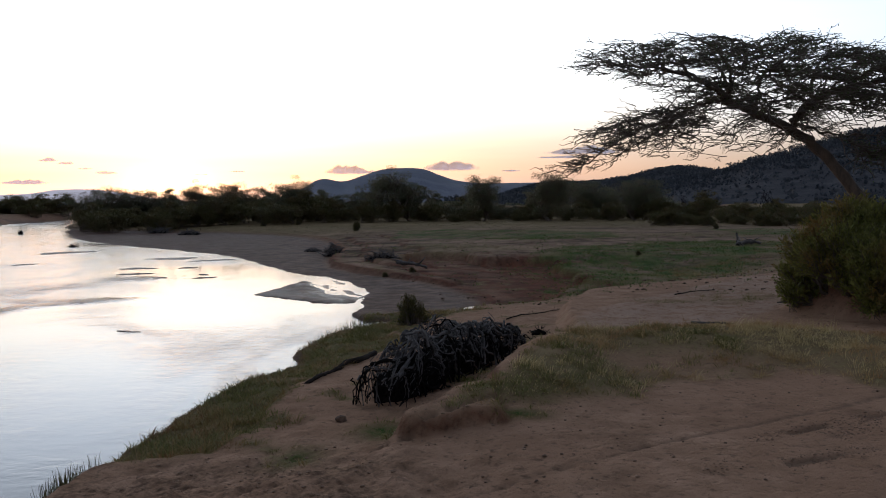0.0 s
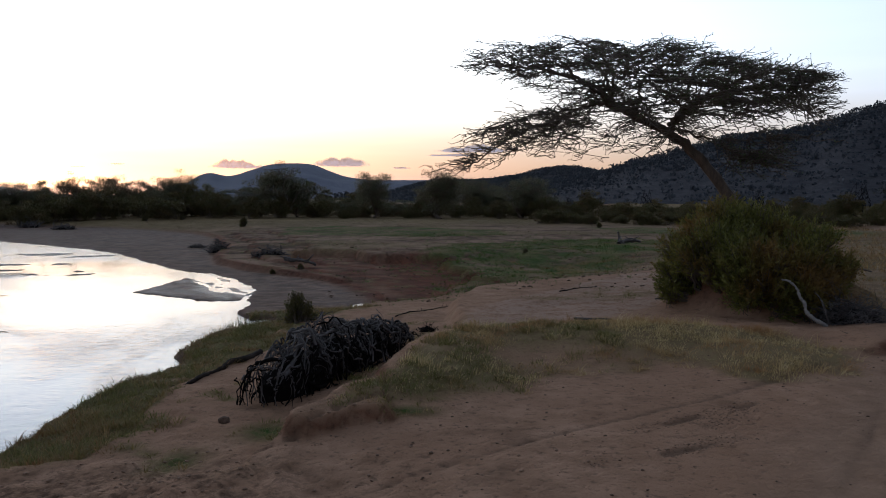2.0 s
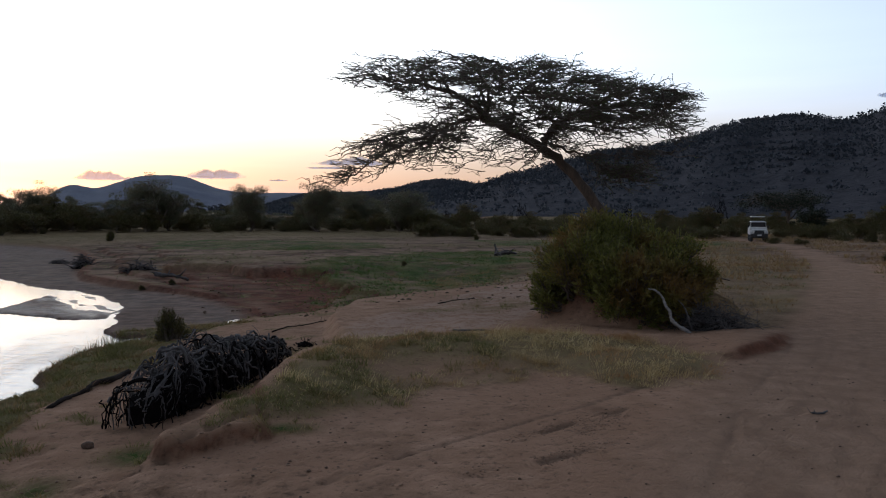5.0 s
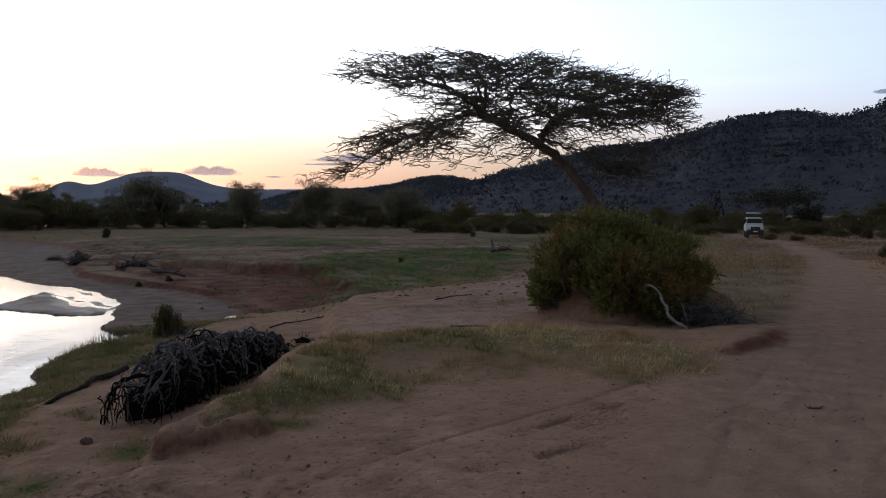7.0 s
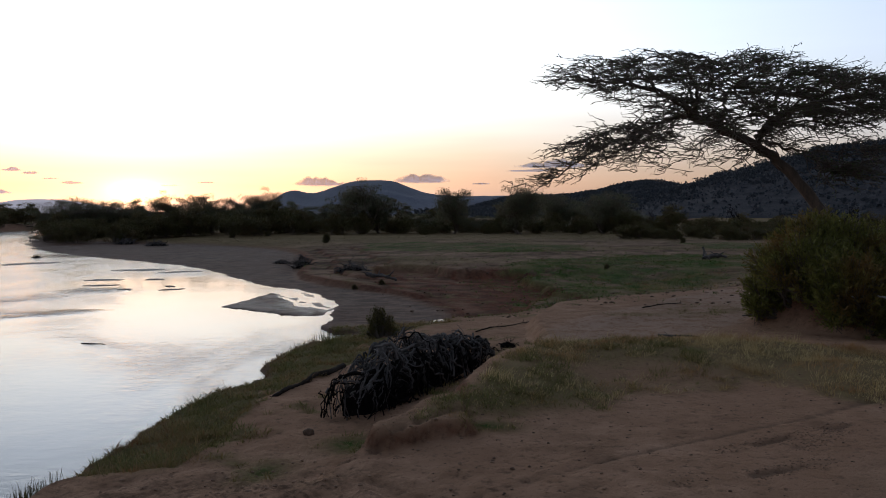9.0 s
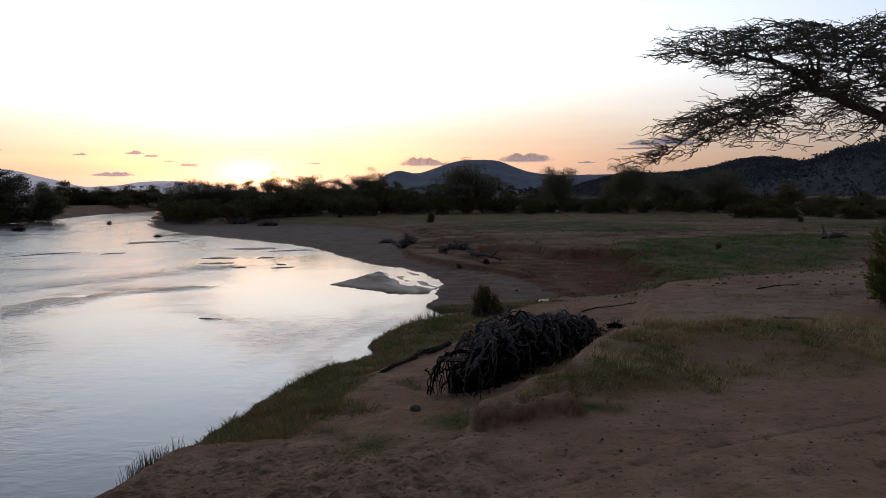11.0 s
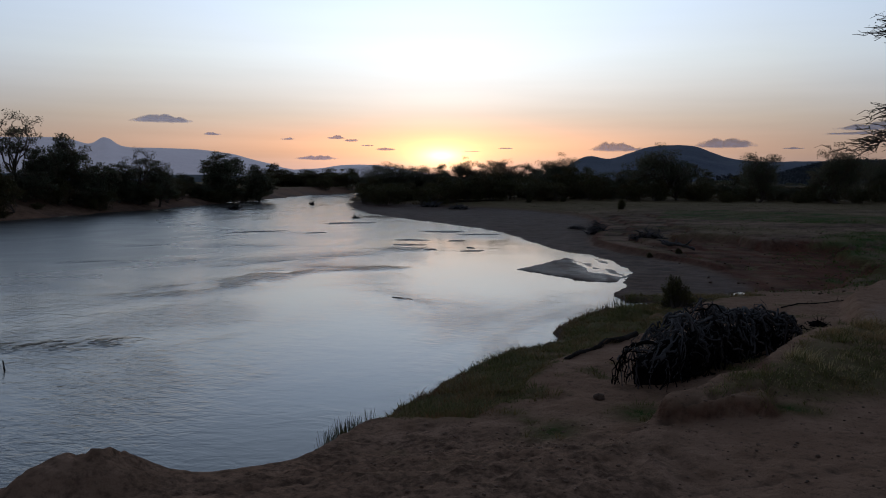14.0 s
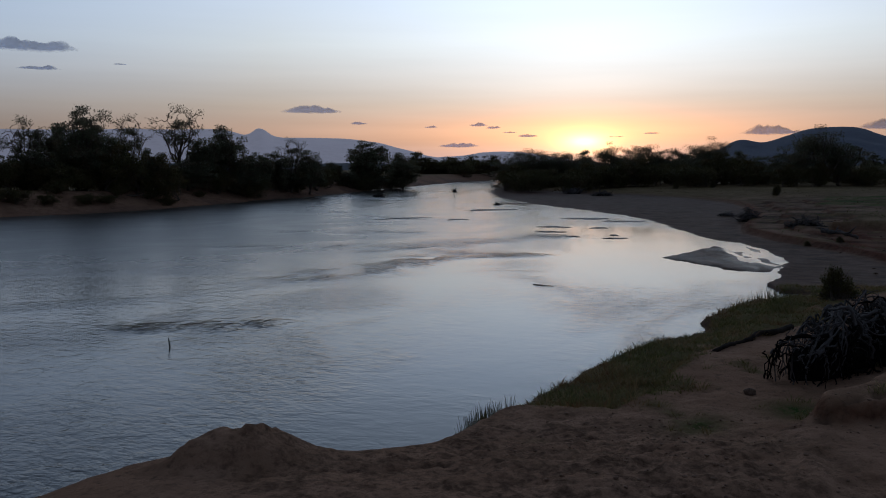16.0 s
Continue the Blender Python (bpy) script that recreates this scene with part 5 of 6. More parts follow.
    tagged(part_data("twig_mass", mesh_data("twig_mass", V, F, M_TWIG, True), ob), "fine zigzag thorny twigs", kind="stuff")
    c = np.concatenate([p[r.integers(0, len(p), 3)] for p in leaf])
    c = c + r.normal(size=c.shape) * 0.02
    V, F = leaves(c, np.full(len(c), 0.055), r, 0.5, 0.5)
    tagged(part_data("crown", mesh_data("crown", V, F, M_ACACIA), ob), "small feathery dark green leaves", kind="stuff")
    return tagged(ob, "umbrella thorn tree with leaning trunk and flat-topped crown", "tree")


thorn = umbrella_thorn()
thorn.matrix_basis = pose(*THORN_FOOT, 0, 0, THORN_TURN)


# ---- the big bush on its hump of soil ----
def salt_bush(seed, lobes, sprigs, leaf_size):
    """A dense mound of upright leafy sprigs. lobes: (x, y, z, radius across, height)."""
    r = np.random.default_rng(seed)
    wood, C, W = [], [], []
    per = np.array([q[3] ** 2 for q in lobes])
    for (lx, ly, lz, ra, hh), share in zip(lobes, per / per.sum()):
        heads = []
        for _ in range(int(17 * ra) + 3):
            v = r.normal(size=3)
            v[2] = abs(v[2]) * 1.1 - 0.3
            v /= np.linalg.norm(v)
            heads.append((v, np.array([lx, ly, lz]) + v * [ra, ra, hh] * r.uniform(0.78, 1.06), r.uniform(0.11, 0.20) * min(1, ra * 2)))
        for _ in range(int(sprigs * share)):
            v, mid, reach = heads[r.integers(len(heads))]
            off = np.clip(r.normal(size=3), -1.8, 1.8) * reach * [1, 1, 0.9]
            q = mid + off
            d = v * 0.55 + off * 1.2 / reach * 0.3 + np.array([0, 0, 0.8]) + r.normal(size=3) * 0.2
            d /= np.linalg.norm(d)
            L = r.uniform(0.10, 0.30) * min(1, 0.4 + ra)
            wood.append((np.array([q - d * 0.25, q + d * L * 0.4, q + d * L]), [0.007, 0.004, 0.002]))
            n = r.integers(12, 20)
            s = r.uniform(-0.5, 1.0, n)[:, None]
            C.append(q + d * L * s + r.normal(size=(n, 3)) * 0.026)
            W.append(np.repeat(d[None], n, 0) + r.normal(size=(n, 3)) * 0.4)
        for _ in range(10):
            e = np.array([lx, ly, lz]) + r.normal(size=3) * [ra * 0.5, ra * 0.5, hh * 0.3] + [0, 0, hh * 0.3]
            wood.append((bent((lx * 0.6, ly * 0.6, -0.2), e, r, 6, 0.1, 0.2), np.linspace(0.05, 0.015, 6)))
    V, F = tubes(wood, 4)
    C, W = np.concatenate(C), np.concatenate(W)
    LV, LF = leaves(C, np.full(len(C), leaf_size), r, 0.1, 0.30, W)
    ob = new("salt_bush")
    tagged(part_data("stem_mass", mesh_data("stem_mass", V, F, M_TWIG, True), ob), kind="stuff")
    tagged(part_data("foliage", mesh_data("foliage", LV, LF, M_BUSH), ob), kind="stuff")
    return ob


bush = salt_bush(3, [(-0.40, 0.1, 0.72, 0.68, 1.15), (0.40, 0.1, 0.60, 0.78, 1.02), (-1.05, 0.0, 0.42, 0.55, 0.76), (1.25, 0.0, 0.40, 0.65, 0.85), (-1.42, 0.1, 0.05, 0.32, 0.46), (-1.50, -0.1, -0.15, 0.24, 0.34), (0.2, -0.8, 0.22, 0.78, 0.80), (0.95, -0.7, 0.15, 0.70, 0.75), (-0.55, -0.5, 0.50, 0.64, 0.76),
                     (1.68, -0.1, 0.25, 0.40, 0.60), (-0.35, 0.7, 0.80, 0.80, 1.00), (0.5, 0.6, 0.60, 0.90, 0.95)], 7600, 0.10)
bush.matrix_basis = pose(8.8, 17.15, 0.40, 0, 0, -27.8)
tagged(bush, "big dense olive-green bush on a hump of red soil", "bush")


# ---- dead wood on the near bank ----
def root_tangle():
    """A washed-up mat of dead roots: a near-black core, painting the shade inside, under crooked roots draped along it,
    open at one end. Local x runs along it, z = 0 at its bed.
    """
    r = np.random.default_rng(21)
    ob = new("root_tangle")

    def over(u):
        return np.interp(u, [-2.75, -2.55, -2.2, -1.7, -1.1, -0.4, 0.1, 1.1, 1.9, 2.4, 2.7], [0.50, 0.66, 0.80, 0.90, 0.95, 0.98, 0.92, 0.80, 0.68, 0.54, 0.34]) + 0.09 * noise.noise(Vector((u * 2.1, 3, 0))) + 0.05 * noise.noise(Vector((u * 5.3, 9, 0)))

    def wide(u):
        return np.interp(u, [-2.75, -2.5, -1.5, 0.0, 1.5, 2.3, 2.7], [0.34, 0.42, 0.50, 0.50, 0.42, 0.34, 0.2])

    def skin(u, a, k):
        """Point on the mat at u along it and the angle a from its far side over the top, k its share of the full size."""
        c, s = math.cos(a), math.sin(a)
        return np.array([u, wide(u) * k * np.sign(c) * abs(c) ** 0.75, -0.06 + over(u) * k * np.sign(s) * abs(s) ** 0.75 if s > 0 else -0.06 + 0.1 * s])

    V, F, rows, cols = [], [], 30, 22
    for i in range(rows):
        u = -2.38 + 4.7 * i / (rows - 1)
        k = (0.70 if u < 1.2 else 0.70 - 0.36 * (u - 1.2)) * (0.72 if i in (0, rows - 1) else 1)
        for j in range(cols):
            a = -0.5 + (math.pi + 1.0) * j / (cols - 1)
            V.append(skin(u, a, k * (1 + 0.26 * noise.noise(Vector((u * 2.2, a * 1.8, 1))) + 0.10 * noise.noise(Vector((u * 6, a * 5, 4))))))
    F = [(i * cols + j, i * cols + j + 1, (i + 1) * cols + j + 1, (i + 1) * cols + j) for i in range(rows - 1) for j in range(cols - 1)]
    F += [tuple(range(cols)), tuple(reversed(range((rows - 1) * cols, rows * cols)))]
    part_data("core", mesh_data("core", np.array(V), F, M_DARKROOT), ob, "near-black core, coloured for the shade inside the tangle")

    def draped(length, n, sweep, rough):
        """A run over the skin: mostly straight, with kinks."""
        u, a = r.uniform(-2.6, 2.45), r.uniform(-0.1, math.pi + 0.1)
        th = r.normal() * sweep + (0 if r.uniform() < 0.5 else math.pi)
        k, p = r.uniform(0.90, 1.03), []
        for _ in range(n):
            lump = 1 + 0.18 * noise.noise(Vector((u * 2.2, a * 1.8, 1)))
            p.append(skin(min(max(u, -2.66), 2.68), a, k * lump) + r.normal(size=3) * 0.012)
            u += math.cos(th) * length / n
            a += math.sin(th) * length / n * 1.35
            th += r.normal() * rough
            k = min(max(k + r.normal() * 0.03, 0.84), 1.09)
            if not -0.45 < a < math.pi + 0.45:
                th = -th
        return np.array(p)

    for k in range(190):
        n = 22
        p = draped(r.uniform(0.8, 2.3), n, 1.6, 0.20)
        rad = r.choice([0.009, 0.013, 0.017, 0.022, 0.029], p=[0.28, 0.3, 0.24, 0.13, 0.05])
        V, F = tubes([(p, rad * np.linspace(1.1, 0.55, n) * r.uniform(0.8, 1.2, n))], 6)
        # Lower roots take the near-black wood, as shade put into their colour.
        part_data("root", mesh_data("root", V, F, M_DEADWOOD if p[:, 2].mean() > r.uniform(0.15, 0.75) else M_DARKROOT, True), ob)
    thin = []
    for k in range(330):
        p = draped(r.uniform(0.15, 0.6), 7, 1.5, 0.35)
        thin.append((p, np.linspace(1.0, 0.5, 7) * r.uniform(0.004, 0.010)))
    for k in range(36):                       # broken ends and hooks that stick out
        u = r.uniform(-2.4, 2.6) if k % 2 else r.uniform(0.2, 2.7)
        a = skin(u, r.uniform(0.3, 2.8), 0.97)
        w = (a - [u, 0, 0.1]) * [1, 1, 1.2] + r.normal(size=3) * [0.5, 0.3, 0.3]
        w /= np.linalg.norm(w)
        L = r.uniform(0.05, 0.17)
        hook = r.normal(size=3) * 0.4 * L
        thin.append((np.array([a - w * 0.1, a + w * L * 0.5, a + w * L * 0.85 + hook * 0.5, a + w * L * 0.8 + hook * 1.2]), np.array([1.0, 0.9, 0.7, 0.5]) * r.uniform(0.007, 0.016)))
    for k in range(60):                       # open hoops at the thin end
        a = np.array([r.uniform(1.5, 2.7), r.normal() * 0.22, r.uniform(0.05, 0.48)])
        b = a + r.normal(size=3) * [0.25, 0.2, 0.2]
        b[2] = max(b[2], 0)
        thin.append((bent(a, b, r, 8, 0.5, 0.3), np.linspace(1, 0.7, 8) * r.uniform(0.008, 0.018)))
    for k in range(40):                       # roots that hang down its open end and flank
        if k % 2:
            a = np.array([-2.6 + r.normal() * 0.04, r.uniform(-0.4, 0.4), 0])
        else:
            u = r.uniform(-2.7, -0.6)
            a = np.array([u, -wide(u) * r.uniform(0.9, 1.02), 0])
        a[2] = over(a[0]) * r.uniform(0.45, 0.95)
        b = a * [1, 1, 0] + r.normal(size=3) * [0.05, 0.05, 0] + [0.06 if k % 2 else 0, 0 if k % 2 else 0.02, max(-0.1, a[2] - r.uniform(0.25, 0.8))]
        thin.append((bent(a, b, r, 8, 0.12, 0.35), np.linspace(1.0, 0.6, 8) * r.uniform(0.006, 0.015)))
    # Upper rootlets stay grey; lower ones are coloured near black for shade.
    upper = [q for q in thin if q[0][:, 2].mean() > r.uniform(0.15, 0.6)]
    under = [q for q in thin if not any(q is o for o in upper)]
    for runs, mat, words in ((upper, M_DEADWOOD, "thin grey tangled rootlets"), (under, M_DARKROOT, "thin lower rootlets coloured near black for shade")):
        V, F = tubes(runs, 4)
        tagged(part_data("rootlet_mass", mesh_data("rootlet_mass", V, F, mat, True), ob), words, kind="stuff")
    return tagged(ob, "washed-up tangle of dead grey tree roots in the gully", "driftwood")


tangle = root_tangle()
tangle.matrix_basis = pose(0.22, 13.72, -0.48, 0, 0, 63)
tangle.scale = (0.97, 0.92, 1.0)


def log(name, label, pts, r0, r1, mat, seed, stubs=3, category="driftwood"):
    """A crooked dead branch through a few points, with broken stubs."""
    r = np.random.default_rng(seed)
    p = np.array(smooth_line(pts, 6))
    p = p + r.normal(size=p.shape) * r0 * 0.2
    ob = new(name)
    V, F = tubes([(p, np.linspace(r0, r1, len(p)) * r.uniform(0.75, 1.25, len(p)))], 8)
    part_data("stem", mesh_data("stem", V, F, mat, True), ob)
    for k in range(stubs):
        a = p[r.integers(1, len(p))]
        w = r.normal(size=3)
        w[2] = abs(w[2])
        q = bent(a, a + w / np.linalg.norm(w) * r.uniform(2.5, 7) * r0, r, 5, 0.2, 0.3)
        V, F = tubes([(q, np.linspace(r0 * 0.45, r0 * 0.12, 5))], 5)
        part_data("stub", mesh_data("stub", V, F, mat, True), ob)
    return tagged(ob, label, category)


def on_ground(pts, lift):
    return [(x, y, height_at(x, y) + h * 1.0 + lift) for x, y, h in pts]


M_LOG = plain_mat("damp_dark_log", (0.014, 0.010, 0.008), (0.050, 0.036, 0.029), 6, 0.95, relief=0.8)
M_LOG.node_tree.nodes["Principled BSDF"].inputs["Specular IOR Level"].default_value = 0.1
log("fallen_log", "dark fallen log lying on the grassy bank", on_ground([(-2.85, 13.10, 0.0), (-2.62, 13.22, 0.02), (-2.4, 13.22, 0.0), (-2.2, 13.42, 0.02), (-2.08, 13.8, 0.03), (-2.0, 14.1, 0.01), (-1.82, 14.4, 0.03), (-1.72, 14.8, 0.05), (-1.5, 15.1, 0.04), (-1.3, 15.7, 0.05)], -0.01), 0.020, 0.055, M_LOG, 31, 10)
log("bleached_branch", "pale bleached crooked branch leaning out of the bush", [(8.60, 15.25, 0.88), (8.72, 15.16, 0.84), (8.83, 15.08, 0.70), (8.87, 15.05, 0.56), (8.94, 15.0, 0.44), (8.96, 14.98, 0.30), (9.05, 14.93, 0.18), (9.2, 14.85, 0.08), (9.28, 14.82, 0.02)], 0.018, 0.045, M_BLEACHED, 32, 4)
log("bleached_stub", "short pale dead branch beside the bush", [(9.10, 14.95, 0.66), (9.16, 14.90, 0.58), (9.21, 14.86, 0.48), (9.24, 14.82, 0.36), (9.32, 14.8, 0.1)], 0.010, 0.020, M_DEADWOOD, 33, 1)
log("stick", "thin dark stick on the sand", on_ground([(4.75, 16.1, 0), (5.1, 15.95, 0.02), (5.5, 15.9, 0)], 0.02), 0.025, 0.012, M_DEADWOOD, 34, 1)
log("stick", "short dark stick on the wheel track", on_ground([(6.95, 8.42, 0), (7.06, 8.39, 0), (7.16, 8.43, 0)], 0.012), 0.016, 0.008, M_DEADWOOD, 35, 2)
log("driftwood_log", "grey driftwood log with stubs on the sandy terrace", on_ground([(-2.3, 41.6, 0.18), (-1.9, 41.5, 0.3), (-1.3, 41.6, 0.22), (-0.8, 41.9, 0.05)], 0.05), 0.10, 0.06, M_DEADWOOD, 36, 4)
log("driftwood_log", "dark broken log lying on the grassy plain", on_ground([(17.0, 48.7, 0), (17.6, 48.8, 0.12), (18.3, 48.6, 0.1)], 0.08), 0.14, 0.08, M_DEADWOOD, 37, 5)
log("broken_stump", "dark upright broken stump on the grassy plain", on_ground([(17.2, 49.3, 0), (17.22, 49.3, 0.4), (17.15, 49.3, 0.75)], -0.05), 0.09, 0.05, M_DEADWOOD, 38, 2)


def brush_heap(name, label, x, y, half, count, rad, mat, seed, turn=0.0):
    """A heap of thin dead twigs."""
    r = np.random.default_rng(seed)
    runs = []
    for k in range(count):
        v = r.normal(size=3)
        v[2] = abs(v[2])
        v /= np.linalg.norm(v)
        a = v * half * r.uniform(0.2, 1)
        w = r.normal(size=3) * [1, 1, 0.5]
        w /= np.linalg.norm(w)
        runs.append((bent(a, a + w * r.uniform(0.25, 0.8) * half[0], r, 5, 0.25, 0.5), np.linspace(rad, rad * 0.4, 5)))
    V, F = tubes(runs, 4)
    ob = tagged(new(name), label, "brushwood")
    tagged(part_data("branch_mass", mesh_data("branch_mass", V, F, mat, True), ob), kind="stuff")
    bm = bmesh.new()
    bmesh.ops.create_icosphere(bm, subdivisions=3, radius=1.0)
    for v in bm.verts:
        q = Vector(v.co)
        k = 0.62 + 0.3 * noise.noise(q * 2.1 + Vector((seed, 0, 0)))
        v.co = Vector((q.x * half[0] * k, q.y * half[1] * k, q.z * half[2] * k))
    part("litter", bm, M_DARKROOT, ob, "dark matted litter under the twigs", True)
    ob.matrix_basis = pose(x, y, height_at(x, y), 0, 0, turn)
    return ob


brush_heap("root_stub", "small dark knot of dead roots on the slope", 1.95, 17.1, np.array([0.26, 0.16, 0.16]), 60, 0.010, M_DARKROOT, 52)
log("stick", "long dark twig lying at the foot of the slope", on_ground([(1.45, 19.3, 0), (1.8, 19.6, 0.03), (2.2, 19.9, 0.02), (2.8, 20.2, 0)], 0.02), 0.018, 0.009, M_DARKROOT, 53, 6)
log("stick", "thin dark twig on the pale slope", on_ground([(5.9, 21.4, 0), (6.5, 21.9, 0.03), (7.2, 22.3, 0)], 0.02), 0.017, 0.009, M_DARKROOT, 54, 4)
brush_heap("brushwood_heap", "grey heap of dead twigs beside the bush", 9.95, 15.05, np.array([0.88, 0.40, 0.42]), 620, 0.008, M_DEADWOOD, 41, -34)
brush_heap("stranded_root_clump", "dark clump of stranded roots on the sand terrace", -6.8, 52.6, np.array([0.75, 0.5, 0.75]), 160, 0.03, M_DEADWOOD, 42)
brush_heap("stranded_brushwood", "low heap of stranded brushwood on the terrace", -3.3, 45.2, np.array([1.0, 0.6, 0.36]), 140, 0.025, M_DEADWOOD, 43)
brush_heap("stranded_brushwood", "small heap of twigs at the scarp", -9.0, 58.0, np.array([0.6, 0.4, 0.25]), 80, 0.025, M_DEADWOOD, 44)
brush_heap("stranded_brushwood", "small dark brushwood heap near the far shore", -27.5, 92.0, np.array([1.3, 0.8, 0.5]), 90, 0.05, M_DEADWOOD, 45)
brush_heap("stranded_brushwood", "small dark brushwood heap near the far shore", -33.0, 98.0, np.array([1.5, 0.8, 0.5]), 90, 0.05, M_DEADWOOD, 46)
brush_heap("river_snag", "dark snag of driftwood lodged in the shallow river", -50.5, 81.6, np.array([0.9, 0.45, 0.38]), 60, 0.05, M_DARKROOT, 47).location.z = WATER - 0.02
brush_heap("river_snag", "small dark snag sticking out of the river", -50.9, 101.8, np.array([0.4, 0.3, 0.5]), 40, 0.05, M_DARKROOT, 48).location.z = WATER - 0.02
brush_heap("river_snag", "dark driftwood snag by the sand spit", -30.1, 68.6, np.array([0.45, 0.25, 0.26]), 36, 0.03, M_DARKROOT, 49).location.z = WATER - 0.02
log("river_stick", "thin stick standing out of the river", [(-11.9, 11.6, -1.2), (-11.88, 11.6, -1.0), (-11.95, 11.62, -0.84)], 0.02, 0.01, M_DARKROOT, 50, 0)
log("floating_branch", "thin dark branch floating in the shallows", [(-8.8, 22.6, -0.995), (-8.45, 22.5, -0.985), (-8.1, 22.4, -0.993)], 0.013, 0.008, M_DARKROOT, 51, 2)

# small leafy things
small = salt_bush(9, [(0, 0, 0.1, 0.17, 0.40), (-0.14, 0.05, 0.08, 0.14, 0.32), (0.15, 0, 0.08, 0.14, 0.26)], 300, 0.06)
small.name = "sapling"
for twig_part in small.children:
    if twig_part.name.startswith("foliage"):
        twig_part.data.materials[0] = M_SCRUB
tagged(small, "small green sapling behind the root tangle", "bush")
small.matrix_basis = pose(-0.72, 19.6, height_at(-0.72, 19.6) - 0.02)
G_SMALL = "small shrubs on the plain"
for x, y, k in ((-8.7, 85.4, 1.5), (10.1, 43.4, 0.45), (-1.4, 38.6, 0.45), (-2.6, 38.0, 0.4), (-22.0, 104.0, 1.4), (-18.0, 106.0, 1.2), (24.0, 74.0, 0.8), (30.0, 79.0, 1.0), (57.0, 62.0, 1.6), (37.6, 39.2, 1.5)):
    o = copy_thing(small, pose(x, y, height_at(x, y) - 0.03, 0, 0, 70 * k))
    o.scale = (k, k, k * 0.9)
    o.name = "shrub"
    tagged(o, "small green shrub on the dry plain", "bush", G_SMALL)

# bare and flat-topped trees before the ridge
bare = tree_thing("dead_tree", "bare dead tree standing on the plain", "tree", 61, M_SCRUB, "dead trees on the plain", 5.0, 2.6, 0.35, 26, 1, 0.1, bare=1.1, stems=4)
for k, (az, s, size) in enumerate([(-33.8, 118, 1.05), (-21.0, 122, 0.85), (-15.9, 124, 0.7), (-27.9, 118, 0.85), (-30.2, 122, 0.6)]):
    x, y = polar(az, s)
    put(bare, x, y, 40 * k, size) if k == 0 else put_copy(bare, x, y, 77 * k, size)
for wood_part in bare.children:
    wood_part.data.materials[0] = M_DARKROOT
M_THORNTREE = leaf_mat("thorn_tree_leaves", (0.013, 0.018, 0.010), (0.032, 0.038, 0.018), through=0.1)
flat_tree = tree_thing("flat_thorn_tree", "dark flat-topped thorn tree behind the vehicle", "tree", 62, M_THORNTREE, "", 5.2, 11.0, 0.55, 110, 80, 0.2, flat=0.3)
put(flat_tree, *polar(-37.6, 108), 20, 1.0)
side = tree_thing("leafy_tree", "round dark green tree beside the flat thorn tree", "tree", 63, M_THORNTREE, "", 3.6, 3.6, 0.08, 80, 70, 0.2)
put(side, *polar(-39.2, 100), 0, 1.0)


# ---- grass ----
def blades(x, y, low, high, width, r, lean=1.3, base=0.0, tall=1.0, way=None):
    """Single bent blades standing at the plan points."""
    n = len(x)
    z = terrain(x, y)[0] + base
    h = r.uniform(low, high, n) * tall
    th = r.uniform(0, 2 * np.pi, n) if way is None else way + r.normal(size=n) * 0.7
    d = np.stack([np.cos(th), np.sin(th), 0 * th], 1)
    s = np.stack([-np.sin(th + 0.6), np.cos(th + 0.6), 0 * th], 1) * (width * r.uniform(0.7, 1.3, n))[:, None]
    k = (lean * r.uniform(0.2, 1.3, n) * h)[:, None]
    root = np.stack([x, y, z - 0.015], 1)
    up = np.array([0, 0, 1.0])
    a, b = root - s, root + s
    c = root + up * (h * 0.6)[:, None] + d * k * 0.35
    t = root + up * (h * 0.97)[:, None] + d * k
    V = np.stack([a, b, c + s * 0.7, t, c - s * 0.7], 1).reshape(-1, 3)
    i = np.arange(n) * 5
    F = np.concatenate([np.stack([i, i + 1, i + 2, i + 4], 1)])
    T = np.stack([i + 4, i + 2, i + 3, i + 3], 1)
    return V, F, T


def grass_patch(name, label, mat, x0, x1, y0, y1, tufts, per, spread, low, high, width, keep, seed):
    """Grass in tufts wherever keep(zones, x, y) allows."""
    r = np.random.default_rng(seed)
    x, y = r.uniform(x0, x1, tufts), r.uniform(y0, y1, tufts)
    zone = terrain(x, y)
    ok = r.uniform(size=tufts) < keep(zone, x, y)
    x, y = x[ok], y[ok]
    tall = np.repeat(r.uniform(0.35, 1.4, len(x)) * (0.55 + 1.1 * np.clip(fbm(x / 0.6, y / 0.6, seed + 7) + 0.45, 0, 1)), per)
    ox, oy = r.normal(size=len(x) * per) * spread, r.normal(size=len(x) * per) * spread
    tall = tall * np.exp(-(ox**2 + oy**2) / (2.2 * spread) ** 2)
    x, y = np.repeat(x, per) + ox, np.repeat(y, per) + oy
    V, F, T = blades(x, y, low, high, width, r, tall=tall, way=np.arctan2(oy, ox))
    faces = F.tolist() + T[:, :3].tolist()
    tagged(new(name, mesh_data(name, V, faces, mat)), label, "grass", kind="stuff")


def near_mound(zone, x, y):
    return np.where(river_distance(x, y) > 2.2, zone[2], 0) * (0.08 + 0.92 * sstep(-0.2, 0.3, fbm(x / 0.5, y / 0.5, 5)))


def on_crest(zone, x, y):
    return zone[2] * np.maximum(sstep(13.0, 13.8, y), 0.7 * sstep(5.2, 6.0, x)) * (vnoise(x / 0.5, y / 0.5, 6) > -0.1)


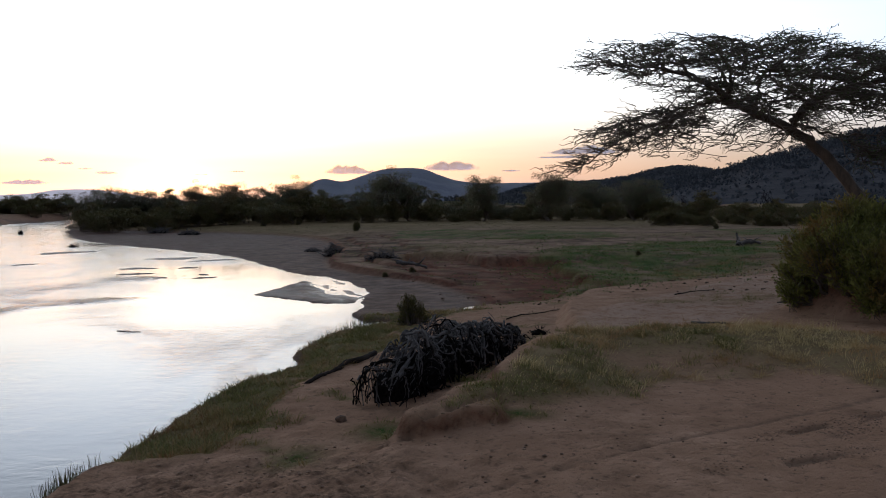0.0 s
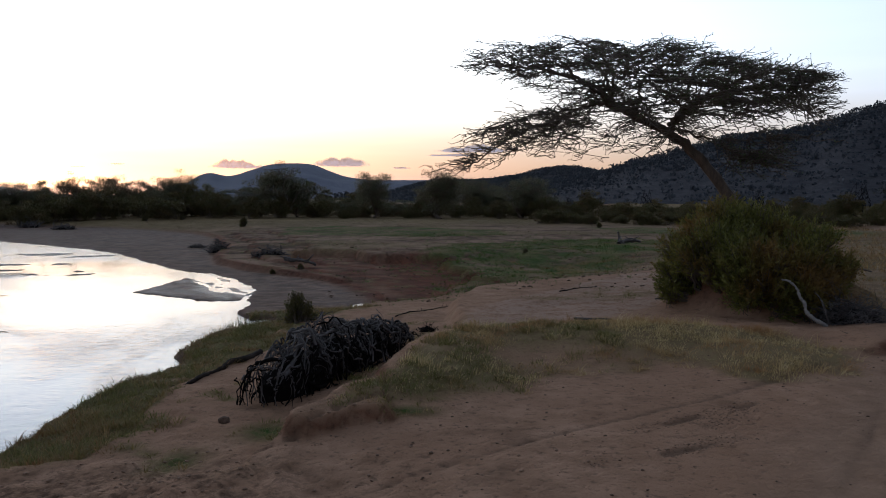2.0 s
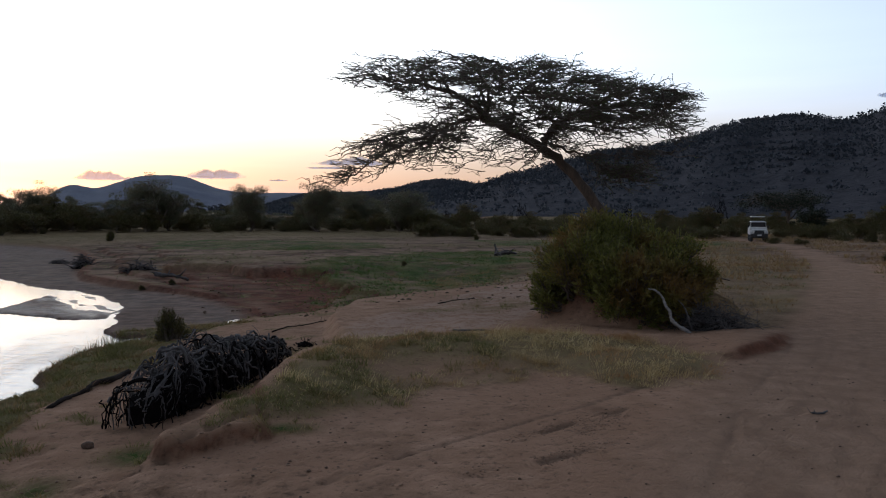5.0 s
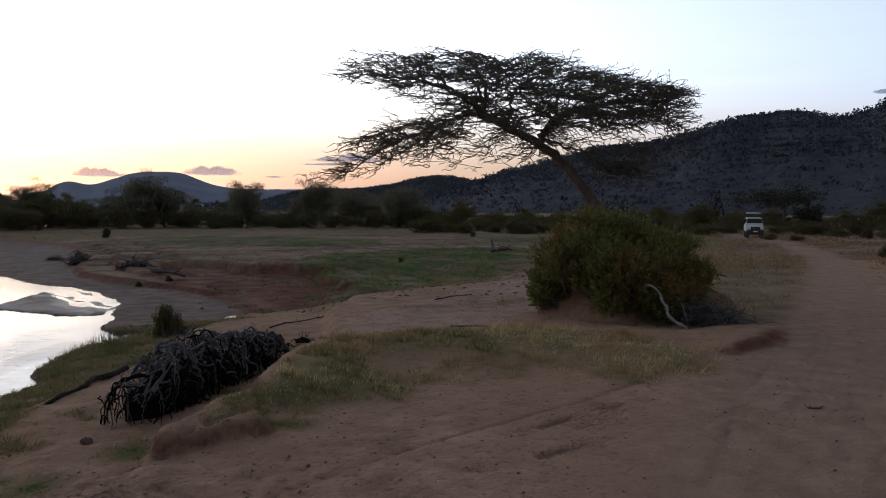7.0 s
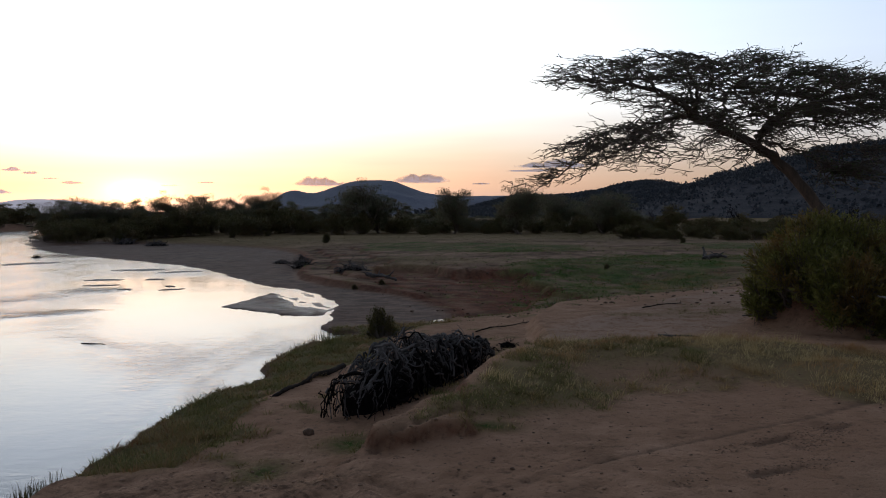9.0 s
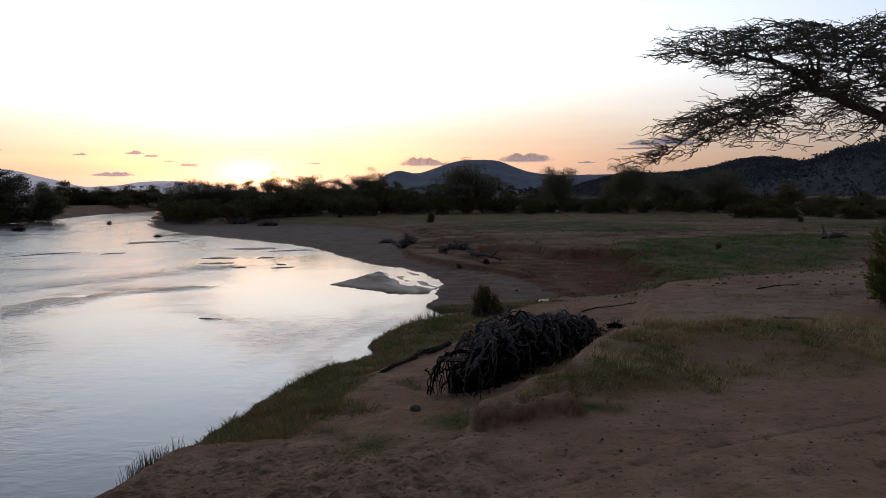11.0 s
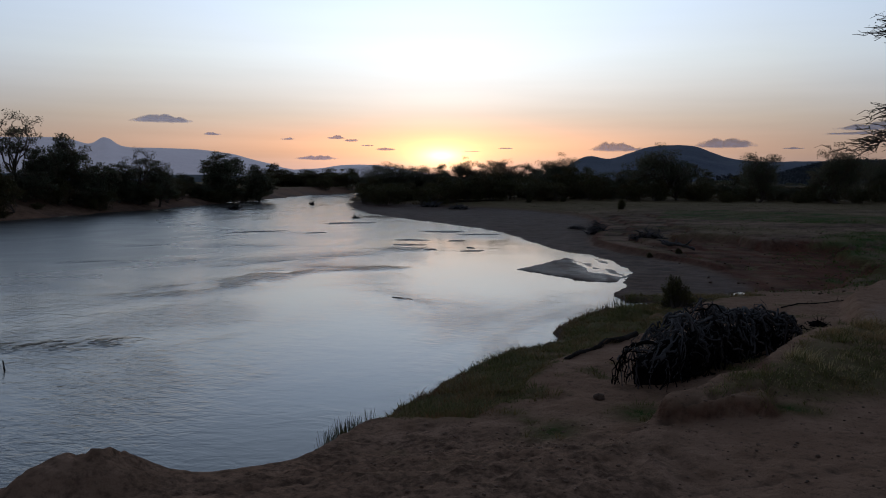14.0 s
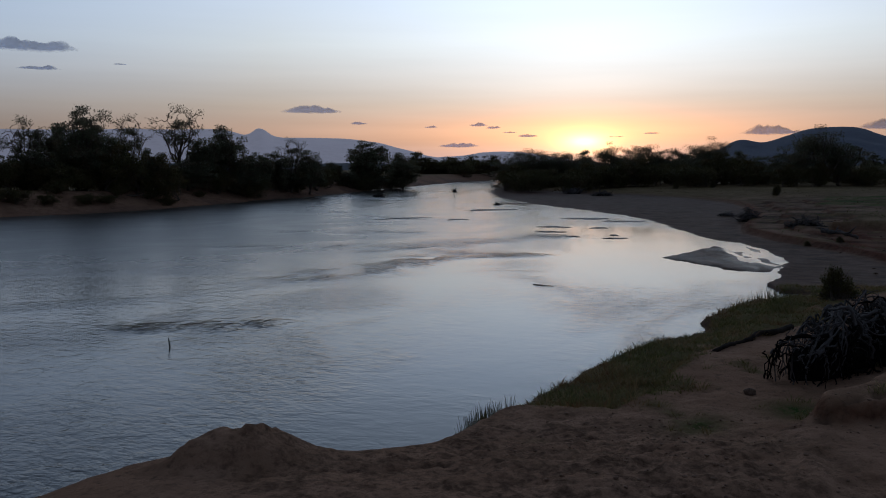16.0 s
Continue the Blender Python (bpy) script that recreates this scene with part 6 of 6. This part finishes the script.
def by_shore(zone, x, y):
    d = river_distance(x, y)
    return np.where((d > 0.02) & (d < 3.2), zone[2], 0) * (zone[0] < -0.45) * sstep(9.2, 10.0, y) * (0.25 + 0.75 * sstep(-0.45, 0.2, fbm(x / 0.45, y / 0.45, 7)))


def spots_low(zone, x, y):
    return np.where((river_distance(x, y) > 0.8) & (zone[2] > 0.3), 0.8, 0.0) * (zone[3] < 0.2)


def on_sward(zone, x, y):
    return np.where((river_distance(x, y) > 3) & (zone[1] < 0.2), 0.05 + 0.95 * zone[8], 0) * (zone[3] < 0.3)


def on_plain(zone, x, y):
    return np.where((river_distance(x, y) > 3) & (zone[1] < 0.2), 0.12 + 0.88 * zone[2], 0) * (zone[3] < 0.3)


grass_patch("mound_grass", "pale dry grass on the low mound of the bank", M_DRYGRASS, -0.3, 8.4, 9.0, 15.4, 6600, 20, 0.06, 0.03, 0.11, 0.0038, near_mound, 61)
grass_patch("mound_green_grass", "green grass mixed into the dry mound", M_GREENGRASS, -0.3, 4.5, 9.0, 15.4, 4600, 20, 0.06, 0.03, 0.11, 0.0045, near_mound, 62)
grass_patch("crest_grass", "taller straw-coloured grass along the mound's crest", M_DRYGRASS, 1.5, 8.0, 10.4, 15.0, 2600, 5, 0.04, 0.08, 0.20, 0.0038, on_crest, 69)
grass_patch("shore_grass", "thick olive-green grass along the water's edge", M_GREENGRASS, -5.2, 1.2, 9.2, 25.0, 6000, 26, 0.09, 0.04, 0.14, 0.006, by_shore, 63)
grass_patch("shore_dry_grass", "dry brownish grass along the water's edge", M_VERGE, -5.2, 1.2, 9.2, 25.0, 3000, 22, 0.08, 0.04, 0.14, 0.0055, by_shore, 68)
grass_patch("bank_tufts", "short green tufts on the bare bank", M_GREENGRASS, -4.2, 1.2, 6.6, 13.5, 2200, 14, 0.04, 0.03, 0.10, 0.005, spots_low, 64)
grass_patch("plain_grass", "thin green grass on the floodplain", M_SWARD, -8.0, 34.0, 22.0, 62.0, 44000, 5, 0.12, 0.04, 0.12, 0.013, on_sward, 65)
grass_patch("plain_dry_grass", "pale dry grass tufts on the far floodplain", M_PLAINGRASS, -50.0, 62.0, 50.0, 108.0, 11000, 6, 0.25, 0.04, 0.12, 0.022, on_plain, 66)
grass_patch("track_side_grass", "sparse straw-brown grass beside the wheel track", M_VERGE, 8.0, 26.0, 12.5, 40.0, 11000, 9, 0.09, 0.04, 0.16, 0.007, lambda q, x, y: np.where(q[3] < 0.2, 0.9 * q[2] * (vnoise(x / 1.3, y / 1.3, 8) > -0.2), 0), 67)

grass_patch("slope_grass", "short grey-green grass on the pale slope", M_GREENGRASS, 0.8, 9.0, 15.4, 23.0, 2600, 10, 0.07, 0.03, 0.09, 0.006, lambda q, x, y: np.where(q[0] > -0.5, q[2], 0), 73)
grass_patch("verge_grass", "straw-brown grass beside the far end of the track", M_VERGE, 16.0, 62.0, 26.0, 86.0, 15000, 7, 0.14, 0.07, 0.30, 0.016, lambda q, x, y: np.where(q[3] < 0.25, 0.85 * (vnoise(x / 2.2, y / 2.2, 9) > -0.35), 0) * (x > 0.42 * y), 70)


def reeds(name, label, x, y, spread, count, low, high, seed):
    r = np.random.default_rng(seed)
    px, py = x + r.normal(size=count) * spread[0], y + r.normal(size=count) * spread[1]
    runs = []
    for a, b in zip(px, py):
        h = r.uniform(low, high)
        z = max(height_at(a, b), WATER - 0.05)
        w = r.normal(size=2) * 0.10 * h
        runs.append((np.array([(a, b, z - 0.03), (a + w[0] * 0.3, b + w[1] * 0.3, z + h * 0.5), (a + w[0], b + w[1], z + h)]), [0.0038, 0.0032, 0.0015]))
    V, F = tubes(runs, 4)
    tagged(new(name, mesh_data(name, V, F, M_GREENGRASS)), label, "reeds", kind="stuff")


reeds("reeds", "thin dark reeds at the water's edge", -4.42, 9.65, (0.10, 0.30), 460, 0.08, 0.34, 71)
reeds("reeds_on_spit", "sparse tall grass stems on the grassy spit", -2.35, 21.4, (0.2, 0.9), 110, 0.10, 0.34, 72)


# ---- clods and stones ----
def clods(name, label, places, mat, seed):
    """Small lumps of earth, joined."""
    r = np.random.default_rng(seed)
    V, F, base = [], [], 0
    b = bmesh.new()
    bmesh.ops.create_icosphere(b, subdivisions=1, radius=1.0)
    v0 = np.array([v.co[:] for v in b.verts])
    f0 = np.array([[v.index for v in f.verts] for f in b.faces])
    b.free()
    ground = terrain(np.array([q[0] for q in places]), np.array([q[1] for q in places]))[0]
    for (x, y, s), z in zip(places, ground):
        k = v0 * (s * r.uniform(0.6, 1.3, (len(v0), 1))) * [1.2, 1.0, 0.65]
        V.append(k + [x, y, z + s * 0.2])
        F.append(f0 + base)
        base += len(v0)
    tagged(new(name, mesh_data(name, np.concatenate(V), np.concatenate(F), mat, True)), label, "clods", kind="stuff")


M_CRUMB = plain_mat("dry_earth_crumb", (0.17, 0.10, 0.064), (0.31, 0.185, 0.12), 12, 0.95, relief=0.6)
M_CLOD = plain_mat("earth_clod", (0.075, 0.042, 0.026), (0.17, 0.10, 0.064), 12, 0.95, relief=0.6)
rc = np.random.default_rng(14)
near_lumps = [(rc.normal() * 1.6 - 1.2, rc.uniform(6.2, 9.6), rc.uniform(0.004, 0.022)) for _ in range(420)]
near_lumps = [q for q in near_lumps if river_distance(np.array([q[0]]), np.array([q[1]]))[0] > 0.9]
track_lumps = [(rc.uniform(0.5, 8), rc.uniform(6.0, 11.5), rc.uniform(0.003, 0.011)) for _ in range(260)]
rut_lumps = []
for m, pts in enumerate(RUTS[:4]):
    for x, y in smooth_line(pts, 26 if m < 3 else 12):
        for off in (-0.07, 0.07, rc.uniform(-0.12, 0.12)):
            rut_lumps.append((x - 0.5 * off + rc.normal() * 0.035, y + 0.87 * off + rc.normal() * 0.035, rc.uniform(0.004, 0.012)))
litter = [(rc.uniform(-0.5, 9), rc.uniform(6.2, 16.5), rc.uniform(0.006, 0.017)) for _ in range(420)]
clods("ground_litter", "dark bits of leaf litter and dung on the sand", litter, M_CLOD, 83)
clods("earth_clods", "small dark clods of trodden earth", near_lumps + track_lumps + rut_lumps, M_CRUMB, 81)
plain_lumps = [(rc.uniform(-4, 14), 22 + 30 * rc.uniform() ** 1.4, rc.uniform(0.02, 0.065)) for _ in range(420)]
plain_lumps = [q for q in plain_lumps if river_distance(np.array([q[0]]), np.array([q[1]]))[0] > 2.5]
clods("plain_litter", "dark clods and litter scattered over the eroded plain", plain_lumps, M_CLOD, 82)
for k, (x, y, s) in enumerate([(-1.33, 10.77, 0.075), (0.95, 7.9, 0.020), (1.12, 7.95, 0.016)]):
    bm = bmesh.new()
    bmesh.ops.create_icosphere(bm, subdivisions=3, radius=s)
    for v in bm.verts:
        v.co *= 1 + 0.35 * noise.noise(Vector(v.co) / s * 1.4 + Vector((k * 7, 0, 0))) + 0.15 * noise.noise(Vector(v.co) / s * 4)
        v.co.z *= 0.7
    me = bpy.data.meshes.new("earth_clod")
    bm.to_mesh(me)
    bm.free()
    me.materials.append(M_CLOD)
    me.polygons.foreach_set("use_smooth", np.ones(len(me.polygons), bool))
    o = tagged(new("earth_clod", me), "dark lump of dried earth on the bank", "clod", "lumps of earth")
    o.location = (x, y, height_at(x, y) + s * 0.3)


# ---- the safari vehicle ----
M_PAINT = plain_mat("dusty_white_paint", (0.50, 0.49, 0.46), (0.64, 0.63, 0.61), 3, 0.35, relief=0.05)
M_GLASS = nodes_of("car_glass")[0]
M_GLASS.node_tree.nodes["Principled BSDF"].inputs["Base Color"].default_value = (0.02, 0.025, 0.03, 1)
M_GLASS.node_tree.nodes["Principled BSDF"].inputs["Roughness"].default_value = 0.05
M_RUBBER = plain_mat("black_rubber", (0.02, 0.02, 0.02), (0.04, 0.038, 0.036), 8, 0.8)
M_DARKMETAL = plain_mat("dark_steel", (0.03, 0.03, 0.032), (0.07, 0.07, 0.07), 6, 0.5, 0.6)
M_LAMP = nodes_of("headlamp_glass")[0]
M_LAMP.node_tree.nodes["Principled BSDF"].inputs["Base Color"].default_value = (0.75, 0.75, 0.72, 1)
M_LAMP.node_tree.nodes["Principled BSDF"].inputs["Roughness"].default_value = 0.1


def block(cx, cy, cz, sx, sy, sz, bevel=0.03, taper=1.0):
    bm = bmesh.new()
    bmesh.ops.create_cube(bm, size=1.0)
    for v in bm.verts:
        k = taper if v.co.z > 0 else 1.0
        v.co = Vector((cx + v.co.x * sx * k, cy + v.co.y * sy * k, cz + v.co.z * sz))
    bmesh.ops.bevel(bm, geom=bm.edges[:], offset=bevel, segments=2, affect="EDGES")
    return bm


def disc(cx, cy, cz, rad, wide, axis="X", segments=24):
    bm = bmesh.new()
    bmesh.ops.create_cone(bm, cap_ends=True, segments=segments, radius1=rad, radius2=rad, depth=wide)
    turn = Matrix.Rotation(radians(90), 4, "Y" if axis == "X" else "X")
    bmesh.ops.transform(bm, matrix=Matrix.Translation((cx, cy, cz)) @ turn, verts=bm.verts)
    bmesh.ops.bevel(bm, geom=[e for e in bm.edges if len(e.link_faces) == 2 and e.calc_face_angle(0) > 1], offset=min(rad, wide) * 0.12, segments=2, affect="EDGES")
    return bm


def safari_vehicle():
    """Off-road safari vehicle with its roof raised on posts; its nose points along -y."""
    ob = tagged(new("safari_vehicle"), "white safari off-road vehicle with raised roof on the track", "car")
    body = part("body", block(0, 0.55, 1.10, 1.80, 3.5, 0.85, 0.07, 0.98), M_PAINT, ob)
    part("hood", block(0, -1.72, 1.14, 1.62, 1.2, 0.30, 0.08, 0.94), M_PAINT, ob)
    part("fender", block(-0.76, -1.70, 0.95, 0.30, 1.15, 0.42, 0.08), M_PAINT, ob)
    part("fender", block(0.76, -1.70, 0.95, 0.30, 1.15, 0.42, 0.08), M_PAINT, ob)
    part("cab", block(0, 0.75, 1.78, 1.74, 3.0, 0.66, 0.08, 0.92), M_PAINT, ob)
    ws = block(0, -0.80, 1.74, 1.56, 0.16, 0.50, 0.02, 0.93)
    part("windscreen", ws, M_GLASS, ob, "dark windscreen glass")
    for sx in (-1, 1):
        for k in range(3):
            part("side_window", block(sx * 0.845, -0.28 + k * 0.95, 1.80, 0.05, 0.78, 0.40, 0.015), M_GLASS, ob, "dark side window")
        part("wing_mirror", block(sx * 1.02, -0.72, 1.58, 0.16, 0.08, 0.24, 0.02), M_DARKMETAL, ob)
        part("headlight", disc(sx * 0.58, -2.36, 1.06, 0.105, 0.08, "Y"), M_LAMP, ob, "round glass headlight")
        part("indicator", block(sx * 0.80, -2.30, 1.08, 0.12, 0.06, 0.12, 0.015), M_LAMP, ob)
        for y in (-1.62, 1.55):
            w = part("wheel", disc(sx * 0.76, y, 0.39, 0.39, 0.25), M_RUBBER, ob, "black off-road tyre", True)
            part("rim", disc(sx * 0.86, y, 0.39, 0.21, 0.10), M_DARKMETAL, w, "steel wheel rim", True)
    part("grille", block(0, -2.34, 1.02, 1.02, 0.06, 0.34, 0.02), M_DARKMETAL, ob, "dark radiator grille")
    part("bumper", block(0, -2.44, 0.70, 1.74, 0.18, 0.30, 0.03), M_DARKMETAL, ob, "dark steel front bumper")
    part("number_plate", block(0, -2.535, 0.72, 0.44, 0.02, 0.11, 0.005), M_LAMP, ob, "plain pale plate")
    part("chassis", block(0, 0.0, 0.56, 1.3, 4.2, 0.30, 0.04), M_DARKMETAL, ob)
    for sx in (-0.72, 0.72):
        for y in (-0.30, 2.0):
            part("roof_post", block(sx * 0.85, y, 2.30, 0.05, 0.05, 0.46, 0.008), M_DARKMETAL, ob, "thin roof post")
    part("raised_roof", block(0, 0.85, 2.56, 1.40, 2.5, 0.11, 0.04), M_PAINT, ob, "white raised roof panel")
    return ob


car = safari_vehicle()
cx, cy = polar(-36.1, 82)
car.matrix_basis = pose(cx, cy, height_at(cx, cy) - 0.02, 0, 0, -36.1 + 4)
car.scale = (0.82, 0.88, 0.88)
put_copy(SCRUBS[1], *polar(-37.0, 76.5), 30, 0.42, 0.9, 0.05)
put_copy(SCRUBS[0], *polar(-38.6, 75.5), 80, 0.36, 0.7, 0.05)


# ---- clouds ----
def cloud(az, el, wide, tall, seed, dist=4300):
    """A low flat cloud bank with a level base and lumpy top; az, el, wide and tall in degrees."""
    nx, nz = 72, 11
    w, h = dist * radians(wide), dist * radians(tall)
    u, v = np.meshgrid(np.linspace(-1, 1, nx), np.linspace(0, 1, nz))
    lump = 0.70 + 0.70 * fbm(u * 2.4 + seed, u * 0 + seed, seed, 3) + 0.05 * vnoise(u * 11 + seed, v, seed + 3)
    roof = np.clip(1 - np.abs(u) ** 2.4, 0, 1) * np.clip(lump, 0.25, 1.2)
    X, Z = u * w / 2 + 0.04 * w * (v - 0.5), (v - 0.35) * h * np.where(v > 0.35, roof, 0.45 * np.clip(1 - np.abs(u) ** 2.4, 0, 1))
    thick = h * 0.9 * roof * np.sqrt(np.clip(v * (1.02 - v) * 4, 0, 1))
    body = np.clip((1 - np.abs(u)) * 1.8, 0, 1) * np.clip(4 * v * (1 - v), 0, 1)
    front = np.stack([X.ravel(), -thick.ravel(), Z.ravel()], 1)
    k = (np.arange(nz - 1)[:, None] * nx + np.arange(nx - 1)[None, :])
    me = mesh_data("cloud", front, np.stack([k, k + 1, k + nx + 1, k + nx], -1).reshape(-1, 4), M_CLOUD, True)
    me.attributes.new("body", "FLOAT", "POINT").data.foreach_set("value", body.ravel().astype(np.float32))
    ob = tagged(new("cloud", me), "small mauve-grey cloud low in the sunset sky", "cloud", "clouds low in the sky")
    x, y = polar(az, dist)
    ob.matrix_basis = pose(x, y, EYE + dist * math.tan(radians(el)), 0, 0, az)
    return ob


for k, (az, el, wide, tall) in enumerate([(53.0, 7.1, 6.0, 1.5), (52.6, 5.95, 2.8, 0.4), (36.1, 3.62, 4.6, 0.8), (33.0, 2.85, 1.3, 0.30), (28.2, 2.62, 1.1, 0.22), (25.0, 2.72, 1.4, 0.40), (24.0, 2.55, 1.2, 0.3), (22.9, 2.25, 1.1, 0.22), (21.7, 1.98, 1.6, 0.35),
                                        (13.6, 2.1, 1.3, 0.14), (15.9, 1.9, 1.4, 0.10), (6.2, 2.02, 4.2, 0.95), (-0.6, 2.22, 4.4, 0.95), (-9.5, 3.2, 6.2, 1.0), (-7.9, 2.9, 3.6, 0.30), (-4.6, 2.05, 1.5, 0.22), (-43.3, 7.0, 1.6, 0.7), (48.0, 6.4, 1.1, 0.14), (26.3, 1.35, 3.2, 0.62), (57.5, 4.7, 3.5, 0.5)]):
    cloud(az, el, wide, tall, 100 + k)
